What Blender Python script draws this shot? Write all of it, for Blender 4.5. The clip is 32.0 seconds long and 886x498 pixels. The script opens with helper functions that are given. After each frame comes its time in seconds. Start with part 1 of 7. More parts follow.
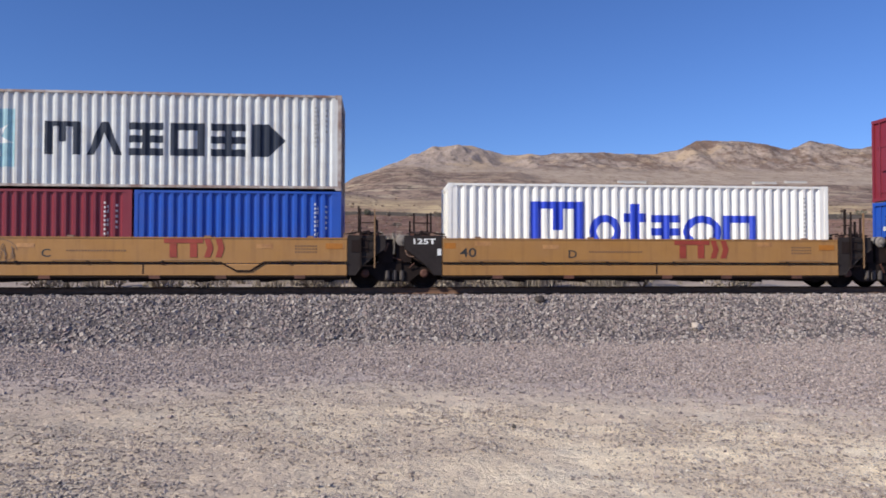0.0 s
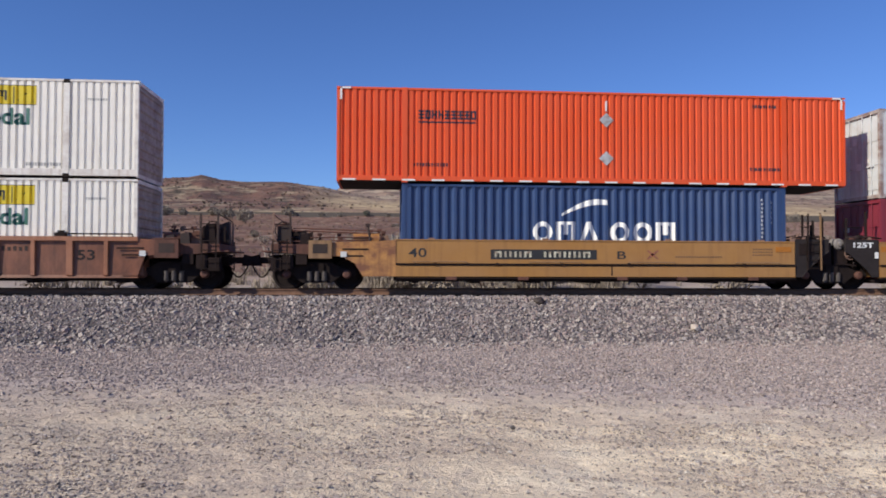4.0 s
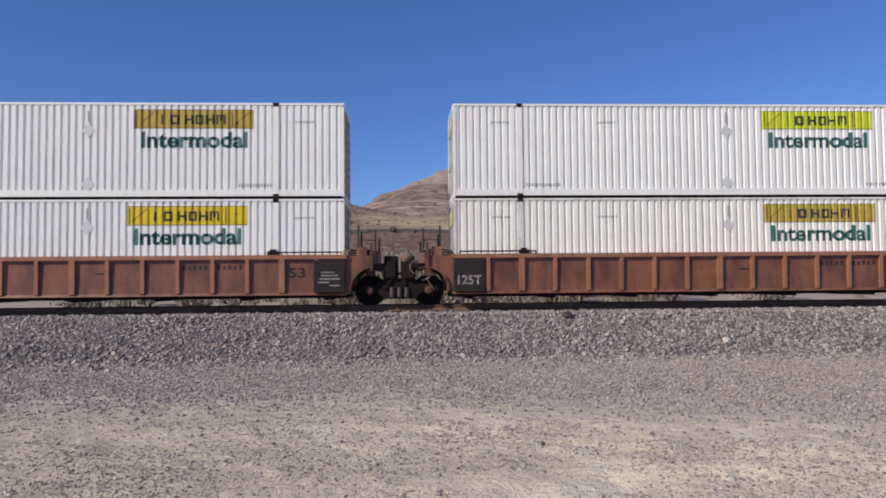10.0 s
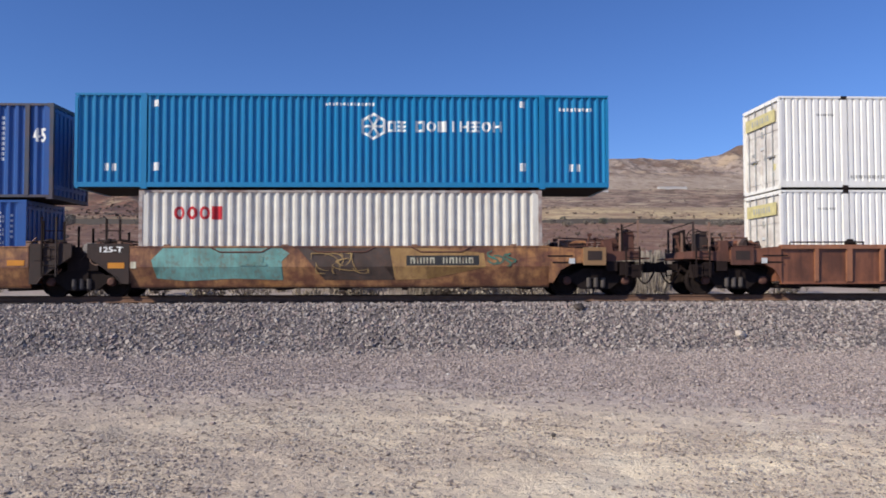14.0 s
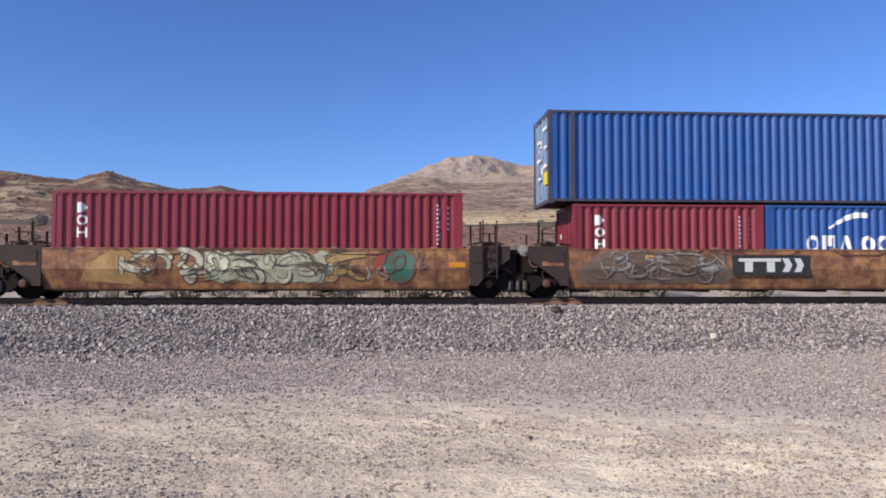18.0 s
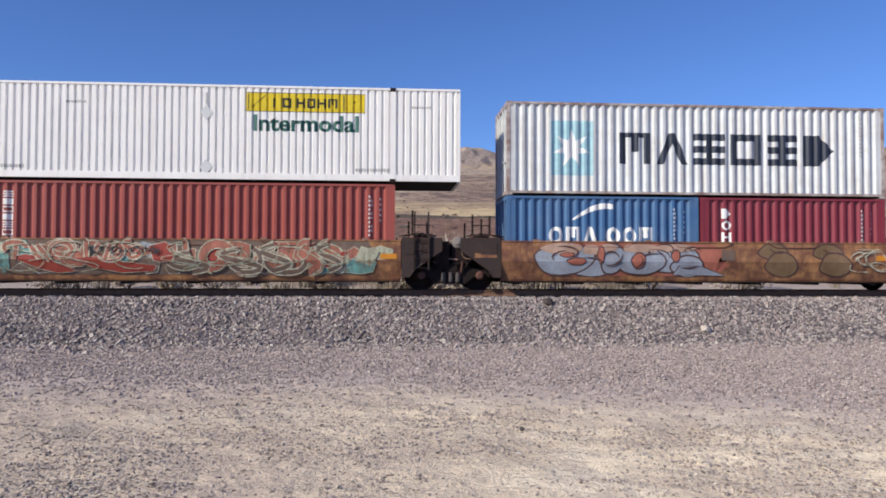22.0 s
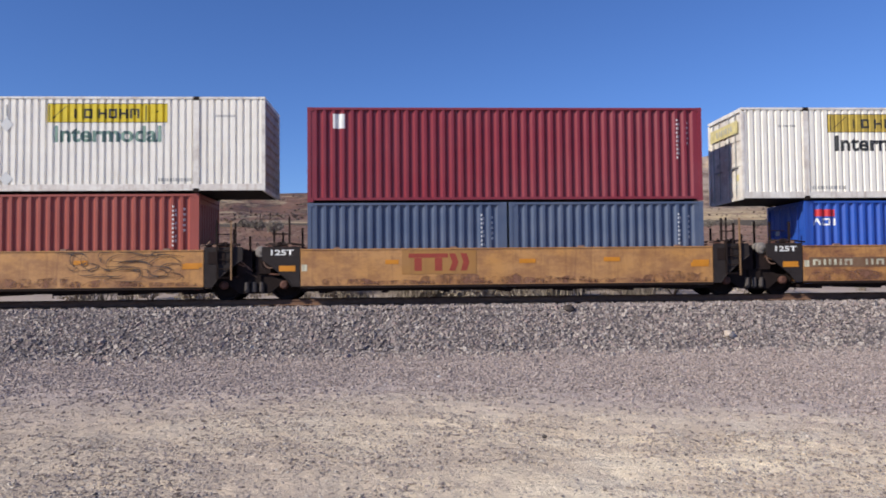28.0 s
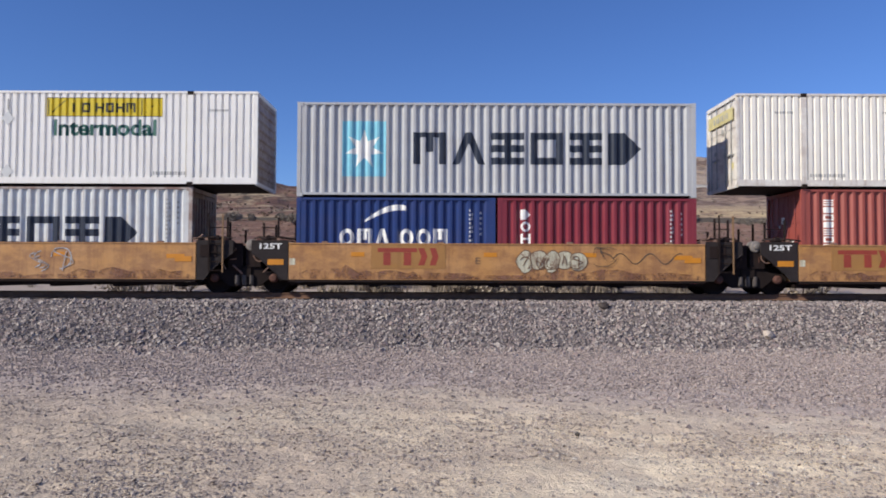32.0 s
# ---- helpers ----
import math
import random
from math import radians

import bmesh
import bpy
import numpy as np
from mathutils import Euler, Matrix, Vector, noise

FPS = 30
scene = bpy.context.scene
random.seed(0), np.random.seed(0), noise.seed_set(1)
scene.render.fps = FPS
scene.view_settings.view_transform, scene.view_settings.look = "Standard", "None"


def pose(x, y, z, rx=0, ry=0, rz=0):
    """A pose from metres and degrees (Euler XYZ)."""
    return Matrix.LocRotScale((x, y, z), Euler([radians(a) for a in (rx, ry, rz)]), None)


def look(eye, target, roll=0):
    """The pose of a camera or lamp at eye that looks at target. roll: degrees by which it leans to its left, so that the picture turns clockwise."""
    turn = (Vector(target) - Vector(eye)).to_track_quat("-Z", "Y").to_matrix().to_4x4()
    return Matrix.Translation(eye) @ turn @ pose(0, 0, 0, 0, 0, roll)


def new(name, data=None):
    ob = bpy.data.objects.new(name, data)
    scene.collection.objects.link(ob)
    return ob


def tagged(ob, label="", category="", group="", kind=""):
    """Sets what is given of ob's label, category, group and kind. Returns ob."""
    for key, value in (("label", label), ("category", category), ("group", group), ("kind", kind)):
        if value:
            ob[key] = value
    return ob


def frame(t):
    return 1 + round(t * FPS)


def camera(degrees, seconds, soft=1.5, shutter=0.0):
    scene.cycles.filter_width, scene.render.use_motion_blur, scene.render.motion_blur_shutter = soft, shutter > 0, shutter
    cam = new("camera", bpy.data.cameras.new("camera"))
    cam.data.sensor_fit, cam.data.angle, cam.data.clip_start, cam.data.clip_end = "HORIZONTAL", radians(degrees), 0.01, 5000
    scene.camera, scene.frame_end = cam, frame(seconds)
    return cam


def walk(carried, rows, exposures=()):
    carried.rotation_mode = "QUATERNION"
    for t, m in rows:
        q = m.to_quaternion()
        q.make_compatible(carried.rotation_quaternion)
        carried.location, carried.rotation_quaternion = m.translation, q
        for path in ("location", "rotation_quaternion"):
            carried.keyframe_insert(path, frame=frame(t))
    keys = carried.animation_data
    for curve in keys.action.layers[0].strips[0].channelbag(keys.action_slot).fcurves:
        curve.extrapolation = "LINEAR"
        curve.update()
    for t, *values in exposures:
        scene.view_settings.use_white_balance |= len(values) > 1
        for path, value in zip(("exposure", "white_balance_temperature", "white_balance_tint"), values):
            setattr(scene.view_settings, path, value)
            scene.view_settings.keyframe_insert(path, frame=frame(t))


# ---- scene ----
# camera: hand-held, standing still beside the line
cam = camera(61.26, 32.0, soft=1.75, shutter=0.12)
EYE = 0.63
walk(cam, [
    (0.0, pose(0, 0, EYE, 91.43, -0.05, -4.82)),
    (0.5, pose(0, 0, EYE, 91.45, 0.29, -4.75)),
    (1.0, pose(0, 0, EYE, 91.42, -0.01, -4.69)),
    (1.5, pose(0, 0, EYE, 91.44, 0.13, -4.67)),
    (2.0, pose(0, 0, EYE, 91.43, -0.04, -4.66)),
    (2.5, pose(0, 0, EYE, 91.43, -0.14, -4.72)),
    (3.0, pose(0, 0, EYE, 91.46, 0.07, -4.81)),
    (3.5, pose(0, 0, EYE, 91.48, -0.19, -4.85)),
    (5.5, pose(0, 0, EYE, 91.75, 0.00, -5.04)),
    (6.0, pose(0, 0, EYE, 91.79, 0.05, -5.06)),
    (6.5, pose(0, 0, EYE, 91.88, 0.27, -5.05)),
    (7.0, pose(0, 0, EYE, 92.00, 0.18, -4.95)),
    (7.5, pose(0, 0, EYE, 92.09, 0.16, -4.70)),
    (8.0, pose(0, 0, EYE, 92.28, 0.02, -4.52)),
    (8.5, pose(0, 0, EYE, 92.47, 0.54, -4.19)),
    (9.0, pose(0, 0, EYE, 92.66, 0.51, -3.72)),
    (9.5, pose(0, 0, EYE, 92.71, 0.57, -3.17)),
    (10.0, pose(0, 0, EYE, 92.70, 0.51, -2.80)),
    (10.5, pose(0, 0, EYE, 92.65, 0.26, -2.61)),
    (11.0, pose(0, 0, EYE, 92.62, 0.38, -2.48)),
    (11.5, pose(0, 0, EYE, 92.39, 0.56, -2.24)),
    (12.0, pose(0, 0, EYE, 91.93, 0.64, -0.85)),
    (12.5, pose(0, 0, EYE, 91.86, 0.73, -0.35)),
    (13.0, pose(0, 0, EYE, 91.89, 0.32, -0.77)),
    (13.5, pose(0, 0, EYE, 91.87, -0.09, -1.53)),
    (14.0, pose(0, 0, EYE, 92.02, 0.14, -1.91)),
    (14.5, pose(0, 0, EYE, 92.08, 0.28, -2.40)),
    (16.5, pose(0, 0, EYE, 92.28, 0.30, -3.16)),
    (17.0, pose(0, 0, EYE, 92.23, 0.02, -3.35)),
    (17.5, pose(0, 0, EYE, 92.22, -0.02, -3.50)),
    (18.0, pose(0, 0, EYE, 92.22, -0.01, -3.60)),
    (18.5, pose(0, 0, EYE, 92.25, -0.02, -3.66)),
    (19.0, pose(0, 0, EYE, 92.33, 0.10, -3.70)),
    (19.5, pose(0, 0, EYE, 92.27, 0.00, -3.72)),
    (20.0, pose(0, 0, EYE, 92.14, -0.08, -3.84)),
    (20.5, pose(0, 0, EYE, 91.85, -0.16, -3.91)),
    (21.0, pose(0, 0, EYE, 91.68, -0.05, -3.97)),
    (21.5, pose(0, 0, EYE, 91.61, -0.14, -4.07)),
    (22.0, pose(0, 0, EYE, 91.59, -0.19, -4.19)),
    (22.5, pose(0, 0, EYE, 91.54, -0.28, -4.31)),
    (23.0, pose(0, 0, EYE, 91.75, -0.23, -4.34)),
    (23.5, pose(0, 0, EYE, 91.83, -0.23, -4.36)),
    (24.0, pose(0, 0, EYE, 91.85, -0.35, -4.37)),
    (24.5, pose(0, 0, EYE, 91.88, -0.18, -4.44)),
    (25.0, pose(0, 0, EYE, 91.97, -0.02, -4.54)),
    (25.5, pose(0, 0, EYE, 91.97, 0.06, -4.38)),
    (27.5, pose(0, 0, EYE, 92.25, 0.36, -3.20)),
    (28.0, pose(0, 0, EYE, 92.19, 0.54, -2.67)),
    (28.5, pose(0, 0, EYE, 92.15, 0.64, -2.04)),
    (29.0, pose(0, 0, EYE, 92.06, 0.59, -0.93)),
    (29.5, pose(0, 0, EYE, 91.94, 0.37, -0.35)),
    (30.0, pose(0, 0, EYE, 91.96, 0.32, 0.06)),
    (30.5, pose(0, 0, EYE, 91.93, 0.29, 0.17)),
    (31.0, pose(0, 0, EYE, 91.88, 0.06, 0.00)),
    (31.5, pose(0, 0, EYE, 91.82, -0.06, -0.02)),
    (32.0, pose(0, 0, EYE, 91.84, -0.21, -0.06)),
], exposures=[(0.0, 0.07), (3.0, 0.05), (6.0, 0.0), (7.0, -0.06), (9.0, -0.09), (12.0, -0.15), (13.0, -0.12), (14.0, 0.06), (17.0, 0.31), (18.0, 0.31), (20.0, 0.23), (22.0, 0.17), (24.0, 0.10), (28.0, 0.10), (30.0, 0.12), (32.0, 0.04)])

# how far the train has rolled along +x: seconds, metres
ROLLED = [
    (0.0, -0.00), (0.5, 3.54), (1.0, 7.36), (2.0, 14.68), (3.0, 22.04), (3.5, 25.73), (5.5, 40.63), (6.0, 44.38),
    (7.0, 51.98), (7.5, 55.51), (8.0, 59.31), (8.5, 62.87), (9.0, 66.69), (10.0, 74.02), (11.0, 81.31), (12.0, 88.64),
    (12.5, 92.17), (13.0, 95.95), (13.5, 99.46), (14.0, 103.23), (14.5, 106.81), (16.5, 121.59), (17.0, 125.30), (18.0, 132.60),
    (18.5, 136.14), (19.0, 139.98), (19.5, 143.48), (20.0, 147.24), (21.0, 154.67), (21.5, 158.20), (22.0, 162.00), (22.5, 165.55),
    (23.0, 169.36), (23.5, 172.88), (24.0, 176.70), (25.0, 183.96), (25.5, 187.49), (27.5, 202.24), (28.0, 206.08), (28.5, 209.61),
    (29.0, 213.41), (29.5, 216.95), (30.0, 220.77), (30.5, 224.31), (31.0, 228.13), (31.5, 231.67), (32.0, 235.48),
]
# ---- light: low clear-sky sun from behind the camera's left shoulder ----
SUN = Vector((-0.724, -0.427, 0.543)).normalized()
world = bpy.data.worlds.new("sky")
scene.world = world
world.use_nodes = True
wn = world.node_tree.nodes
sky = wn.new("ShaderNodeTexSky")
sky.sky_type = 'NISHITA'
sky.sun_disc = False
sky.sun_elevation = math.asin(SUN.z)
sky.sun_rotation = math.atan2(SUN.x, SUN.y)
sky.altitude = 900
sky.air_density = 1.0
sky.dust_density = 0.1
sky.ozone_density = 3.0
wn["Background"].inputs["Strength"].default_value = 0.085
tint = wn.new("ShaderNodeMix")
tint.data_type, tint.blend_type = 'RGBA', 'MULTIPLY'
tint.inputs[0].default_value = 1.0
tint.inputs[7].default_value = (0.735, 0.93, 1.41, 1)
world.node_tree.links.new(sky.outputs[0], tint.inputs[6])
deep = wn.new("ShaderNodeHueSaturation")
deep.inputs["Saturation"].default_value = 1.02
world.node_tree.links.new(tint.outputs[2], deep.inputs["Color"])
world.node_tree.links.new(deep.outputs[0], wn["Background"].inputs["Color"])
sun = new("sun", bpy.data.lights.new("sun", 'SUN'))
sun.data.energy = 4.8
sun.data.angle = radians(0.53)
sun.data.color = (1.0, 0.92, 0.78)
sun.matrix_world = look(SUN * 50, (0, 0, 0))
scene.view_settings.exposure = 0.0

# ---- materials ----


def nodes_of(name):
    m = bpy.data.materials.new(name)
    m.use_nodes = True
    nt = m.node_tree
    return m, nt, nt.nodes["Principled BSDF"]


def tex_noise(nt, vec, scale, detail=4, rough=0.55):
    n = nt.nodes.new("ShaderNodeTexNoise")
    n.inputs["Scale"].default_value = scale
    n.inputs["Detail"].default_value = detail
    n.inputs["Roughness"].default_value = rough
    nt.links.new(vec, n.inputs["Vector"])
    return n.outputs["Fac"]


def ramp(nt, fac, lo, hi):
    n = nt.nodes.new("ShaderNodeMapRange")
    n.inputs["From Min"].default_value = lo
    n.inputs["From Max"].default_value = hi
    nt.links.new(fac, n.inputs["Value"])
    return n.outputs[0]


def mix(nt, fac, a, b):
    n = nt.nodes.new("ShaderNodeMix")
    n.data_type = 'RGBA'
    for sock, v in ((n.inputs[0], fac), (n.inputs[6], a), (n.inputs[7], b)):
        if isinstance(v, (int, float)):
            sock.default_value = v
        elif isinstance(v, tuple):
            sock.default_value = (*v, 1)
        else:
            nt.links.new(v, sock)
    return n.outputs[2]


def stretched(nt, sx, sy, sz, world_space=False):
    c = nt.nodes.new("ShaderNodeNewGeometry" if world_space else "ShaderNodeTexCoord")
    m = nt.nodes.new("ShaderNodeMapping")
    m.inputs["Scale"].default_value = (sx, sy, sz)
    nt.links.new(c.outputs["Position" if world_space else "Object"], m.inputs["Vector"])
    return m.outputs[0]


def bump(nt, bsdf, height, strength, dist):
    b = nt.nodes.new("ShaderNodeBump")
    b.inputs["Strength"].default_value = strength
    b.inputs["Distance"].default_value = dist
    nt.links.new(height, b.inputs["Height"])
    nt.links.new(b.outputs[0], bsdf.inputs["Normal"])


def paint(name, base, dirt=(0.16, 0.09, 0.05), amount=0.35, rough=0.5, fade=0.25, seed=0.0, rust=0.0, soot=0.0):
    """Weathered paint on steel: fading in broad patches, streaks of dirt running down, small chips."""
    m, nt, b = nodes_of(name)
    broad = tex_noise(nt, stretched(nt, 0.5, 0.5, 0.7), 1.0 + seed, 3)
    streak = tex_noise(nt, stretched(nt, 5, 5, 0.35), 1.3 + seed, 5, 0.65)
    chips = tex_noise(nt, stretched(nt, 1, 1, 1), 9 + seed, 6, 0.7)
    pale = tuple(min(0.85, c * (1 - fade) + 0.5 * fade) for c in base)
    col = mix(nt, ramp(nt, broad, 0.35, 0.75), base, pale)
    f = nt.nodes.new("ShaderNodeMath")
    f.operation = 'MULTIPLY'
    nt.links.new(ramp(nt, streak, 0.5, 0.8), f.inputs[0])
    f.inputs[1].default_value = amount
    col = mix(nt, f.outputs[0], col, dirt)
    g = nt.nodes.new("ShaderNodeMath")
    g.operation = 'MULTIPLY'
    nt.links.new(ramp(nt, chips, 0.68, 0.76), g.inputs[0])
    g.inputs[1].default_value = min(1.0, amount * 1.6)
    col = mix(nt, g.outputs[0], col, (0.12, 0.06, 0.035))
    if rust:
        bloom = tex_noise(nt, stretched(nt, 0.8, 0.8, 1.3), 1.7 + seed, 7, 0.7)
        h = nt.nodes.new("ShaderNodeMath")
        h.operation = 'MULTIPLY'
        nt.links.new(ramp(nt, bloom, 0.41, 0.6), h.inputs[0])
        h.inputs[1].default_value = rust
        col = mix(nt, h.outputs[0], col, (0.16, 0.062, 0.038))
    if soot:
        smear = tex_noise(nt, stretched(nt, 1.1, 1.1, 0.6), 1.2 + seed, 7, 0.68)
        k = nt.nodes.new("ShaderNodeMath")
        k.operation = 'MULTIPLY'
        nt.links.new(ramp(nt, smear, 0.44, 0.62), k.inputs[0])
        k.inputs[1].default_value = soot
        col = mix(nt, k.outputs[0], col, tuple(0.75 * c for c in dirt))
    nt.links.new(col, b.inputs["Base Color"])
    b.inputs["Roughness"].default_value = rough
    bump(nt, b, broad, 0.25, 0.02)
    return m


def spray(name, base, rough=0.65, wear=1.0):
    """Spray paint, worn through by streaks and specks of rust."""
    m, nt, b = nodes_of(name)
    streak = tex_noise(nt, stretched(nt, 4, 4, 0.8), 1.7, 6, 0.7)
    speck = tex_noise(nt, stretched(nt, 1, 1, 1), 6.0, 7, 0.75)
    cloud = tex_noise(nt, stretched(nt, 1, 1, 1), 1.4, 3)
    pale = tuple(min(0.8, c * 1.12 + 0.03) for c in base)
    col = mix(nt, ramp(nt, cloud, 0.3, 0.7), tuple(c * 0.72 for c in base), pale)
    for fac, amount, tone in ((ramp(nt, streak, 0.42, 0.68), 0.72, (0.13, 0.07, 0.042)), (ramp(nt, speck, 0.52, 0.62), 0.75, (0.16, 0.075, 0.042))):
        f = nt.nodes.new("ShaderNodeMath")
        f.operation = 'MULTIPLY'
        nt.links.new(fac, f.inputs[0])
        f.inputs[1].default_value = amount * wear
        col = mix(nt, f.outputs[0], col, tone)
    nt.links.new(col, b.inputs["Base Color"])
    b.inputs["Roughness"].default_value = rough
    return m


def plain(name, base, rough=0.6, metal=0.0, var=0.35, shine=0.5):
    m, nt, b = nodes_of(name)
    n = tex_noise(nt, stretched(nt, 1, 1, 1), 4.0, 5, 0.65)
    dark = tuple(c * (1 - var) for c in base)
    nt.links.new(mix(nt, ramp(nt, n, 0.3, 0.7), dark, base), b.inputs["Base Color"])
    b.inputs["Roughness"].default_value = rough
    b.inputs["Metallic"].default_value = metal
    b.inputs["Specular IOR Level"].default_value = shine
    return m


def stones(name, tones, rough=0.85):
    """Loose stones, each of its own tone."""
    m, nt, b = nodes_of(name)
    g = nt.nodes.new("ShaderNodeNewGeometry")
    r = nt.nodes.new("ShaderNodeValToRGB")
    r.color_ramp.interpolation = 'CONSTANT'
    while len(r.color_ramp.elements) < len(tones):
        r.color_ramp.elements.new(0.5)
    for i, (e, c) in enumerate(zip(r.color_ramp.elements, tones)):
        e.position = i / len(tones)
        e.color = (*c, 1)
    nt.links.new(g.outputs["Random Per Island"], r.inputs[0])
    n = tex_noise(nt, stretched(nt, 1, 1, 1), 45, 4)
    nt.links.new(mix(nt, ramp(nt, n, 0.2, 0.75), (0.13, 0.11, 0.11), r.outputs[0]), b.inputs["Base Color"])
    b.inputs["Roughness"].default_value = rough
    return m


YELLOW = paint("yellow_car_paint", (0.37, 0.182, 0.045), (0.15, 0.068, 0.028), 0.45, fade=0.06, rust=0.12)
YELLOW_OLD = paint("faded_yellow_car_paint", (0.42, 0.20, 0.07), (0.105, 0.042, 0.03), 1.0, fade=0.08, seed=0.2, rust=0.92, soot=0.8)
YELLOW_MID = paint("dusty_yellow_car_paint", (0.50, 0.25, 0.075), (0.19, 0.085, 0.04), 0.7, fade=0.1, seed=0.3, rust=0.5)
YELLOW_RUSTY = paint("rust_eaten_yellow_paint", (0.47, 0.225, 0.062), (0.15, 0.06, 0.03), 0.8, fade=0.05, seed=0.15, rust=0.85)
BROWN = paint("brown_car_paint", (0.225, 0.080, 0.037), (0.06, 0.026, 0.018), 0.9, fade=0.05, rust=0.35, soot=0.6)
# Lighter copy of the brown: sun on ribs and top chord put into the colour.
BROWN_SUNLIT = paint("sunlit_worn_brown_paint", (0.33, 0.135, 0.066), (0.10, 0.045, 0.028), 0.7, fade=0.06, rust=0.3)
GRIME = plain("oily_grime", (0.027, 0.018, 0.017), 0.85, shine=0.12)
BLACK = plain("black_stencil_paint", (0.036, 0.029, 0.029), 0.75, shine=0.15)
STEEL_DARK = plain("dark_cast_steel", (0.024, 0.017, 0.016), 0.85, shine=0.12)
RUST = paint("rusty_steel", (0.125, 0.048, 0.032), (0.04, 0.018, 0.014), 0.7, 0.8, 0.02, soot=0.5)
LADDER_TAN = paint("tan_ladder_paint", (0.26, 0.15, 0.07), (0.08, 0.04, 0.025), 0.8, 0.7, 0.05)
RUST_DARK = paint("dark_rusty_plate", (0.030, 0.019, 0.017), (0.016, 0.012, 0.012), 0.7, 0.85, 0.01, rust=0.1)
SPRING_DUST = plain("dusty_spring_steel", (0.11, 0.095, 0.09), 0.9, shine=0.2)
RUST_PALE = paint("dusty_rusty_steel", (0.22, 0.13, 0.095), (0.08, 0.04, 0.03), 0.6, 0.8, 0.04)
RAILTOP = plain("rail_steel", (0.22, 0.125, 0.085), 0.9, shine=0.15)
TIE = plain("tarred_sleeper_wood", (0.13, 0.10, 0.085), 0.9)
MK_GREY = paint("pale_grey_container_paint", (0.60, 0.63, 0.64), (0.30, 0.17, 0.08), 0.5, fade=0.06, rust=0.12)
MK_STEEL = paint("steel_grey_container_paint", (0.44, 0.455, 0.475), (0.20, 0.14, 0.10), 0.4, fade=0.04, rust=0.06)
BLUE_NIGHT = paint("dark_blue_container_paint", (0.014, 0.038, 0.155), (0.04, 0.035, 0.05), 0.3, 0.38, fade=0.02, rust=0.05)
WHITE = paint("white_container_paint", (0.83, 0.82, 0.785), (0.40, 0.32, 0.24), 0.3, fade=0.02, rust=0.035)
WHITE_DIRTY = paint("dirty_white_container_paint", (0.66, 0.64, 0.585), (0.28, 0.21, 0.14), 0.5, fade=0.04, seed=0.3, rust=0.1)
WHITE_OLD = paint("creamy_white_container_paint", (0.85, 0.82, 0.745), (0.42, 0.33, 0.23), 0.34, fade=0.05, seed=0.4, rust=0.05)
MAROON = paint("maroon_container_paint", (0.205, 0.020, 0.034), (0.07, 0.018, 0.022), 0.35, 0.4, fade=0.03)
OXIDE = paint("red_oxide_container_paint", (0.30, 0.064, 0.048), (0.09, 0.03, 0.02), 0.35, fade=0.035)
ORANGE = paint("orange_container_paint", (0.70, 0.082, 0.014), (0.3, 0.05, 0.02), 0.22, fade=0.03)
NAVY = paint("navy_container_paint", (0.024, 0.055, 0.15), (0.05, 0.03, 0.03), 0.3, 0.38, fade=0.03)
BLUE = paint("bright_blue_container_paint", (0.012, 0.078, 0.42), (0.04, 0.04, 0.07), 0.25, 0.4, fade=0.02, rust=0.05)
BLUE_DEEP = paint("deep_blue_container_paint", (0.014, 0.082, 0.30), (0.04, 0.04, 0.06), 0.3, 0.36, fade=0.025, rust=0.06)
BLUE_PALE = paint("faded_blue_container_paint", (0.042, 0.125, 0.27), (0.06, 0.05, 0.05), 0.3, fade=0.12)
BLUE_CHALKY = paint("chalky_blue_door_paint", (0.12, 0.24, 0.46), (0.30, 0.34, 0.40), 0.5, fade=0.2, rust=0.08)
BLUE_GREY = paint("grey_blue_container_paint", (0.062, 0.09, 0.162), (0.07, 0.05, 0.04), 0.3, fade=0.1)
CYAN = paint("sky_blue_container_paint", (0.008, 0.19, 0.41), (0.02, 0.07, 0.11), 0.25, 0.38, fade=0.015)
FRAME_DARK = paint("dark_container_frame", (0.028, 0.04, 0.07), (0.10, 0.06, 0.045), 0.6, fade=0.03, rust=0.22)
INK_NAVY = plain("dark_navy_ink", (0.02, 0.028, 0.05), 0.5, var=0.2)
DUSTY = plain("dusty_grey_casting", (0.26, 0.235, 0.22), 0.9, shine=0.2)
GALV = plain("galvanised_steel", (0.40, 0.40, 0.39), 0.5, 0.5)
# End paint: dirt, plus darkening for the shade of ends away from the sun.
DIRTY_SHADED_END = paint("dirty_shaded_end_paint", (0.40, 0.33, 0.275), (0.12, 0.075, 0.055), 0.9, fade=0.06, rust=0.4, soot=0.35)
DOOR_WHITE = paint("rust_stained_white_door_paint", (0.78, 0.755, 0.70), (0.28, 0.17, 0.10), 0.7, fade=0.04, seed=0.25, rust=0.3)
# Sky blue darkened to carry the end wall's shade, with streaks of grime.
SHADED_BLUE_END = paint("shaded_grimy_blue_end_paint", (0.04, 0.10, 0.17), (0.04, 0.035, 0.035), 0.7, fade=0.01, rust=0.15)
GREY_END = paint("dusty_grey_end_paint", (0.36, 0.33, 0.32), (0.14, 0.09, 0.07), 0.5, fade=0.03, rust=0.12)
# Rust and grime, deepened to stand in for shade on the far ends.
RUSTY_SHADED_END = paint("shaded_grimy_brown_end_paint", (0.24, 0.19, 0.145), (0.06, 0.035, 0.025), 1.0, fade=0.08, rust=0.85, soot=0.6)
INK_WHITE = plain("white_ink", (0.78, 0.78, 0.76), 0.5, var=0.12)
INK_BLACK = plain("black_ink", (0.03, 0.03, 0.03), 0.5, var=0.2)
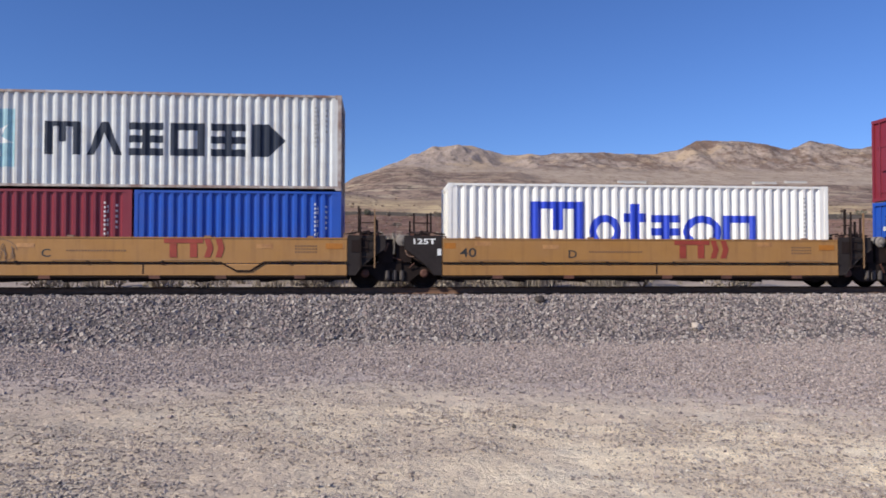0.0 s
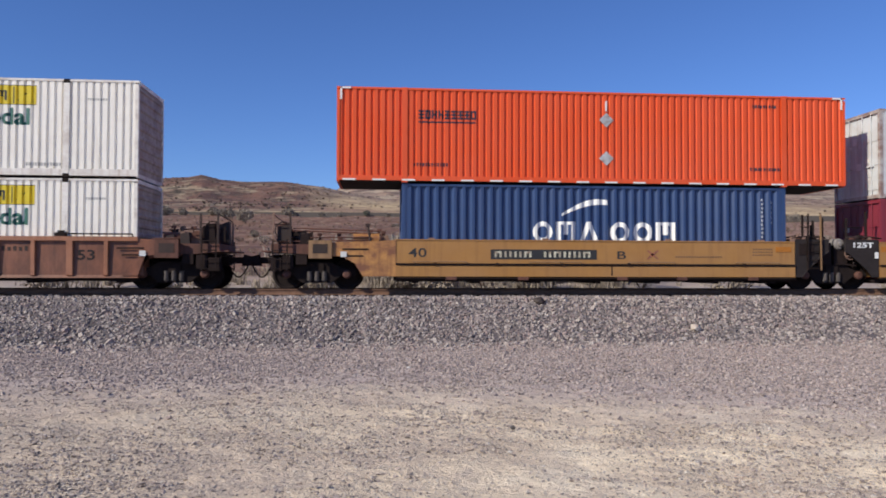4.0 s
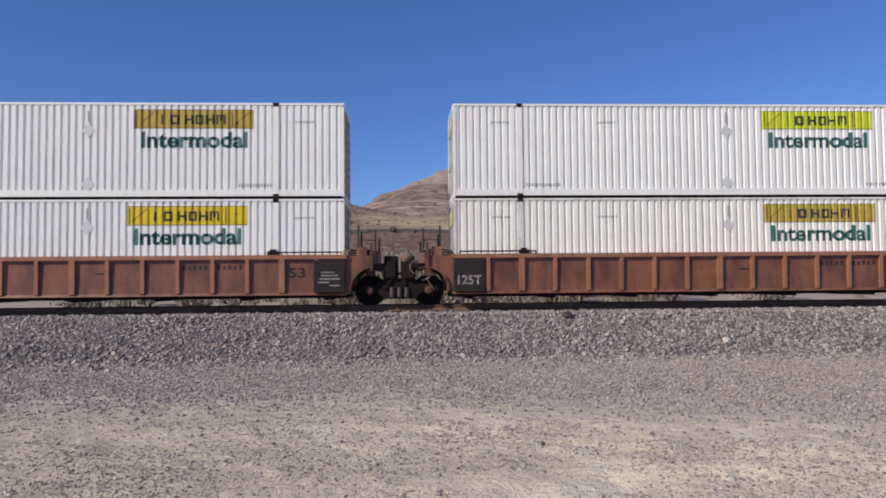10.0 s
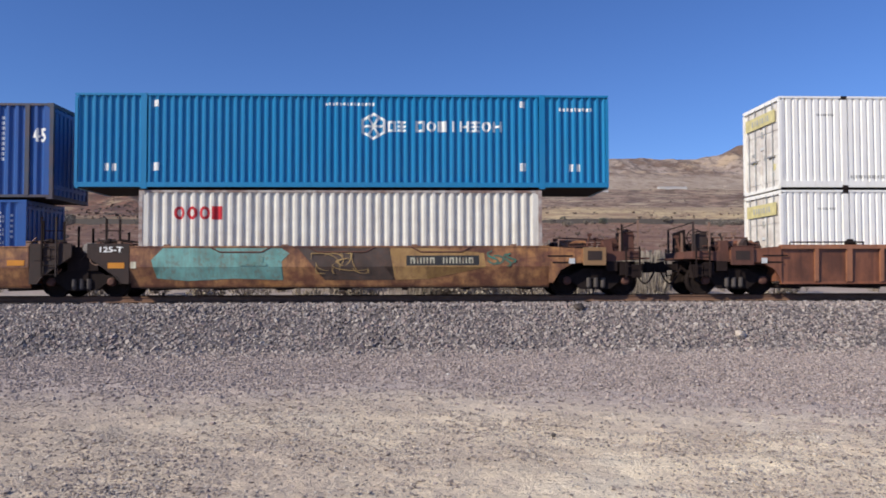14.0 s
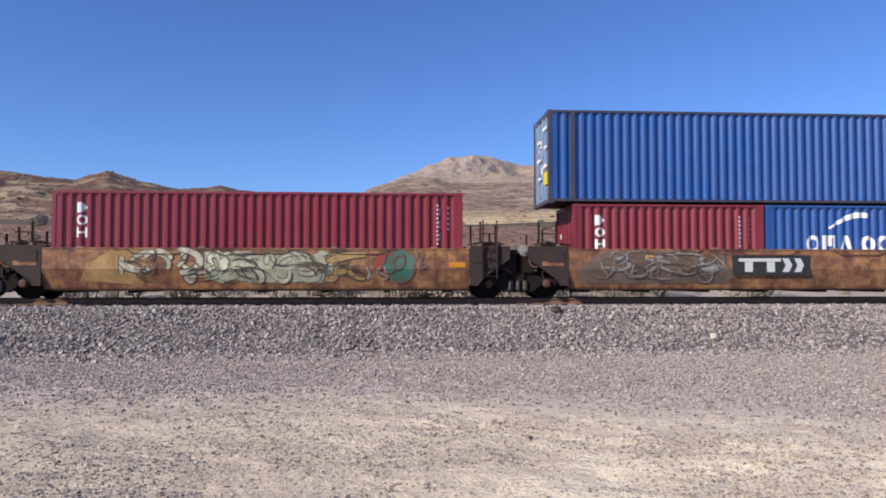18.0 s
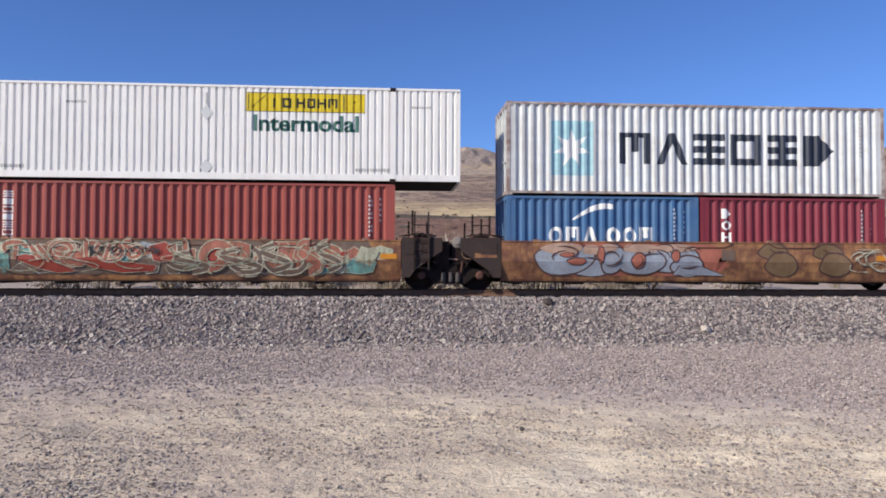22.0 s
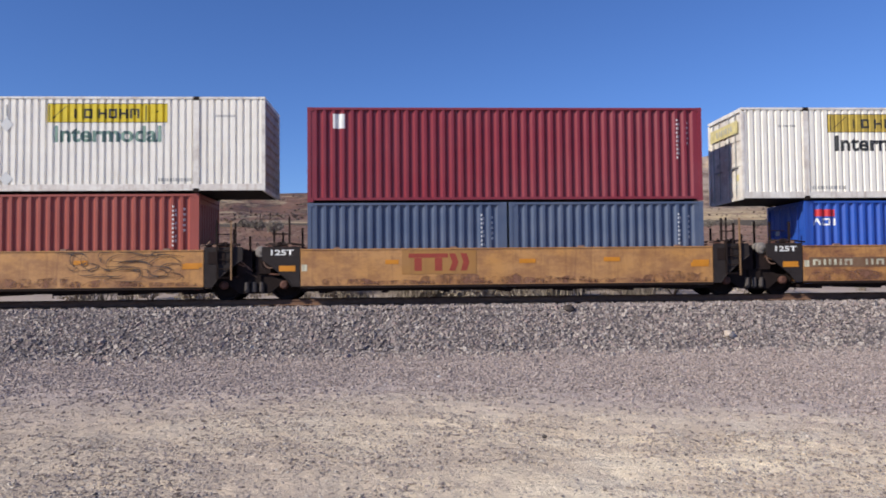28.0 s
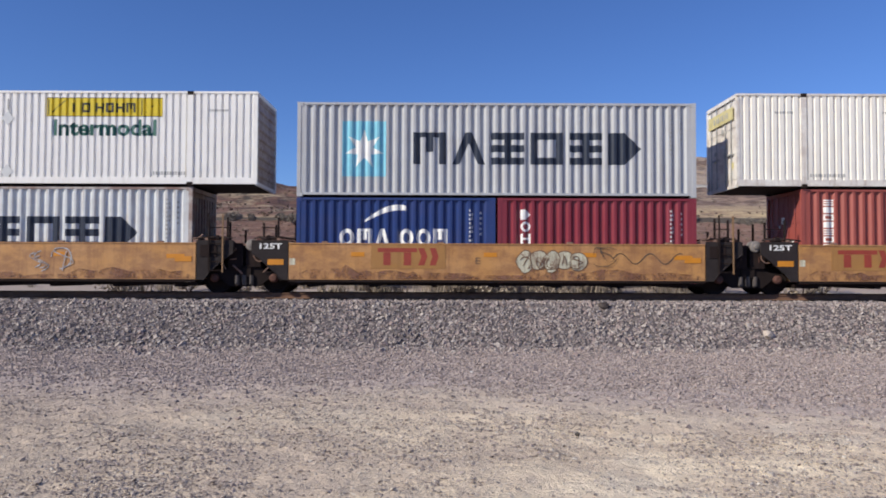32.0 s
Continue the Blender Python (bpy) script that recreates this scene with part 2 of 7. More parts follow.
INK_GREY = plain("grey_ink", (0.4, 0.4, 0.38), 0.6, var=0.2)
INK_PALE = plain("pale_grey_plate", (0.62, 0.63, 0.62), 0.4, var=0.1)
INK_GREEN = plain("dark_green_ink", (0.01, 0.10, 0.075), 0.5, var=0.2)
INK_GREEN_OLD = plain("faded_green_ink", (0.16, 0.27, 0.23), 0.6, var=0.3)
INK_YELLOW = plain("yellow_placard", (0.72, 0.55, 0.02), 0.5, var=0.15)
INK_FADED = plain("faded_yellow_placard", (0.70, 0.62, 0.30), 0.6, var=0.4)
INK_OCHRE = plain("ochre_placard", (0.50, 0.36, 0.06), 0.55, var=0.25)
INK_RED = plain("red_ink", (0.55, 0.02, 0.03), 0.5, var=0.2)
INK_DULLRED = plain("brick_red_ink", (0.33, 0.05, 0.03), 0.6, var=0.25)
INK_BLUE = plain("royal_blue_ink", (0.02, 0.06, 0.55), 0.5, var=0.15)
INK_CYAN = plain("light_blue_ink", (0.22, 0.55, 0.68), 0.5, var=0.15)
INK_CYAN_OLD = plain("faded_light_blue_ink", (0.34, 0.56, 0.63), 0.55, var=0.25)
INK_LIME = plain("lime_yellow_placard", (0.58, 0.62, 0.03), 0.5, var=0.15)
INK_TEAL = spray("teal_spray", (0.14, 0.36, 0.32))
INK_ORANGE = plain("orange_placard", (0.62, 0.24, 0.015), 0.5, var=0.15)
INK_AMBER = plain("faded_orange_placard", (0.45, 0.165, 0.018), 0.6, var=0.3)
INK_SILVER = spray("silver_spray", (0.48, 0.50, 0.52))
INK_ASH = spray("ash_grey_spray", (0.34, 0.33, 0.31))
INK_CREAM = spray("cream_spray", (0.62, 0.6, 0.45))
INK_BROWN = spray("brown_spray", (0.17, 0.09, 0.04))
INK_BLUEGREY = spray("blue_grey_spray", (0.33, 0.38, 0.43))
INK_SALMON = spray("salmon_spray", (0.42, 0.13, 0.08))
INK_SAGE = spray("sage_spray", (0.45, 0.48, 0.34))
INK_SMOKE = spray("smoky_spray", (0.14, 0.10, 0.075))
INK_YELLOW_DUST = spray("dusty_yellow_spray", (0.40, 0.26, 0.09), wear=0.6)
RUST_STAIN = spray("rust_stain", (0.235, 0.10, 0.058), 0.8, wear=0.6)
nt = RUST_STAIN.node_tree
blot = tex_noise(nt, stretched(nt, 1.0, 1.0, 0.75), 2.6, 9, 0.72)
nt.links.new(ramp(nt, blot, 0.42, 0.64), nt.nodes["Principled BSDF"].inputs["Alpha"])
INK_TURQUOISE = spray("turquoise_spray", (0.15, 0.37, 0.34), wear=0.6)
INK_SOOT = spray("soot_black_spray", (0.05, 0.03, 0.022), wear=0.4)
INK_STRAW = spray("straw_old_paint", (0.40, 0.23, 0.075), wear=0.6)
INK_ICE = spray("ice_blue_spray", (0.30, 0.34, 0.40), wear=0.3)
INK_PEACH = spray("peach_spray", (0.46, 0.30, 0.22), wear=0.35)
INK_CORAL = spray("coral_spray", (0.40, 0.115, 0.07), wear=0.4)
INK_PLUM = spray("plum_outline_spray", (0.06, 0.022, 0.022), wear=0.3)
INK_MOSS = spray("moss_outline_spray", (0.055, 0.045, 0.03), wear=0.5)
INK_KHAKI = spray("khaki_spray", (0.19, 0.115, 0.05), wear=0.4)
INK_PISTACHIO = spray("pistachio_spray", (0.42, 0.44, 0.30), wear=0.55)
INK_DARKGREEN = spray("bottle_green_spray", (0.02, 0.17, 0.12))
BALLAST = stones("ballast_stones", [(0.41, 0.34, 0.31), (0.25, 0.21, 0.195), (0.54, 0.465, 0.415), (0.165, 0.14, 0.132), (0.40, 0.305, 0.28), (0.45, 0.395, 0.365), (0.20, 0.178, 0.168), (0.61, 0.54, 0.48), (0.32, 0.26, 0.24)])
TRACK_GRAVEL = stones("pinkish_track_gravel", [(0.44, 0.358, 0.322), (0.33, 0.268, 0.245), (0.55, 0.455, 0.405), (0.23, 0.187, 0.17), (0.46, 0.365, 0.335), (0.37, 0.31, 0.288), (0.59, 0.50, 0.445)])
HILL_SCRUB = stones("dark_hill_scrub", [(0.17, 0.105, 0.072), (0.12, 0.076, 0.05), (0.20, 0.135, 0.09), (0.26, 0.18, 0.11), (0.13, 0.09, 0.056)])
PEBBLES = stones("pebbles", [(0.54, 0.45, 0.37), (0.40, 0.33, 0.28), (0.64, 0.55, 0.45), (0.25, 0.205, 0.172), (0.50, 0.41, 0.36), (0.34, 0.28, 0.235), (0.70, 0.62, 0.52)])
PALE_BRUSH = stones("pale_dry_grass", [(0.46, 0.38, 0.27), (0.36, 0.29, 0.2), (0.55, 0.47, 0.36), (0.3, 0.25, 0.17)])
TALL_GRASS = stones("tall_dead_grass", [(0.42, 0.36, 0.28), (0.33, 0.28, 0.21), (0.50, 0.44, 0.35), (0.26, 0.215, 0.16), (0.38, 0.31, 0.24)])
GREEN_BRUSH = stones("green_shrub_leaves", [(0.06, 0.1, 0.035), (0.09, 0.13, 0.05), (0.045, 0.07, 0.03)])
SAGE_BRUSH = stones("sage_brush_leaves", [(0.26, 0.225, 0.155), (0.21, 0.185, 0.125), (0.31, 0.265, 0.19), (0.24, 0.195, 0.135), (0.17, 0.15, 0.10)])
DRY_BRUSH = stones("dry_brush_twigs", [(0.20, 0.105, 0.065), (0.24, 0.135, 0.085), (0.16, 0.09, 0.058), (0.33, 0.25, 0.165), (0.15, 0.115, 0.07)])


# ---- mesh helpers ----


class Solid:
    """Collects corners and faces of one part."""

    def __init__(self):
        self.v, self.f = [], []

    def add(self, verts, faces):
        n = len(self.v)
        self.v += [tuple(p) for p in verts]
        self.f += [tuple(n + i for i in q) for q in faces]
        return self

    def box(self, x0, x1, y0, y1, z0, z1):
        return self.add([(x0, y0, z0), (x1, y0, z0), (x1, y1, z0), (x0, y1, z0), (x0, y0, z1), (x1, y0, z1), (x1, y1, z1), (x0, y1, z1)],
                        [(0, 3, 2, 1), (4, 5, 6, 7), (0, 1, 5, 4), (1, 2, 6, 5), (2, 3, 7, 6), (3, 0, 4, 7)])

    def prism_y(self, outline, y0, y1):
        """An outline of (x, z), drawn out from y0 to y1."""
        n = len(outline)
        a = [(x, y0, z) for x, z in outline] + [(x, y1, z) for x, z in outline]
        return self.add(a, [tuple(range(n)), tuple(range(2 * n - 1, n - 1, -1))] + [(i, i + n, (i + 1) % n + n, (i + 1) % n) for i in range(n)])

    def prism_x(self, outline, x0, x1):
        """An outline of (y, z), drawn out from x0 to x1."""
        n = len(outline)
        a = [(x0, y, z) for y, z in outline] + [(x1, y, z) for y, z in outline]
        return self.add(a, [tuple(range(n - 1, -1, -1)), tuple(range(n, 2 * n))] + [(i, (i + 1) % n, (i + 1) % n + n, i + n) for i in range(n)])

    def rod(self, a, b, r, n=8):
        a, b = Vector(a), Vector(b)
        d = (b - a).normalized()
        s = d.orthogonal().normalized()
        t = d.cross(s)
        ring = [s * math.cos(6.2832 * i / n) * r + t * math.sin(6.2832 * i / n) * r for i in range(n)]
        return self.add([a + q for q in ring] + [b + q for q in ring], [tuple(range(n - 1, -1, -1)), tuple(range(n, 2 * n))] + [(i, (i + 1) % n, (i + 1) % n + n, i + n) for i in range(n)])

    def lathe_y(self, cx, cz, rings, n=24):
        """Rings of (radius, y) round an axis along y."""
        v, f = [], []
        for r, y in rings:
            v += [(cx + r * math.cos(6.2832 * i / n), y, cz + r * math.sin(6.2832 * i / n)) for i in range(n)]
        for k in range(len(rings) - 1):
            f += [(k * n + i, k * n + (i + 1) % n, (k + 1) * n + (i + 1) % n, (k + 1) * n + i) for i in range(n)]
        f += [tuple(range(n)), tuple(range(len(v) - 1, len(v) - 1 - n, -1))]
        return self.add(v, f)


def part(name, solid, material, parent=None, label="", smooth=False):
    me = bpy.data.meshes.new(name)
    if isinstance(solid, bpy.types.Mesh):
        me = solid
        me.name = name
    else:
        me.from_pydata(solid.v, [], solid.f)
        if smooth:
            me.polygons.foreach_set("use_smooth", [True] * len(me.polygons))
    me.materials.clear()
    me.materials.append(material)
    ob = new(name, me)
    ob.parent = parent
    if label:
        tagged(ob, label)
    return ob


def thing(name, label, category, group="", kind=""):
    ob = new(name)
    ob.empty_display_size = 0.3
    return tagged(ob, label, category, group, kind)


class Profile:
    """The run of a pressed steel wall: y (towards the viewer is negative) along x."""

    def __init__(self, x0, x1, period, depth, y, folds=(0.36, 0.14)):
        self.x0, self.x1, self.y, self.depth = x0, x1, y, depth
        n = max(1, round((x1 - x0) / period))
        p = (x1 - x0) / n
        self.pts = [(x0, 0.0)]
        f, g = folds
        for i in range(n):
            a = x0 + i * p
            self.pts += [(a + (0.5 - f) * p, 0.0), (a + (0.5 - g) * p, 1.0), (a + (0.5 + g) * p, 1.0), (a + (0.5 + f) * p, 0.0)]
        self.pts.append((x1, 0.0))

    def at(self, x):
        if x <= self.x0 or x >= self.x1 or self.depth == 0:
            return self.y
        lo, hi = 0, len(self.pts) - 1
        while hi - lo > 1:
            m = (lo + hi) // 2
            if self.pts[m][0] <= x:
                lo = m
            else:
                hi = m
        (xa, a), (xb, b) = self.pts[lo], self.pts[hi]
        return self.y + self.depth * (a + (b - a) * (x - xa) / max(1e-6, xb - xa))

    def breaks(self, a, b):
        return [a] + ([x for x, _ in self.pts if a + 1e-4 < x < b - 1e-4] if self.depth else []) + [b]


FLAT = Profile(-20, 20, 40, 0.0, 0.0)


def wall_sheet(prof, z0, z1, flip=False):
    s = Solid()
    pts = [(x, prof.y + (-1 if flip else 1) * prof.depth * d) for x, d in prof.pts]
    n = len(pts)
    s.v = [(x, y, z0) for x, y in pts] + [(x, y, z1) for x, y in pts]
    s.f = [(i, i + 1, n + i + 1, n + i) if not flip else (i + 1, i, n + i, n + i + 1) for i in range(n - 1)]
    return s


def patch(s, prof, x0, x1, z0, z1, lift=0.004, lean=0.0):
    """A painted rectangle that follows the wall; lean shears it."""
    xs = prof.breaks(x0, x1)
    n = len(xs)
    return s.add([(x, prof.at(x) - lift, z0) for x in xs] + [(x + lean, prof.at(x + lean) - lift, z1) for x in xs], [(i, i + 1, n + i + 1, n + i) for i in range(n - 1)])


def follow(bm, prof, lift):
    """Cuts a flat drawing (in x and z) at the wall's folds and lays it on the wall."""
    xs = [v.co.x for v in bm.verts]
    for x in prof.breaks(min(xs), max(xs))[1:-1]:
        bmesh.ops.bisect_plane(bm, geom=bm.verts[:] + bm.edges[:] + bm.faces[:], plane_co=(x, 0, 0), plane_no=(1, 0, 0))
    for v in bm.verts:
        v.co.y = prof.at(v.co.x) - lift


def lettering(text, x0, z0, width, height, prof, lift=0.005, bold=0.0):
    """Words in the built-in font, fitted to width and height from the lower left corner."""
    cu = bpy.data.curves.new("letters", 'FONT')
    cu.body = text
    cu.resolution_u = 3
    cu.offset = bold
    ob = bpy.data.objects.new("letters", cu)
    scene.collection.objects.link(ob)
    dg = bpy.context.evaluated_depsgraph_get()
    me = bpy.data.meshes.new_from_object(ob.evaluated_get(dg))
    bpy.data.objects.remove(ob)
    bm = bmesh.new()
    bm.from_mesh(me)
    xs = [v.co.x for v in bm.verts]
    ys = [v.co.y for v in bm.verts]
    for v in bm.verts:
        v.co = Vector((x0 + (v.co.x - min(xs)) / (max(xs) - min(xs)) * width, 0, z0 + (v.co.y - min(ys)) / (max(ys) - min(ys)) * height))
    follow(bm, prof, lift)
    bm.to_mesh(me)
    bm.free()
    return me


def shape(s, prof, pts, lift):
    """A painted flat outline of (x, z) that follows the wall."""
    bm = bmesh.new()
    bm.faces.new([bm.verts.new((x, 0, z)) for x, z in pts])
    follow(bm, prof, lift)
    bm.verts.index_update()
    s.add([v.co[:] for v in bm.verts], [[v.index for v in f.verts] for f in bm.faces])
    bm.free()


def joined(s, prof, rects, lift):
    """One flat shape out of overlapping rectangles (x0, x1, z0, z1)."""
    xs = sorted({round(v, 4) for r in rects for v in prof.breaks(r[0], r[1])})
    zs = sorted({round(v, 4) for r in rects for v in r[2:]})
    index, verts, faces = {}, [], []
    for i in range(len(xs) - 1):
        for j in range(len(zs) - 1):
            cx, cz = (xs[i] + xs[i + 1]) / 2, (zs[j] + zs[j + 1]) / 2
            if any(r[0] < cx < r[1] and r[2] < cz < r[3] for r in rects):
                quad = []
                for p, q in ((i, j), (i + 1, j), (i + 1, j + 1), (i, j + 1)):
                    if (p, q) not in index:
                        index[p, q] = len(verts)
                        verts.append((xs[p], prof.at(xs[p]) - lift, zs[q]))
                    quad.append(index[p, q])
                faces.append(tuple(quad))
    return s.add(verts, faces)


def ring_shape(s, prof, cx, cz, rx, rz, tx, tz, lift, n=16):
    """A flat oval ring that follows the wall."""
    bm = bmesh.new()
    rows = []
    for i in range(n):
        c, q = math.cos(6.2832 * i / n), math.sin(6.2832 * i / n)
        rows.append((bm.verts.new((cx + rx * c, 0, cz + rz * q)), bm.verts.new((cx + (rx - tx) * c, 0, cz + (rz - tz) * q))))
    for i in range(n):
        (a, b), (d, e) = rows[i], rows[(i + 1) % n]
        bm.faces.new((a, b, e, d))
    follow(bm, prof, lift)
    bm.verts.index_update()
    s.add([v.co[:] for v in bm.verts], [[v.index for v in f.verts] for f in bm.faces])
    bm.free()


def glyph_bars(s, prof, x0, x1, z0, z1, n, lift=0.005, gap=0.16, kinds="VHOHHV"):
    """A brand name as a row of plain shapes: combs, stacked bars, frames, wedges, rings and blocks."""
    w = (x1 - x0) / n
    t = (z1 - z0) * 0.22
    zm = (z0 + z1) / 2
    for i in range(n):
        a, b = x0 + i * w, x0 + (i + 1 - gap) * w
        q = min(t, (b - a) * 0.3)
        m = (a + b) / 2
        k = kinds[i % len(kinds)]
        if k == "W":
            joined(s, prof, [(a, a + q, z0, z1), (b - q, b, z0, z1), (m - q / 2, m + q / 2, zm - t / 2, z1), (a, b, z1 - t * 0.7, z1)], lift)
        elif k == "P":
            q = (b - a) * 0.4
            joined(s, prof, [(m - q / 2, m + q / 2, z0, z1), (a, b, zm + t * 0.4, zm + t * 1.3)], lift)
        elif k == "V":
            joined(s, prof, [(a, a + q, z0, z1), (b - q, b, z0, z1), (a, b, zm - t / 2, zm + t / 2)], lift)
        elif k == "H":
            joined(s, prof, [(a, b, z0, z0 + t), (a, b, zm - t / 2, zm + t / 2), (a, b, z1 - t, z1), (m - q / 2, m + q / 2, z0, z1)], lift)
        elif k == "A":
            shape(s, prof, [(a, z0), (a + q, z0), (m, z1 - t * 1.5), (b - q, z0), (b, z0), (m + q / 2, z1), (m - q / 2, z1)], lift)
        elif k == "K":
            shape(s, prof, [(a, z0), (m, z0), (b, zm), (m, z1), (a, z1)], lift)
        elif k == "C":
            ring_shape(s, prof, m, zm, (b - a) / 2, (z1 - z0) / 2, q, t, lift)
        elif k == "I":
            joined(s, prof, [(m - q / 2, m + q / 2, z0, z1)], lift)
        elif k == "B":
            joined(s, prof, [(a, b, z0, z1)], lift)
        else:
            joined(s, prof, [(a, a + q, z0, z1), (b - q, b, z0, z1), (a, b, z1 - t, z1), (a, b, z0, z0 + t)], lift)
    return s


def tiny_print(s, prof, x0, z0, n, w=0.07, h=0.09, gap=0.4, lift=0.005):
    for i in range(n):
        patch(s, prof, x0 + i * w, x0 + (i + 1 - gap) * w, z0, z0 + h, lift)
    return s


# ---- ground, hills, track ----
YT = 23.97          # centre line of the track


def steps(*spans):
    out = []
    for a, b, n in spans:
        out += [a + (b - a) * i / n for i in range(n)]
    return out + [spans[-1][1]]


def lerp_table(table, x):
    if x <= table[0][0]:
        return table[0][1]
    for (xa, a), (xb, b) in zip(table, table[1:]):
        if x <= xb:
            f = (x - xa) / (xb - xa)
            f = f * f * (3 - 2 * f) * 0.5 + f * 0.5
            return a + (b - a) * f
    return table[-1][1]


RISE = [(-200, -1.1), (10, -1.12), (18, -1.27), (27, -1.27), (31, -0.8), (45, 0.2), (80, 3.0), (130, 7.6), (190, 13.4), (201, 15.0), (212, 15.2), (225, 16.2), (330, 27.0), (500, 46), (700, 76), (800, 93), (950, 118), (1150, 149), (1300, 170), (3000, 200)]
# crest lines of three ranges, one behind the other, set to fit the skyline from the camera: how far across and how
# high, both over the distance
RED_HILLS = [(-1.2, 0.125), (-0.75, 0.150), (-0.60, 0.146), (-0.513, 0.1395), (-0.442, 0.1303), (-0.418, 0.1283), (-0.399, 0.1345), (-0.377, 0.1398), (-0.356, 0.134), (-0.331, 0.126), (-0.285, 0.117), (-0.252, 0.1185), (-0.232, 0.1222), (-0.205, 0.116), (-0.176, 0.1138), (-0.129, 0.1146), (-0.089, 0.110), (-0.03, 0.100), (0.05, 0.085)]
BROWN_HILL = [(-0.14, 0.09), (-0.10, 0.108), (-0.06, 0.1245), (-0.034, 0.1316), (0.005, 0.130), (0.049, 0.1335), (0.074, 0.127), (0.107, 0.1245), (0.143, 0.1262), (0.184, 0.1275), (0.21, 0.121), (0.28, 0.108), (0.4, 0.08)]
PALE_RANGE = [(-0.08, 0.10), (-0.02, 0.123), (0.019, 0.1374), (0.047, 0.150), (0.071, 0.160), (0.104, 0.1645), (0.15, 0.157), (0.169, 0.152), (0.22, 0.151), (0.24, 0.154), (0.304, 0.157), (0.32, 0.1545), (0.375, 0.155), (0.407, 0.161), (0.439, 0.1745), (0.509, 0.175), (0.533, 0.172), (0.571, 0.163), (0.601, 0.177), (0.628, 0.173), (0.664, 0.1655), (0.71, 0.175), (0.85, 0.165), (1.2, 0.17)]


def smooth(a, b, x):
    f = min(1.0, max(0.0, (x - a) / (b - a)))
    return f * f * (3 - 2 * f)


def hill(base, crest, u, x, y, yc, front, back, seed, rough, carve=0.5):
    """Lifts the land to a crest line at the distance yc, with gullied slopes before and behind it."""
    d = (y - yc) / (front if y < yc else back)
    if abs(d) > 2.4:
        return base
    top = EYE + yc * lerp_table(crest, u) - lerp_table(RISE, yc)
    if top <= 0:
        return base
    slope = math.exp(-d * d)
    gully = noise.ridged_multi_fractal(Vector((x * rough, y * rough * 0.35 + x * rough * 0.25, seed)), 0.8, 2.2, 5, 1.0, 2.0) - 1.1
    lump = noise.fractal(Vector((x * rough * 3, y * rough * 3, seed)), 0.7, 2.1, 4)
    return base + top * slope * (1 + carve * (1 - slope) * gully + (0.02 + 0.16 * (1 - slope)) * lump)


def land(x, y):
    z = lerp_table(RISE, y)
    if 3.0 < y < 19.6 and abs(x) < 22:
        k = smooth(3.0, 4.0, y) * smooth(19.6, 18.4, y)
        z += k * (0.034 * noise.fractal(Vector((x * 0.9, y * 1.5, 3.1)), 0.8, 2.1, 3) + 0.028 * noise.fractal(Vector((x * 2.6, y * 3.4, 8.1)), 0.7, 2.2, 3))
    if y > 60:
        u = x / y
        if y > 560:
            z += (min(z, 0.082 * y) - z) * smooth(0.02, -0.12, u)
        near_z = z
        z += min(1, (y - 60) / 400) * 3.0 * noise.fractal(Vector((x * 0.0096, y * 0.0096, 0.3)), 0.9, 2.1, 5) * smooth(1100, 700, y)
        z += min(1, (y - 60) / 150) * 0.6 * noise.fractal(Vector((x * 0.08, y * 0.08, 1.7)), 0.8, 2.0, 3)
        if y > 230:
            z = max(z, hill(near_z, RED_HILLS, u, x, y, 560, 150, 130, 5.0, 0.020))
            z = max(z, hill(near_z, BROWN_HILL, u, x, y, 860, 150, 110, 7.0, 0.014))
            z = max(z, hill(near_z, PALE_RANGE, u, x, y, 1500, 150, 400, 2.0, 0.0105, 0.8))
    return z


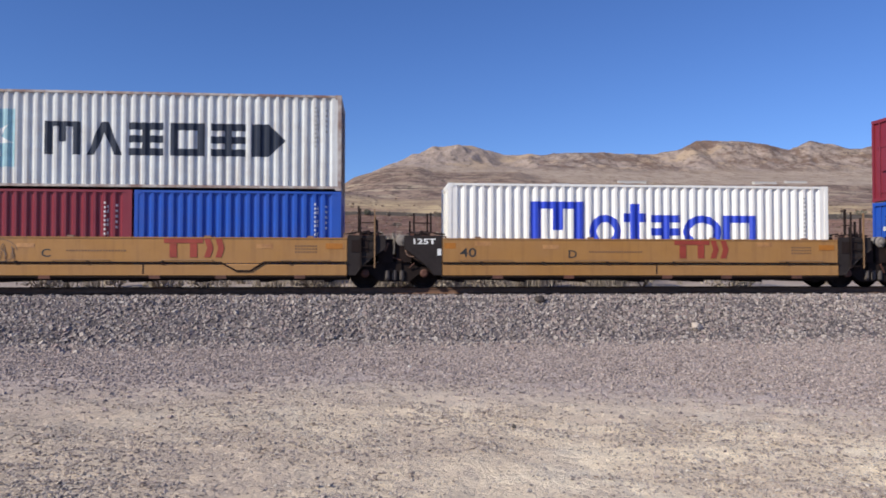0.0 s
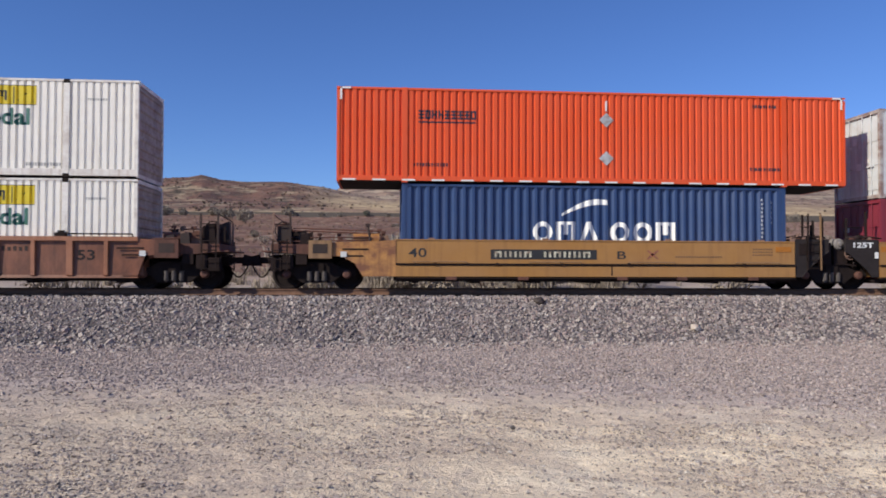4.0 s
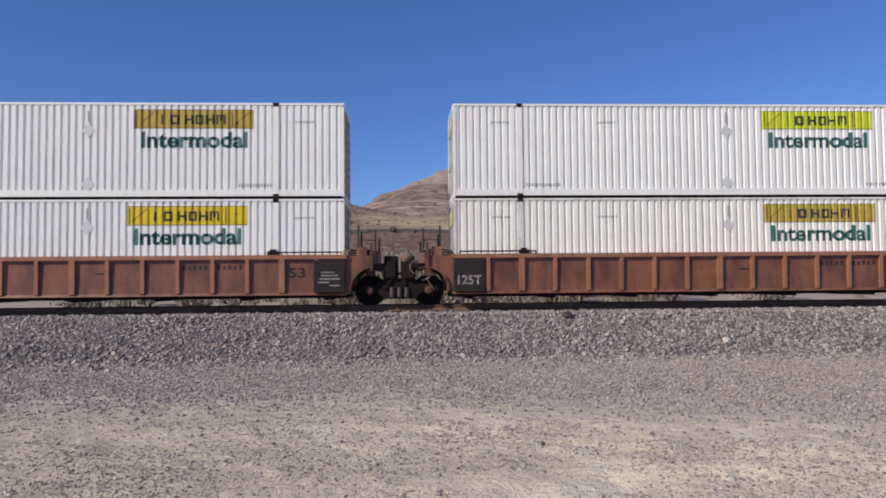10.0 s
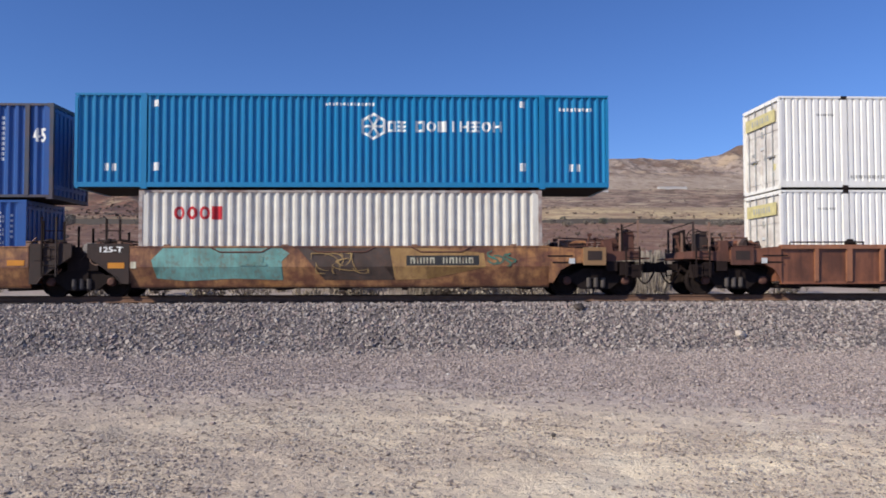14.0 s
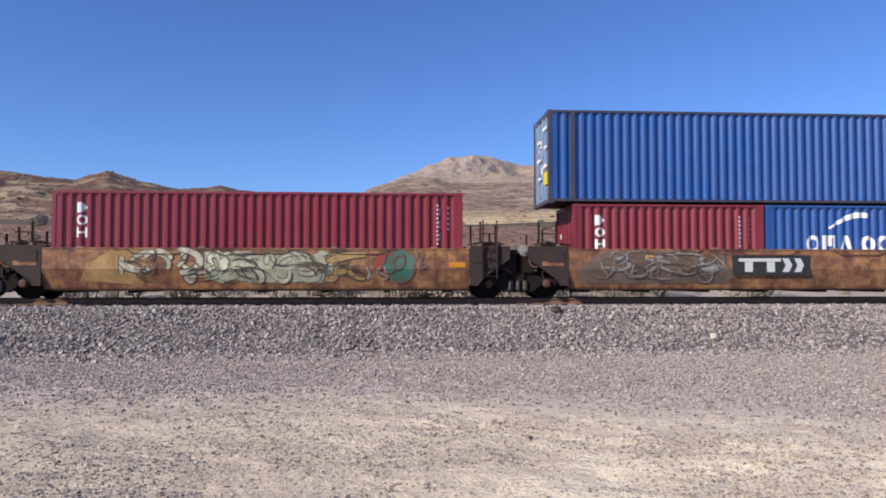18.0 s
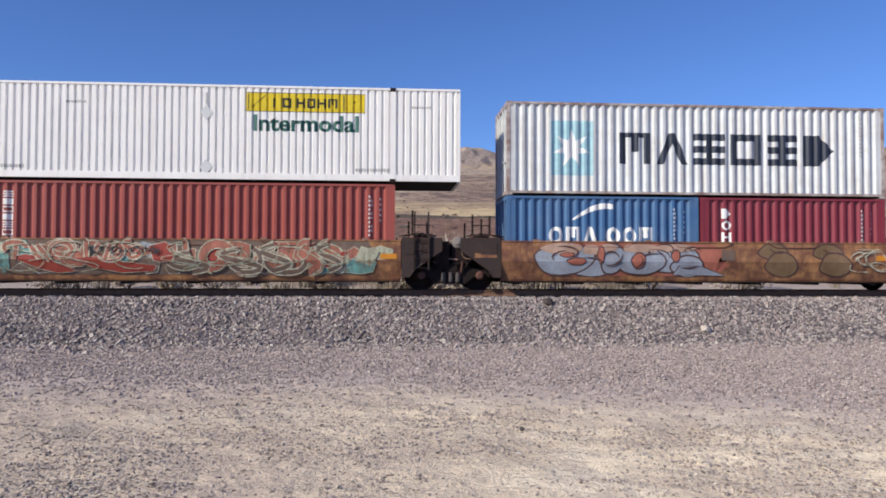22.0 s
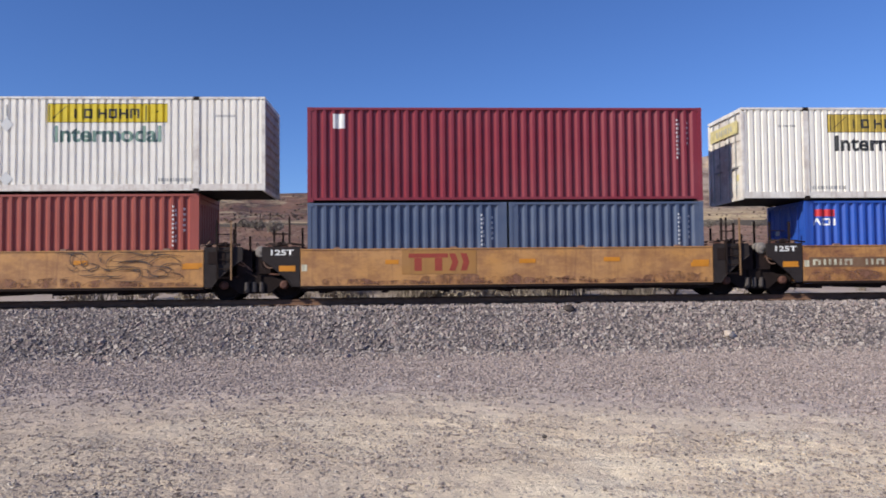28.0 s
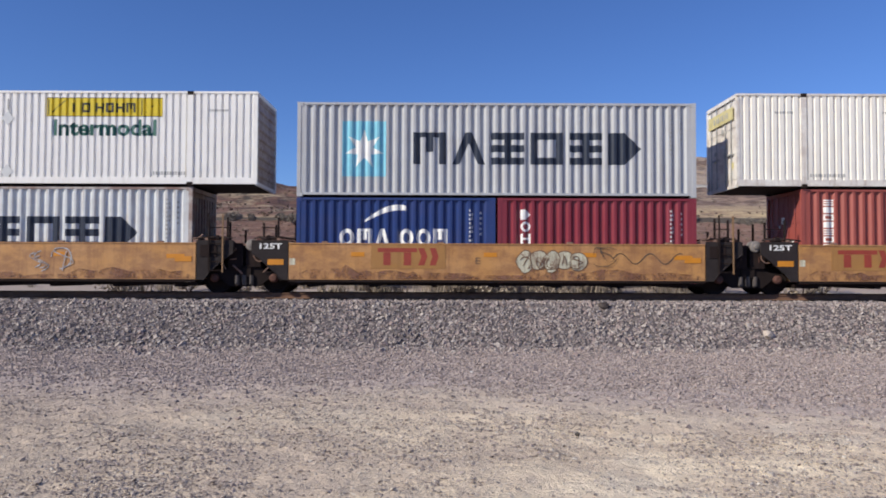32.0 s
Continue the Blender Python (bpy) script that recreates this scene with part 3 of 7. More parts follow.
def ground_material():
    m, nt, b = nodes_of("ground_soil")
    pos = stretched(nt, 1, 1, 1, True)
    sep = nt.nodes.new("ShaderNodeSeparateXYZ")
    nt.links.new(pos, sep.inputs[0])
    edge = tex_noise(nt, stretched(nt, 0.16, 0.4, 0.2, True), 1.0, 4, 0.6)

    right = nt.nodes.new("ShaderNodeMath")
    right.operation = 'MAXIMUM'
    nt.links.new(sep.outputs["X"], right.inputs[0])
    right.inputs[1].default_value = 0.0
    tilt = nt.nodes.new("ShaderNodeMath")
    tilt.operation = 'MULTIPLY_ADD'
    nt.links.new(right.outputs[0], tilt.inputs[0])
    tilt.inputs[1].default_value = 0.52
    nt.links.new(sep.outputs["Y"], tilt.inputs[2])

    frayed = nt.nodes.new("ShaderNodeMath")
    frayed.operation = 'MULTIPLY_ADD'
    nt.links.new(tex_noise(nt, stretched(nt, 0.8, 1.6, 1, True), 2.2, 7, 0.75), frayed.inputs[0])
    frayed.inputs[1].default_value = 0.75
    nt.links.new(edge, frayed.inputs[2])

    def beyond(y0, y1, wobble, along=None, rim=None):
        w = nt.nodes.new("ShaderNodeMath")
        w.operation = 'MULTIPLY_ADD'
        nt.links.new(rim or edge, w.inputs[0])
        w.inputs[1].default_value = wobble
        nt.links.new(along or sep.outputs["Y"], w.inputs[2])
        return ramp(nt, w.outputs[0], y0 + wobble * 0.5, y1 + wobble * 0.5)
    fine = tex_noise(nt, pos, 38, 5, 0.7)
    mid = tex_noise(nt, stretched(nt, 1.0, 0.8, 1, True), 1.1, 4, 0.55)
    grains = nt.nodes.new("ShaderNodeTexVoronoi")
    grains.inputs["Scale"].default_value = 26
    nt.links.new(pos, grains.inputs["Vector"])
    sand = mix(nt, ramp(nt, fine, 0.3, 0.7), (0.78, 0.64, 0.455), (0.95, 0.80, 0.59))
    drift = tex_noise(nt, stretched(nt, 0.42, 0.50, 1, True), 1.0, 4, 0.58)
    sand = mix(nt, ramp(nt, mid, 0.46, 0.62), sand, (0.66, 0.53, 0.385))
    sand = mix(nt, ramp(nt, drift, 0.5, 0.62), sand, (0.62, 0.50, 0.385))
    sand = mix(nt, ramp(nt, drift, 0.45, 0.36), sand, (0.86, 0.735, 0.555))
    blotch = tex_noise(nt, stretched(nt, 1.5, 0.8, 1, True), 2.3, 5, 0.62)
    speck = tex_noise(nt, pos, 19, 4, 0.65)
    gravel = mix(nt, ramp(nt, fine, 0.3, 0.7), (0.31, 0.248, 0.215), (0.50, 0.41, 0.365))
    gravel = mix(nt, ramp(nt, grains.outputs["Color"], 0.2, 0.9), gravel, (0.54, 0.45, 0.41))
    side = nt.nodes.new("ShaderNodeMath")
    side.operation = 'MULTIPLY_ADD'
    nt.links.new(edge, side.inputs[0])
    side.inputs[1].default_value = 7.0
    nt.links.new(sep.outputs["X"], side.inputs[2])
    earth = mix(nt, ramp(nt, fine, 0.3, 0.7), (0.31, 0.248, 0.20), (0.50, 0.405, 0.325))
    earth = mix(nt, ramp(nt, side.outputs[0], -1.0, -5.5), earth, (0.27, 0.215, 0.18))
    sand = mix(nt, ramp(nt, side.outputs[0], -2.5, 7.0), earth, sand)
    sand = mix(nt, ramp(nt, blotch, 0.47, 0.68), sand, (0.62, 0.50, 0.38))
    sand = mix(nt, ramp(nt, speck, 0.60, 0.66), sand, (0.38, 0.31, 0.25))
    sand = mix(nt, ramp(nt, speck, 0.42, 0.35), sand, (0.74, 0.62, 0.475))
    col = mix(nt, beyond(10.8, 13.6, 3.4, tilt.outputs[0], frayed.outputs[0]), sand, gravel)
    patchy = tex_noise(nt, stretched(nt, 0.02, 0.035, 0.03, True), 1.0, 6, 0.7)
    scrub = mix(nt, ramp(nt, tex_noise(nt, stretched(nt, 0.06, 0.22, 0.3, True), 1.0, 7, 0.72), 0.38, 0.62), (0.105, 0.048, 0.032), (0.205, 0.105, 0.064))
    col = mix(nt, beyond(26, 27, 0.5), col, (0.42, 0.35, 0.30))
    scrub = mix(nt, ramp(nt, sep.outputs["X"], 0, 70), scrub, mix(nt, ramp(nt, tex_noise(nt, stretched(nt, 0.05, 0.25, 0.3, True), 1.3, 7, 0.72), 0.38, 0.62), (0.165, 0.082, 0.056), (0.30, 0.175, 0.118)))
    tussock = tex_noise(nt, stretched(nt, 0.55, 0.30, 0.5, True), 1.0, 6, 0.72)
    scrub = mix(nt, ramp(nt, tussock, 0.53, 0.63), scrub, (0.30, 0.215, 0.145))
    scrub = mix(nt, ramp(nt, tussock, 0.45, 0.36), scrub, (0.085, 0.045, 0.032))
    col = mix(nt, beyond(36, 50, 8), col, scrub)
    gold = mix(nt, ramp(nt, patchy, 0.44, 0.62), (0.52, 0.395, 0.225), (0.26, 0.165, 0.105))
    weeds = tex_noise(nt, stretched(nt, 0.16, 0.07, 0.2, True), 1.0, 6, 0.72)
    gold = mix(nt, ramp(nt, weeds, 0.52, 0.62), gold, (0.20, 0.135, 0.085))
    col = mix(nt, beyond(222, 236, 16), col, gold)
    over = nt.nodes.new("ShaderNodeMath")
    over.operation = 'DIVIDE'
    nt.links.new(sep.outputs["X"], over.inputs[0])
    nt.links.new(sep.outputs["Y"], over.inputs[1])

    def both(p, q):
        n = nt.nodes.new("ShaderNodeMath")
        n.operation = 'MULTIPLY'
        nt.links.new(p, n.inputs[0])
        nt.links.new(q, n.inputs[1])
        return n.outputs[0]

    def mottled(sx, sy, sz, lo, hi, a, b, rough=0.72):
        return mix(nt, ramp(nt, tex_noise(nt, stretched(nt, sx, sy, sz, True), 1.0, 8, rough), lo, hi), a, b)
    # low red hills: dark scrub, bare red earth and straw-coloured patches along the slope
    red_hill = mottled(0.055, 0.03, 0.09, 0.42, 0.58, (0.088, 0.042, 0.031), (0.20, 0.100, 0.067))
    straw = ramp(nt, tex_noise(nt, stretched(nt, 0.032, 0.02, 0.12, True), 1.0, 7, 0.74), 0.51, 0.60)
    red_hill = mix(nt, straw, red_hill, (0.34, 0.26, 0.165))
    shrubs = ramp(nt, tex_noise(nt, stretched(nt, 0.17, 0.11, 0.3, True), 1.0, 5, 0.7), 0.53, 0.60)
    red_hill = mix(nt, shrubs, red_hill, (0.055, 0.04, 0.026))
    col = mix(nt, both(ramp(nt, over.outputs[0], -0.04, -0.10), beyond(225, 290, 60)), col, red_hill)
    # brown hill with specks of dark brush and pale bare streaks
    brown = mottled(0.06, 0.03, 0.10, 0.42, 0.58, (0.15, 0.094, 0.072), (0.34, 0.235, 0.172))
    brown = mix(nt, ramp(nt, tex_noise(nt, stretched(nt, 0.02, 0.02, 0.16, True), 1.0, 8, 0.75), 0.52, 0.60), brown, (0.46, 0.365, 0.255))
    brown = mix(nt, ramp(nt, tex_noise(nt, stretched(nt, 0.14, 0.07, 0.2, True), 1.0, 5, 0.7), 0.55, 0.62), brown, (0.085, 0.06, 0.042))
    col = mix(nt, both(ramp(nt, over.outputs[0], -0.12, -0.06), beyond(380, 520, 130)), col, brown)
    # smooth pale fan below the far range
    fan = mottled(0.025, 0.02, 0.03, 0.38, 0.62, (0.36, 0.272, 0.205), (0.47, 0.372, 0.285))
    fan = mix(nt, ramp(nt, tex_noise(nt, stretched(nt, 0.09, 0.03, 0.1, True), 1.0, 6, 0.7), 0.53, 0.62), fan, (0.23, 0.158, 0.115))
    col = mix(nt, both(ramp(nt, over.outputs[0], 0.17, 0.24), beyond(790, 830, 30)), col, fan)
    col = mix(nt, both(ramp(nt, over.outputs[0], 0.0, 0.06), beyond(960, 1050, 60)), col, fan)
    # far range: grey scree, tan bare ground, dark crags
    scree = mottled(0.05, 0.02, 0.05, 0.38, 0.62, (0.25, 0.192, 0.16), (0.41, 0.33, 0.285))
    scree = mix(nt, ramp(nt, tex_noise(nt, stretched(nt, 0.009, 0.012, 0.012, True), 1.0, 4, 0.6), 0.54, 0.60), scree, (0.40, 0.30, 0.215))
    crags = ramp(nt, tex_noise(nt, stretched(nt, 0.022, 0.012, 0.035, True), 1.0, 9, 0.75), 0.47, 0.56)
    scree = mix(nt, both(crags, ramp(nt, over.outputs[0], 0.12, 0.24)), scree, (0.165, 0.108, 0.084))
    scree = mix(nt, ramp(nt, tex_noise(nt, stretched(nt, 0.11, 0.05, 0.12, True), 1.0, 5, 0.7), 0.56, 0.64), scree, (0.14, 0.105, 0.08))
    col = mix(nt, beyond(1210, 1290, 60), col, scree)
    nt.links.new(col, b.inputs["Base Color"])
    b.inputs["Roughness"].default_value = 0.95
    clods = tex_noise(nt, stretched(nt, 1, 1.3, 1, True), 6.5, 4, 0.6)
    lumps = nt.nodes.new("ShaderNodeMath")
    lumps.operation = 'MULTIPLY_ADD'
    nt.links.new(clods, lumps.inputs[0])
    lumps.inputs[1].default_value = 4.2
    nt.links.new(speck, lumps.inputs[2])
    add = nt.nodes.new("ShaderNodeMath")
    nt.links.new(fine, add.inputs[0])
    nt.links.new(lumps.outputs[0], add.inputs[1])
    near = nt.nodes.new("ShaderNodeMath")
    near.operation = 'MULTIPLY'
    nt.links.new(add.outputs[0], near.inputs[0])
    near.inputs[1].default_value = 0.013
    crag = tex_noise(nt, stretched(nt, 0.06, 0.06, 0.12, True), 1.0, 9, 0.72)
    far = nt.nodes.new("ShaderNodeMath")
    far.operation = 'MULTIPLY'
    nt.links.new(ramp(nt, sep.outputs["Y"], 230, 700), far.inputs[0])
    far.inputs[1].default_value = 5.0
    rock = nt.nodes.new("ShaderNodeMath")
    rock.operation = 'MULTIPLY_ADD'
    nt.links.new(crag, rock.inputs[0])
    nt.links.new(far.outputs[0], rock.inputs[1])
    nt.links.new(near.outputs[0], rock.inputs[2])
    bump(nt, b, rock.outputs[0], 1.0, 1.0)
    return m


GROUND = ground_material()
# a grid that fans out with the distance
across = steps((-60, -4, 6), (-4, -1, 24), (-1, 1, 540), (1, 4, 24), (4, 60, 6))
away = steps((-2500, -100, 8), (-100, 0, 8), (0, 4, 5), (4, 12, 84), (12, 19.6, 56), (19.6, 35, 12), (35, 130, 36), (130, 240, 50), (240, 420, 40), (420, 620, 70), (620, 760, 24), (760, 900, 40), (900, 1250, 30), (1250, 1560, 70), (1560, 4200, 14))
gs = Solid()
for y in away:
    spread = 25 + 0.74 * max(0.0, y)
    gs.v += [(q * spread, y, land(q * spread, y)) for q in across]
nx = len(across)
gs.f = [(j * nx + i, j * nx + i + 1, (j + 1) * nx + i + 1, (j + 1) * nx + i) for j in range(len(away) - 1) for i in range(nx - 1)]
ground = part("ground", gs, GROUND, smooth=True)
tagged(ground, "sandy gravel ground rising to dry desert hills", "ground", kind="structure")

# road on the slope behind the line
road_s = Solid()
rx = steps((-900, 900, 90))
for x in rx:
    z = max(land(x, 196), land(x, 210)) + 0.35
    road_s.v += [(x, 195, z - 2.5), (x, 196, z), (x, 209, z + 0.25), (x, 211, z - 2.5)]
for i in range(len(rx) - 1):
    road_s.f += [(4 * i + k, 4 * i + 4 + k, 4 * i + 5 + k, 4 * i + 1 + k) for k in range(3)]
ROAD = plain("dark_road_bank", (0.10, 0.084, 0.074), 0.95)
tagged(part("road", road_s, ROAD), "dark grey road bank along the slope", "road", kind="structure")

# ballast bed
# Bed kept darker than its stones: shade in the gaps is in its colour.
BED = plain("ballast_bed", (0.13, 0.11, 0.115), 0.95, var=0.5)
bs = Solid()
bx = steps((-320, -30, 20), (-30, 30, 120), (30, 320, 20))
cross = [(-5.7, -1.5), (-5.1, -1.27), (-3.9, -0.74), (-2.75, -0.24), (-1.4, -0.215), (1.4, -0.215), (2.75, -0.24), (4.2, -0.9), (5.2, -1.4)]
for x in bx:
    bs.v += [(x, YT + a, b + (0.04 * noise.noise(Vector((x * 0.9, a * 1.3, 0))) if abs(a) > 1.5 else 0)) for a, b in cross]
k = len(cross)
bs.f = [(i * k + j, (i + 1) * k + j, (i + 1) * k + j + 1, i * k + j + 1) for i in range(len(bx) - 1) for j in range(k - 1)]
tagged(part("ballast_bed", bs, BED), "raised bed of grey railway ballast", "ballast", kind="structure")


def bed_height(y):
    a = y - YT
    if a < cross[1][0]:
        return None
    for (xa, za), (xb, zb) in zip(cross, cross[1:]):
        if a <= xb:
            return za + (zb - za) * (a - xa) / (xb - xa)
    return None


def scatter(count, place, size, rng, flat=0.7, small=False):
    """Joined loose stones: cut corners, each turned its own way."""
    if small:
        base = np.array([(-1, 0.1, 0), (0.1, -1, 0.1), (1, -0.1, 0), (-0.1, 1, -0.1), (0.1, 0, 0.9), (0, 0, -0.9)])
        faces = np.array([(0, 1, 4), (1, 2, 4), (2, 3, 4), (3, 0, 4), (1, 0, 5), (2, 1, 5), (3, 2, 5), (0, 3, 5)])
    else:
        base = np.array([(-1, -0.8, -0.9), (1, -1, -0.8), (0.9, 1, -1), (-0.9, 0.8, -0.9), (-0.6, -0.7, 0.9), (0.8, -0.5, 0.8), (0.5, 0.8, 1.0), (-0.8, 0.6, 0.7)])
        faces = np.array([(0, 3, 2, 1), (4, 5, 6, 7), (0, 1, 5, 4), (1, 2, 6, 5), (2, 3, 7, 6), (3, 0, 4, 7)])
    k = len(base)
    at = np.array([place(rng) for i in range(count)])
    sizes = np.array([size(rng) for i in range(count)])
    pts = base * (1 + rng.uniform(-0.35, 0.35, (count, k, 3)))
    pts *= (sizes[:, None] * 0.5 * np.stack([np.ones(count), rng.uniform(0.6, 1, count), flat * rng.uniform(0.6, 1.1, count)], 1))[:, None, :]
    for i, j, angle in ((1, 2, rng.uniform(-0.7, 0.7, count)), (0, 2, rng.uniform(-0.7, 0.7, count)), (0, 1, rng.uniform(0, 6.28, count))):
        c, q = np.cos(angle)[:, None], np.sin(angle)[:, None]
        p0, p1 = pts[:, :, i].copy(), pts[:, :, j].copy()
        pts[:, :, i], pts[:, :, j] = p0 * c - p1 * q, p0 * q + p1 * c
    at[:, 2] += sizes * (0.02 if small else 0.12)
    s = Solid()
    s.v = (pts + at[:, None, :]).reshape(-1, 3).tolist()
    s.f = (faces[None] + (np.arange(count) * k)[:, None, None]).reshape(-1, faces.shape[1]).tolist()
    return s


rng = np.random.default_rng(7)


def on_bank(r):
    y = r.uniform(YT - 5.2, YT - 1.6) if r.random() < 0.9 else YT - 5.0 - abs(r.normal(0, 0.8))
    x = r.uniform(-19, 20)
    return x, y, (bed_height(y) or land(x, y))


tagged(part("ballast_stones", scatter(40000, on_bank, lambda r: r.uniform(0.04, 0.10) if r.random() < 0.93 else r.uniform(0.10, 0.15), rng, 0.8), BALLAST), "loose grey and purplish crushed ballast stones", "stones", kind="stuff")


def edge_of_gravel(x):
    """Where the railway gravel gives way to sand."""
    return 12.9 - 0.52 * max(0.0, x) + 0.9 * noise.fractal(Vector((x * 0.35, 0.0, 4.4)), 0.8, 2.0, 3)


def on_walkway(r):
    while True:
        y = r.uniform(7.0, 19.3)
        x = r.uniform(-1, 1) * (y * 0.70 + 2) + 1.0
        if y > edge_of_gravel(x) + r.normal(0, 1.25) - 0.3:
            return x, y, land(x, y)


tagged(part("track_gravel", scatter(62000, on_walkway, lambda r: 0.022 + 0.045 * r.random() ** 1.5, rng, 0.6), TRACK_GRAVEL), "finer grey gravel spread beside the ballast", "gravel", kind="stuff")


DRIFTS = [(-0.55, 7.3, 0.75, 0.42), (-3.4, 10.4, 1.6, 0.9), (-0.8, 8.6, 1.2, 0.5), (-3.9, 7.9, 1.1, 0.5), (1.6, 8.9, 1.2, 0.5), (-2.4, 6.3, 0.8, 0.35), (4.4, 6.9, 0.9, 0.4), (2.7, 6.1, 0.8, 0.3), (5.3, 8.3, 1.0, 0.45), (3.2, 7.8, 0.7, 0.3), (3.6, 5.5, 0.6, 0.25)]


def foreground(r, lo, hi):
    while True:
        y = 4.6 + 9.5 * r.random() ** 1.15
        x = r.uniform(-1, 1) * (y * 0.70 + 1) + y * 0.05
        n = noise.fractal(Vector((x * 0.5, y * 0.9, 3.3)), 0.75, 2.2, 5)
        if n > r.uniform(lo, hi) + 0.34 * smooth(0.5, 4.5, x + 0.25 * (y - 8)) and not (x < 0.8 and abs(y - 12.3) < 0.35 and r.random() < 0.8):
            return x, y, land(x, y)


def on_drift(r):
    if r.random() < 0.42:
        cx, cy, wx, wy = DRIFTS[r.integers(len(DRIFTS))]
        y, x = max(4.6, r.normal(cy, wy)), r.normal(cx, wx)
        return x, y, land(x, y)
    return foreground(r, -0.1, 0.45)


tagged(part("sand_pebbles", scatter(24000, lambda r: foreground(r, -0.2, 0.45), lambda r: 0.010 + 0.022 * r.random() ** 2, rng, 0.42, True), PEBBLES), "small pebbles scattered over pale sand", "pebbles", kind="stuff")
tagged(part("stone_drifts", scatter(27000, on_drift, lambda r: 0.018 + 0.040 * r.random() ** 2.2 + (0.022 if r.random() < 0.05 else 0.0), rng, 0.6, True), PEBBLES), "drifts of small stones on the sand", "stones", kind="stuff")


def boulder(x, y, z, size, material, name, label, seed):
    bm = bmesh.new()
    bmesh.ops.create_icosphere(bm, subdivisions=2, radius=1)
    for v in bm.verts:
        v.co *= 1 + 0.4 * noise.noise(v.co * 1.3 + Vector((seed, 0, 0)))
        v.co = Vector((v.co.x * size[0], v.co.y * size[1], v.co.z * size[2]))
    me = bpy.data.meshes.new(name)
    bm.to_mesh(me)
    bm.free()
    ob = part(name, me, material)
    ob.matrix_basis = pose(x, y, z, 8, 20, 30 * seed)
    return tagged(ob, label, "rock")


boulder(4.54, 20.93, -0.28, (0.19, 0.13, 0.12), plain("dark_rock", (0.06, 0.045, 0.04), 0.8), "rock", "dark brown rock on top of the ballast shoulder", 1)
boulder(8.47, 19.45, -0.96, (0.22, 0.15, 0.14), plain("pale_rock", (0.62, 0.53, 0.45), 0.85), "rock", "pale rock lying on the ballast slope", 2)
boulder(0.54, 13.6, -1.17, (0.05, 0.04, 0.035), plain("white_stone", (0.75, 0.72, 0.68), 0.8), "stone", "small white stone on the gravel", 3)
boulder(1.46, 8.1, -1.095, (0.034, 0.024, 0.022), plain("dark_pebble", (0.07, 0.06, 0.055), 0.8), "stone", "small dark stone on the sand", 4)

# rails and sleepers
track = thing("railway_track", "straight railway track of brown rails on sleepers", "track", kind="structure")
rail_outline = [(-0.075, -0.172), (0.075, -0.172), (0.07, -0.155), (0.014, -0.135), (0.012, -0.045), (0.037, -0.035), (0.037, -0.006), (0.028, 0.0), (-0.028, 0.0), (-0.037, -0.006), (-0.037, -0.035), (-0.012, -0.045), (-0.014, -0.135), (-0.07, -0.155)]
for y in (-0.755, 0.755):
    part("rail", Solid().prism_x([(YT + y + a, b) for a, b in rail_outline], -320, 320), RAILTOP, track, "worn brown steel rail")
tie = Solid().box(-0.115, 0.115, -1.3, 1.3, -0.36, -0.172)
tie_mesh = None
for i in range(-60, 61):
    if tie_mesh is None:
        ob = part("sleeper", tie, TIE, track)
        tie_mesh = ob.data
    else:
        ob = new("sleeper", tie_mesh)
        ob.parent = track
    ob.location = (i * 0.55, YT, 0)

# dry brush beyond the line


def tufts(name, label, count, spot, height, blades, material, seed, width=0.05, category="brush", kind="stuff", lean_to=(0.1, 0.8)):
    """Clumps of thin leaning blades and twigs."""
    r = np.random.default_rng(seed)
    s = Solid()
    for i in range(count):
        got = spot(r)
        if got is None:
            continue
        x, y = got
        z, h = land(x, y), height(r, y)
        for j in range(blades):
            a, lean = r.uniform(0, 6.28), r.uniform(*lean_to) * h
            w = width * h
            px, py = x + r.normal(0, 0.3 * h), y + r.normal(0, 0.3 * h)
            dx, dy = math.cos(a), math.sin(a)
            k, n = r.uniform(0.5, 1), len(s.v)
            s.v += [(px - dy * w, py + dx * w, z - 0.1), (px + dy * w, py - dx * w, z - 0.1), (px + dx * lean + dy * w, py + dy * lean - dx * w, z + h * k), (px + dx * lean * 1.25, py + dy * lean * 1.25, z + h)]
            s.f += [(n, n + 1, n + 2), (n, n + 2, n + 3)]
    return tagged(part(name, s, material), label, category, kind=kind)


def open_slope(r):
    y = 42 + 148 * r.random() ** 1.1
    x = r.uniform(-1, 1) * (y * 0.72 + 12)
    return (x, y) if noise.noise(Vector((x * 0.05, y * 0.08, 9))) > r.uniform(-0.7, 0.4) else None


def verge(r):
    y = r.uniform(33, 46)
    x = r.uniform(-1, 1) * (y * 0.72 + 12)
    return (x, y) if noise.noise(Vector((x * 0.16, y * 0.1, 4))) > r.uniform(-0.35, 0.35) else None


def field(r):
    y = 225 + 500 * r.random() ** 1.3
    x = r.uniform(-1, 1) * (y * 0.72)
    return (x, y) if noise.noise(Vector((x * 0.018, y * 0.03, 2))) > r.uniform(-0.2, 0.6) else None


tufts("dry_brush", "low reddish-brown desert brush on the slope", 4500, open_slope, lambda r, y: r.uniform(0.15, 0.36), 10, DRY_BRUSH, 11, 0.14)
tufts("dry_grass", "pale dry grass clumps beyond the track", 420, verge, lambda r, y: r.uniform(0.25, 0.6), 30, PALE_BRUSH, 12, 0.05, "grass")
tufts("scrub", "low scrub dotted over the far fields", 3600, field, lambda r, y: 0.3 + 0.7 * r.random() ** 2, 8, DRY_BRUSH, 13, 0.4, "scrub")


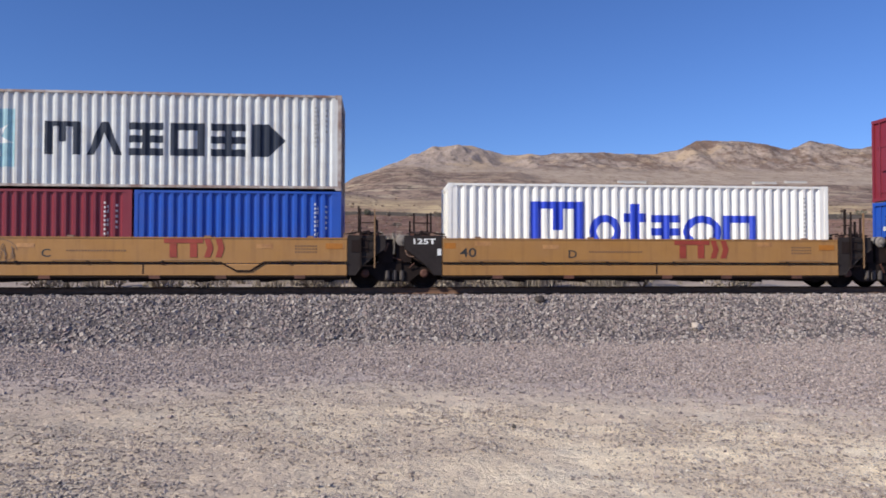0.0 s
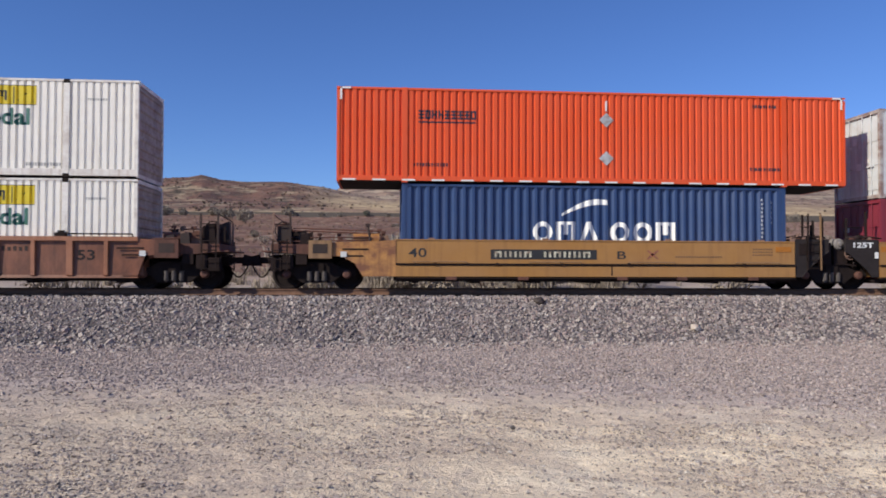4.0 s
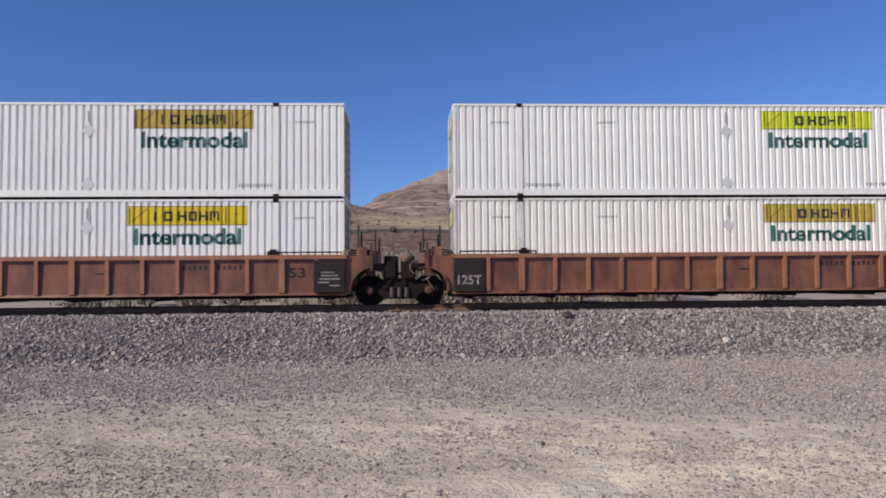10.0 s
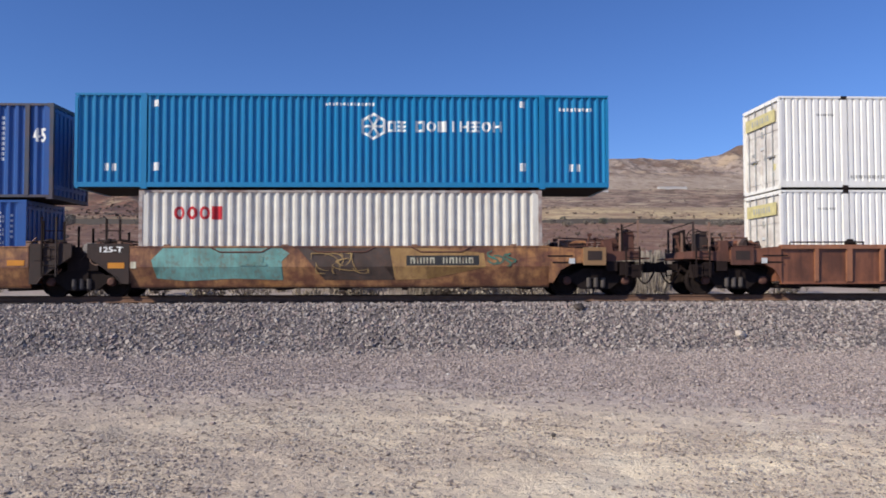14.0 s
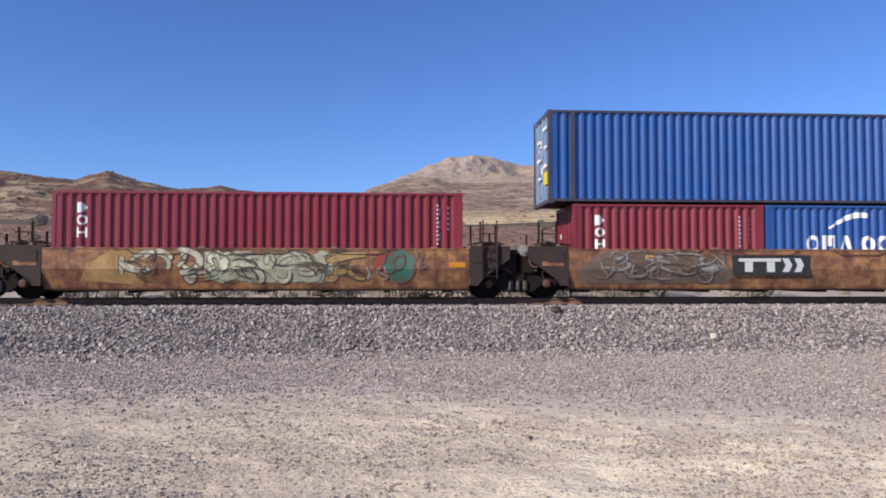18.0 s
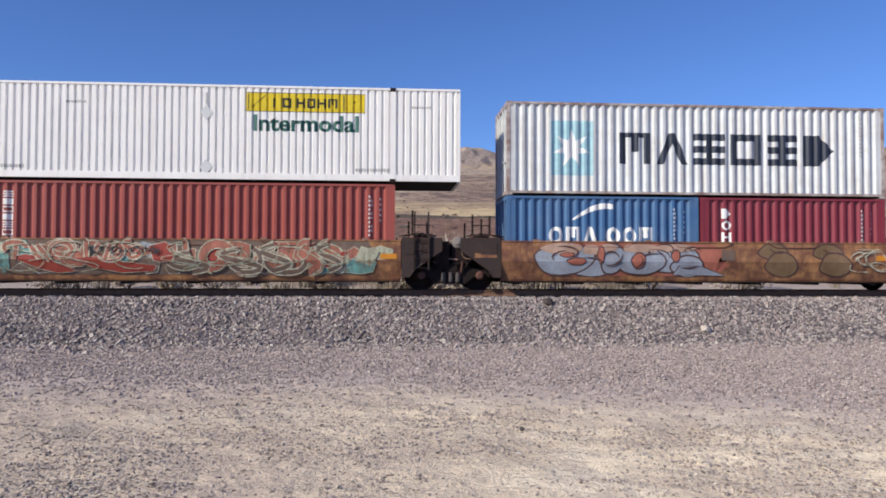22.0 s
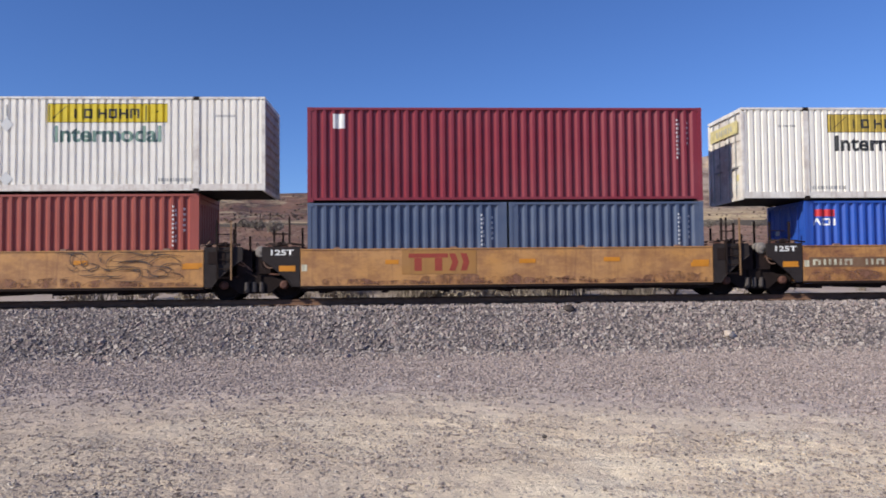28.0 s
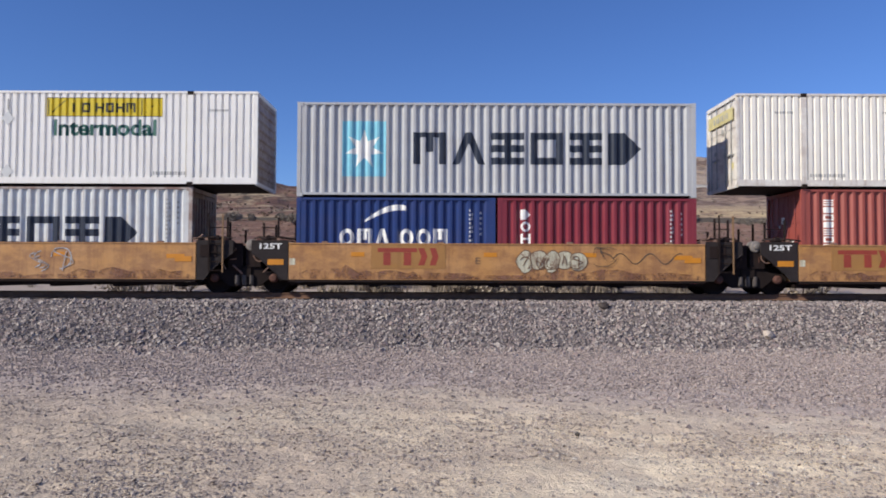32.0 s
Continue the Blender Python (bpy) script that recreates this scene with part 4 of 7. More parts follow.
def grass_row(r):
    y = r.uniform(36, 45)
    x = y * math.tan(radians(r.uniform(-6, 18)))
    return (x, y) if noise.noise(Vector((x * 0.3, y * 0.1, 8))) > r.uniform(-0.4, 0.2) else None


tufts("tall_grass", "tall pale dead grass behind the track", 115, grass_row, lambda r, y: r.uniform(1.2, 2.6), 170, TALL_GRASS, 15, 0.006, "grass", lean_to=(0.02, 0.22))


def red_slopes(r):
    y = 222 + 460 * r.random() ** 1.1
    x = -y * 0.75 + y * 0.68 * r.random()
    return (x, y) if noise.fractal(Vector((x * 0.03, y * 0.03, 6)), 0.8, 2.0, 3) > r.uniform(-0.3, 0.5) else None


tufts("hill_scrub", "dark scrub and outcrops over the low red hills", 5000, red_slopes, lambda r, y: 0.3 + 0.6 * r.random() ** 2, 7, HILL_SCRUB, 14, 0.5, "scrub")


def bush(x, y, w, h, material, label, seed, leaves=1500, leaf=0.045):
    """A rounded bush: short stems and many small leaves in an uneven crown."""
    r = np.random.default_rng(seed)
    z = land(x, y)
    b = thing("bush", label, "bush", "bushes beyond the track")
    st = Solid()
    for i in range(7):
        a = r.uniform(0, 6.28)
        st.rod((0, 0, -0.1), (math.cos(a) * w * 0.3, math.sin(a) * w * 0.3, h * 0.6), 0.03, 5)
    part("stem", st, TIE, b)
    s = Solid()
    for i in range(leaves):
        d = Vector((r.normal(), r.normal(), r.normal())).normalized()
        k = (0.55 + 0.45 * r.random() ** 0.5) * (0.82 + 0.3 * noise.noise(d * 2.1 + Vector((seed, 0, 0))))
        p = Vector((d.x * w / 2 * k, d.y * w / 2 * k, h * 0.5 + d.z * h * 0.5 * k))
        u = Vector((r.normal(), r.normal(), r.normal())).normalized() * leaf * h
        v = u.orthogonal().normalized() * leaf * 0.67 * h
        s.add([p - u, p + v, p + u, p - v], [(0, 1, 2, 3)])
    part("crown", s, material, b)
    b.location = (x, y, z)


bush(15.4, 60, 3.0, 1.9, GREEN_BRUSH, "rounded green bush beyond the track", 21)
bush(-26.5, 150, 4.4, 2.9, PALE_BRUSH, "rounded straw-coloured bush below the road", 22)
bush(-53, 191, 5.0, 2.8, PALE_BRUSH, "dusty olive bush just below the road", 23)
rb = random.Random(5)
for i, bx in enumerate((-15.5, -12.6, -9.4, -8.2, -3.2, 0.8, 2.6, 4.9, 7.2, 8.6, 10.9, 13.4, 16.5, 19.0)):
    bush(bx, 33.5 + rb.uniform(0, 4), rb.uniform(1.8, 3.0), rb.uniform(1.2, 1.9), PALE_BRUSH, "dusty pale dry bush beside the far edge of the ballast", 30 + i, 700)

for i in range(46):
    bx = rb.uniform(-135, 140)
    by = 197 - 40 * rb.random() ** 2.2
    h = rb.uniform(1.2, 2.6)
    bush(bx, by, h * rb.uniform(1.2, 2.0), h, GREEN_BRUSH if i % 9 == 4 else SAGE_BRUSH, "dark green bush below the road" if i % 9 == 4 else "dusty sage bush below the road", 60 + i, 480, 0.065)
for i in range(30):
    by = rb.uniform(48, 130)
    bx = by * rb.uniform(-0.62, 0.68)
    h = rb.uniform(0.5, 1.2)
    bush(bx, by, h * rb.uniform(1.4, 2.4), h, (PALE_BRUSH, SAGE_BRUSH, DRY_BRUSH)[i % 3], "low dry bush on the red slope", 120 + i, 420, 0.06)

# long white sheds at the foot of the range
SHED = plain("white_shed_sheeting", (0.58, 0.56, 0.53), 0.6, var=0.15)


def foot_of_range(bearing, rise):
    """The spot along a bearing where the land has climbed to the given angle."""
    for d in range(700, 1500, 5):
        x, y = d * math.sin(radians(bearing)), d * math.cos(radians(bearing))
        if land(x, y) - EYE > d * math.tan(radians(rise)):
            return x, y
    return x, y


for bearing, rise, w in ((13.8, 6.2, 16), (19.0, 6.27, 30), (28.1, 5.92, 26), (30.1, 5.87, 26)):
    x, y = foot_of_range(bearing, rise)
    z = land(x, y)
    shed = thing("shed", "long low white shed at the foot of the hills", "shed", "white sheds")
    part("wall", Solid().box(-w / 2, w / 2, -3, 3, -2, 1.3), SHED, shed)
    part("roof", Solid().prism_x([(-3.3, 1.3), (3.3, 1.3), (0, 2.0)], -w / 2 - 0.5, w / 2 + 0.5), SHED, shed)
    shed.location = (x, y, z + 0.2)


# ---- containers ----


def end_wall(parent, x, out, w, h, material, ribs, upright=False):
    """A closed end with pressed ribs, facing along x."""
    part("end_wall", Solid().box(min(x, x - out * 0.04), max(x, x - out * 0.04), -w / 2 + 0.1, w / 2 - 0.1, 0.12, h - 0.1), material, parent)
    for i in range(ribs):
        if upright:
            y = -w / 2 + 0.2 + (w - 0.4 - 0.16) * i / (ribs - 1)
            part("rib", Solid().add([(x, y, 0.16), (x + out * 0.035, y + 0.04, 0.16), (x + out * 0.035, y + 0.12, 0.16), (x, y + 0.16, 0.16), (x, y, h - 0.14), (x + out * 0.035, y + 0.04, h - 0.14), (x + out * 0.035, y + 0.12, h - 0.14), (x, y + 0.16, h - 0.14)], [(0, 1, 5, 4), (1, 2, 6, 5), (2, 3, 7, 6), (4, 5, 6, 7), (3, 2, 1, 0)]), material, parent)
        else:
            z = 0.3 + (h - 0.6) * i / (ribs - 1)
            part("rib", Solid().prism_y([(x, z), (x + out * 0.035, z + 0.04), (x + out * 0.035, z + 0.12), (x, z + 0.16)][::1 if out < 0 else -1], -w / 2 + 0.12, w / 2 - 0.12), material, parent)


def door_end(parent, x, out, w, h, material, placard=None, rods=STEEL_DARK, labels=None):
    for sgn in (-1, 1):
        y0, y1 = sorted((sgn * 0.012, sgn * (w / 2 - 0.1)))
        s = Solid().box(min(x, x - out * 0.05), max(x, x - out * 0.05), y0, y1, 0.13, h - 0.12)
        for k in range(3):
            z = 0.3 + (h - 0.5) / 3 * k
            s.box(min(x, x + out * 0.02), max(x, x + out * 0.02), y0 + 0.08, y1 - 0.08, z, z + (h - 0.5) / 3 - 0.12)
        door = part("door", s, material, parent)
        for q in (0.32, 0.72):
            y = y0 + (y1 - y0) * q
            part("locking_bar", Solid().rod((x + out * 0.05, y, 0.1), (x + out * 0.05, y, h - 0.08), 0.018), rods, door)
        part("handle", Solid().box(min(x, x + out * 0.08), max(x, x + out * 0.08), y0 + 0.25 * (y1 - y0), y0 + 0.6 * (y1 - y0), 1.05, 1.1), rods, door)
    if labels:
        r = random.Random(int(h * 100 + w * 10))
        for k in range(7):
            y, z = r.uniform(-w / 2 + 0.25, w / 2 - 0.5), r.uniform(0.4, h - 0.95)
            a, q = r.uniform(0.12, 0.32), r.uniform(0.08, 0.24)
            part("door_label", Solid().box(x - 0.036, x - 0.022, y, y + a, z, z + q), labels[k % len(labels)], parent)
    if placard:
        xx = x + out * 0.075
        part("placard", Solid().add([(xx, w / 2 - 0.25, h - 0.75), (xx, -w / 2 + 0.25, h - 0.75), (xx, -w / 2 + 0.25, h - 0.35), (xx, w / 2 - 0.25, h - 0.35)], [(0, 1, 2, 3)] if out < 0 else [(3, 2, 1, 0)]), placard, parent)
        t = Solid()
        for k in range(7):
            y = -0.62 + 0.18 * k
            t.box(xx - 0.006, xx - 0.001, y, y + 0.1 - 0.04 * (k % 2), h - 0.64, h - 0.46)
        tagged(part("placard_print", t, INK_GREY, parent), kind="stuff")


def frame_of(parent, L, w, h, material, post=0.11, rail=0.12, top=0.075, castings=None, cast_at=None):
    for sx in (-1, 1):
        for sy in (-1, 1):
            x0, x1 = sorted((sx * L / 2, sx * (L / 2 - post)))
            y0, y1 = sorted((sy * w / 2, sy * (w / 2 - 0.1)))
            part("corner_post", Solid().box(x0, x1, y0, y1, 0.118, h - 0.118), material, parent)
            xc = sx * L / 2 if cast_at is None else sx * (cast_at + 0.09)
            for z in (0, h - 0.118):
                c0, c1 = sorted((xc + sx * 0.003, xc - sx * 0.175))
                d0, d1 = sorted((sy * (w / 2 + 0.003), sy * (w / 2 - 0.16)))
                cs = Solid().box(c0, c1, d0, d1, z, z + 0.118)
                part("corner_casting", cs, castings or material, parent)
        x0, x1 = sorted((sx * L / 2, sx * (L / 2 - 0.08)))
        part("end_sill", Solid().box(x0, x1, -w / 2 + 0.1, w / 2 - 0.1, 0.02, 0.13), material, parent)
        part("end_header", Solid().box(x0, x1, -w / 2 + 0.1, w / 2 - 0.1, h - 0.12, h - 0.005), material, parent)
    a = L / 2 - (0.178 if cast_at is None else 0.0)
    for sy in (-1, 1):
        y0, y1 = sorted((sy * (w / 2 - 0.004), sy * (w / 2 - 0.06)))
        part("bottom_rail", Solid().box(-a, a, y0, y1, 0.055, rail), material, parent)
        part("top_rail", Solid().box(-a, a, y0, y1, h - top, h - 0.006), material, parent)
    part("floor", Solid().box(-L / 2 + 0.09, L / 2 - 0.09, -w / 2 + 0.07, w / 2 - 0.07, 0.03, 0.11), GRIME, parent, "dark steel underside")
    rs = Solid()
    n = int(L / 0.3)
    for i in range(n):
        x = -L / 2 + 0.1 + (L - 0.2) * i / n
        rs.box(x, x + (L - 0.2) / n * 0.96, -w / 2 + 0.06, w / 2 - 0.06, h - 0.05, h - (0.012 if i % 2 else 0.026))
    part("roof", rs, material, parent)


def iso_box(label, L, h, material, frame_mat=None, group="containers on the train", front=None, doors=None):
    """A deep-sea container of pressed steel."""
    w = 2.438
    c = thing("shipping_container", label, "container", group)
    frame_of(c, L, w, h, frame_mat or material, rail=0.13)
    a = L / 2 - 0.239
    prof = Profile(-a, a, 0.279, 0.064, -w / 2 + 0.016)
    part("side_wall", wall_sheet(prof, 0.13, h - 0.07), material, c)
    back = Profile(-a, a, 0.279, 0.064, w / 2 - 0.016)
    part("side_wall", wall_sheet(back, 0.13, h - 0.07, True), material, c)
    for sx in (-1, 1):
        for sy in (-1, 1):
            x0, x1 = sorted((sx * a, sx * (L / 2 - 0.11)))
            y0, y1 = sorted((sy * (w / 2 - 0.016), sy * (w / 2 - 0.04)))
            part("end_strip", Solid().box(x0, x1, y0, y1, 0.13, h - 0.07), material, c)
    door_end(c, -L / 2 + 0.06, -1, w, h, doors or material, None, GALV if doors else material, (INK_WHITE, INK_PALE))
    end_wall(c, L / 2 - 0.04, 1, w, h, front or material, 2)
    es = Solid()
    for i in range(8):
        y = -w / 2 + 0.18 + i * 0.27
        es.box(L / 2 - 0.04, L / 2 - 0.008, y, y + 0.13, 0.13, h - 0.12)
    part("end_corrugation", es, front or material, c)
    return c, prof


def long_box(label, h, material, rail_mat, group="long domestic containers", placard=None, period=0.2155, rail=0.25, strips=None, front=None, folds=(0.22, 0.1), depth=0.046):
    """A 53-foot domestic container with lifting posts 12.2 m apart."""
    L, w = 16.154, 2.59
    c = thing("long_container", label, "container", group)
    frame_of(c, L, w, h, rail_mat, post=0.09, rail=rail, top=0.07, castings=STEEL_DARK if strips is None else rail_mat, cast_at=6.02)
    prof = Profile(-L / 2 + 0.1, L / 2 - 0.1, period, depth, -w / 2 + 0.022, folds)
    part("side_wall", wall_sheet(prof, rail, h - 0.07), material, c)
    back = Profile(-L / 2 + 0.1, L / 2 - 0.1, period, depth, w / 2 - 0.022, folds)
    part("side_wall", wall_sheet(back, rail, h - 0.07, True), material, c)
    for sx in (-1, 1):
        for sy in (-1, 1):
            y0, y1 = sorted((sy * (w / 2 + 0.004), sy * (w / 2 - 0.06)))
            x0, x1 = sorted((sx * 5.94, sx * 6.11))
            part("lifting_post", Solid().box(x0, x1, y0, y1, 0.118, h - 0.118), rail_mat, c)
    door_end(c, -L / 2 + 0.06, -1, w, h, DOOR_WHITE if placard else material, INK_FADED if placard else None, GALV, (INK_WHITE, INK_PALE, INK_YELLOW) if strips else (INK_GREY, INK_FADED, INK_PALE))
    end_wall(c, L / 2 - 0.04, 1, w, h, front or material, 0 if strips else 7 if front is RUSTY_SHADED_END else 9, front is RUSTY_SHADED_END)
    return c, prof


def placards(c, prof, h, board, words, green, x0=2.0):
    """Yellow board with a row of dark plain shapes, and a green word below."""
    s = Solid()
    patch(s, prof, x0, x0 + 3.55, h - 0.78, h - 0.22, 0.006)
    part("placard", s, board, c, "yellow board with dark plain shapes")
    t = Solid()
    for a in (x0 + 0.06, x0 + 2.9):
        patch(t, prof, a, a + 0.03, h - 0.74, h - 0.26, 0.01)
        patch(t, prof, a + 0.1, a + 0.13, h - 0.66, h - 0.3, 0.01, 0.4)
    patch(t, prof, x0, x0 + 3.55, h - 0.225, h - 0.21, 0.01)
    patch(t, prof, x0, x0 + 3.55, h - 0.785, h - 0.77, 0.01)
    tagged(part("placard_print", t, words, c), kind="stuff")
    for k, (a, b, kind) in enumerate(((0.74, 0.92, "I"), (1.08, 1.34, "O"), (1.50, 1.76, "V"), (1.82, 2.06, "O"), (2.12, 2.38, "V"), (2.44, 2.72, "W"))):
        part("name_shape", glyph_bars(Solid(), prof, x0 + a, x0 + b, h - 0.66, h - 0.37, 1, 0.011, 0.0, kind), words, c, "dark plain shape")
    part("word", lettering("Intermodal", x0 + 0.22, h - 1.38, 3.15, 0.5, prof, 0.006, 0.03), green, c, "green word Intermodal")


def box_marks(c, prof, L, h, material, right=True):
    """Small identification print near the ends, kept as bars."""
    s = Solid()
    for i in range(10):
        patch(s, prof, L / 2 - 0.80, L / 2 - 0.745, h - 0.42 - i * 0.13, h - 0.36 - i * 0.13)
        if i % 3:
            patch(s, prof, L / 2 - 0.72, L / 2 - 0.69, h - 0.42 - i * 0.13, h - 0.33 - i * 0.13)
    for i in range(5):
        patch(s, prof, L / 2 - 0.47, L / 2 - 0.42, h - 0.5 - i * 0.16, h - 0.43 - i * 0.16)
    tagged(part("marking", s, material, c), kind="stuff")


def jb_marks(c, prof, h):
    s = Solid()
    for a in (-6.9, -3.6, 6.6):
        tiny_print(s, prof, a, h - 0.62, 8, 0.075, 0.07)
    for a in (-5.85, 4.9):
        tiny_print(s, prof, a, 0.33, 13, 0.085, 0.1)
    tagged(part("marking", s, INK_GREY, c, "small grey print"), kind="stuff")
    y = prof.y - 0.012
    for z in (0.42, h - 0.85):
        d = Solid().add([(0.26, y, z), (0.46, y, z - 0.22), (0.66, y, z), (0.46, y, z + 0.22)], [(0, 1, 2, 3)])
        part("hazard_diamond", d, INK_PALE, c, "blank pale diamond plate")
    p = Solid().box(0.44, 0.48, prof.y - 0.015, prof.y, h - 0.6, h - 0.25)
    part("marking_strip", p, INK_GREY, c)


def side_name(c, prof, blocks, material, label="plain shapes in place of a name"):
    for x0, x1, z0, z1, n, kinds in blocks:
        for i in range(n):
            w = (x1 - x0) / n
            part("name_shape", glyph_bars(Solid(), prof, x0 + i * w, x0 + (i + 1) * w, z0, z1, 1, kinds=kinds[i % len(kinds)]), material, c, label)


def star(c, prof, x, z, r, material):
    bm = bmesh.new()
    pts = []
    for i in range(14):
        q = r if i % 2 == 0 else r * 0.42
        a = math.pi / 2 + i * math.pi / 7
        pts.append(bm.verts.new((x + q * math.cos(a), 0, z + q * math.sin(a))))
    mid = bm.verts.new((x, 0, z))
    for i in range(14):
        bm.faces.new((pts[i], pts[(i + 1) % 14], mid))
    follow(bm, prof, 0.008)
    me = bpy.data.meshes.new("star")
    bm.to_mesh(me)
    bm.free()
    part("emblem", me, material, c, "white pointed emblem")


def swoosh(c, prof, x0, x1, z, material):
    """A tapering curved stripe."""
    n = 12
    upper, lower = [], []
    for i in range(n + 1):
        f = i / n
        x, zc, t = x0 + (x1 - x0) * f, z + 0.42 * math.sin(f * 1.9), 0.015 + 0.075 * math.sin(math.pi * min(1.0, f * 0.62 + 0.08))
        upper.append((x, zc + t))
        lower.append((x, zc - t))
    s = Solid()
    shape(s, prof, lower + upper[::-1], 0.006)
    part("emblem", s, material, c, "white curved stripe")


HI, STD = 2.896, 2.591
RUSTY_FRAME = paint("rusty_grey_frame", (0.46, 0.42, 0.39), (0.16, 0.07, 0.04), 0.9, rust=0.75)


def grey_star_box(old):
    c, p = iso_box("%s pale grey container with dark name shapes" % ("rust-streaked" if old else "fairly clean"), 12.192, HI, MK_GREY if old else MK_STEEL, MK_STEEL if not old else RUSTY_FRAME, "grey containers", RUSTY_SHADED_END if old else DIRTY_SHADED_END)
    s = Solid()
    patch(s, p, -4.72, -3.38, 0.62, 2.32, 0.004)
    part("emblem_square", s, INK_CYAN_OLD if old else INK_CYAN, c, "light blue square")
    star(c, p, -4.05, 1.46, 0.62, INK_WHITE)
    side_name(c, p, [(-2.55, 4.62, 1.0, 1.98, 6, "WAHOHK")], INK_NAVY, "dark navy plain shapes in place of a name")
    box_marks(c, p, 12.192, HI, INK_GREY)
    return c


def red_tall(L, h, material=MAROON, name="maroon"):
    c, p = iso_box("%s %s steel container with a white upright name strip" % (name, "40-foot" if L > 10 else "20-foot"), L, h, material)
    for i in range(3 if material is MAROON else 7):
        zz = h - 0.66 - i * 0.37 if material is MAROON else h - 0.5 - i * 0.225
        hh = 0.31 if material is MAROON else 0.18
        part("name_shape", glyph_bars(Solid(), p, -L / 2 + 0.70, -L / 2 + 1.06, zz, zz + hh, 1, kinds=("KCV" if material is MAROON else "HBOBHOB")[i]), INK_WHITE, c, "white plain shape")
    box_marks(c, p, L, h, INK_WHITE)
    return c


def blue_swoosh(L, h, material):
    c, p = iso_box("%s container with white name shapes and a curved stripe" % {"navy_container_paint": "navy blue", "deep_blue_container_paint": "deep blue", "dark_blue_container_paint": "dark blue"}.get(material.name, "faded blue"), L, h, material)
    if L > 10:
        side_name(c, p, [(-2.05, 0.15, h - 1.78, h - 1.12, 3, "CWA"), (0.4, 2.6, h - 1.78, h - 1.12, 3, "CCW")], INK_WHITE)
        swoosh(c, p, -1.15, 0.3, h - 0.92, INK_WHITE)
    else:
        side_name(c, p, [(-1.72, -0.1, h - 1.5, h - 0.95, 3, "CWA"), (0.1, 1.65, h - 1.5, h - 0.95, 3, "CCW")], INK_WHITE)
        swoosh(c, p, -0.95, 0.3, h - 0.72, INK_WHITE)
    box_marks(c, p, L, h, INK_WHITE)
    return c


def plain_blue(L, h, material, label):
    c, p = iso_box(label, L, h, material)
    box_marks(c, p, L, h, INK_WHITE)
    return c


def white_long(old=False, board=INK_YELLOW, words=INK_BLACK, green=INK_GREEN, x0=1.62, front=DIRTY_SHADED_END):
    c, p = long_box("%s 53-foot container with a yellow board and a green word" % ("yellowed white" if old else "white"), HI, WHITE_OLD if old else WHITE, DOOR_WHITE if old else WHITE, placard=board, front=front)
    placards(c, p, HI, board, words, green, x0)
    jb_marks(c, p, HI)
    return c


def orange_long():
    c, p = long_box("bright orange 53-foot container with two silver diamonds", HI, ORANGE, ORANGE, rail=0.2, strips=True, folds=(0.24, 0.11))
    side_name(c, p, [(-5.6, -3.8, 1.95, 2.22, 9, "HOVVHHHHO")], INK_NAVY, "dark plain shapes in place of a name")
    part("name_line", joined(Solid(), p, [(-5.6, -3.85, 1.83, 1.88)], 0.005), INK_NAVY, c)
    s = Solid()
    for a in (-5.75, 4.9):
        tiny_print(s, p, a, 0.5, 12, 0.09, 0.1)
    tiny_print(s, p, 5.0, 2.5, 9, 0.09, 0.1)
    tagged(part("marking", s, INK_NAVY, c, "small dark print"), kind="stuff")
    for z in (0.82, 2.02):
        y = p.y - 0.014
        part("diamond_plate", Solid().add([(0.02, y, z), (0.25, y, z - 0.23), (0.48, y, z), (0.25, y, z + 0.23)], [(0, 1, 2, 3)]), INK_SILVER, c, "silver diamond plate")
    part("marking_strip", Solid().box(0.22, 0.27, p.y - 0.014, p.y, 2.3, 2.62), INK_WHITE, c)
    t = Solid()
    for i in range(18):
        x = -7.9 + i * 0.9
        t.box(x, x + 0.4, -1.303, -1.29, 0.05, 0.1)
    for sx in (-1, 1):
        t.box(min(sx * 7.65, sx * 7.98), max(sx * 7.65, sx * 7.98), -1.303, -1.29, 2.83, 2.88)
        t.box(min(sx * 7.92, sx * 7.98), max(sx * 7.92, sx * 7.98), -1.303, -1.29, 2.5, 2.88)
    tagged(part("reflective_strip", t, INK_WHITE, c, "white reflective dashes"), kind="stuff")
    return c


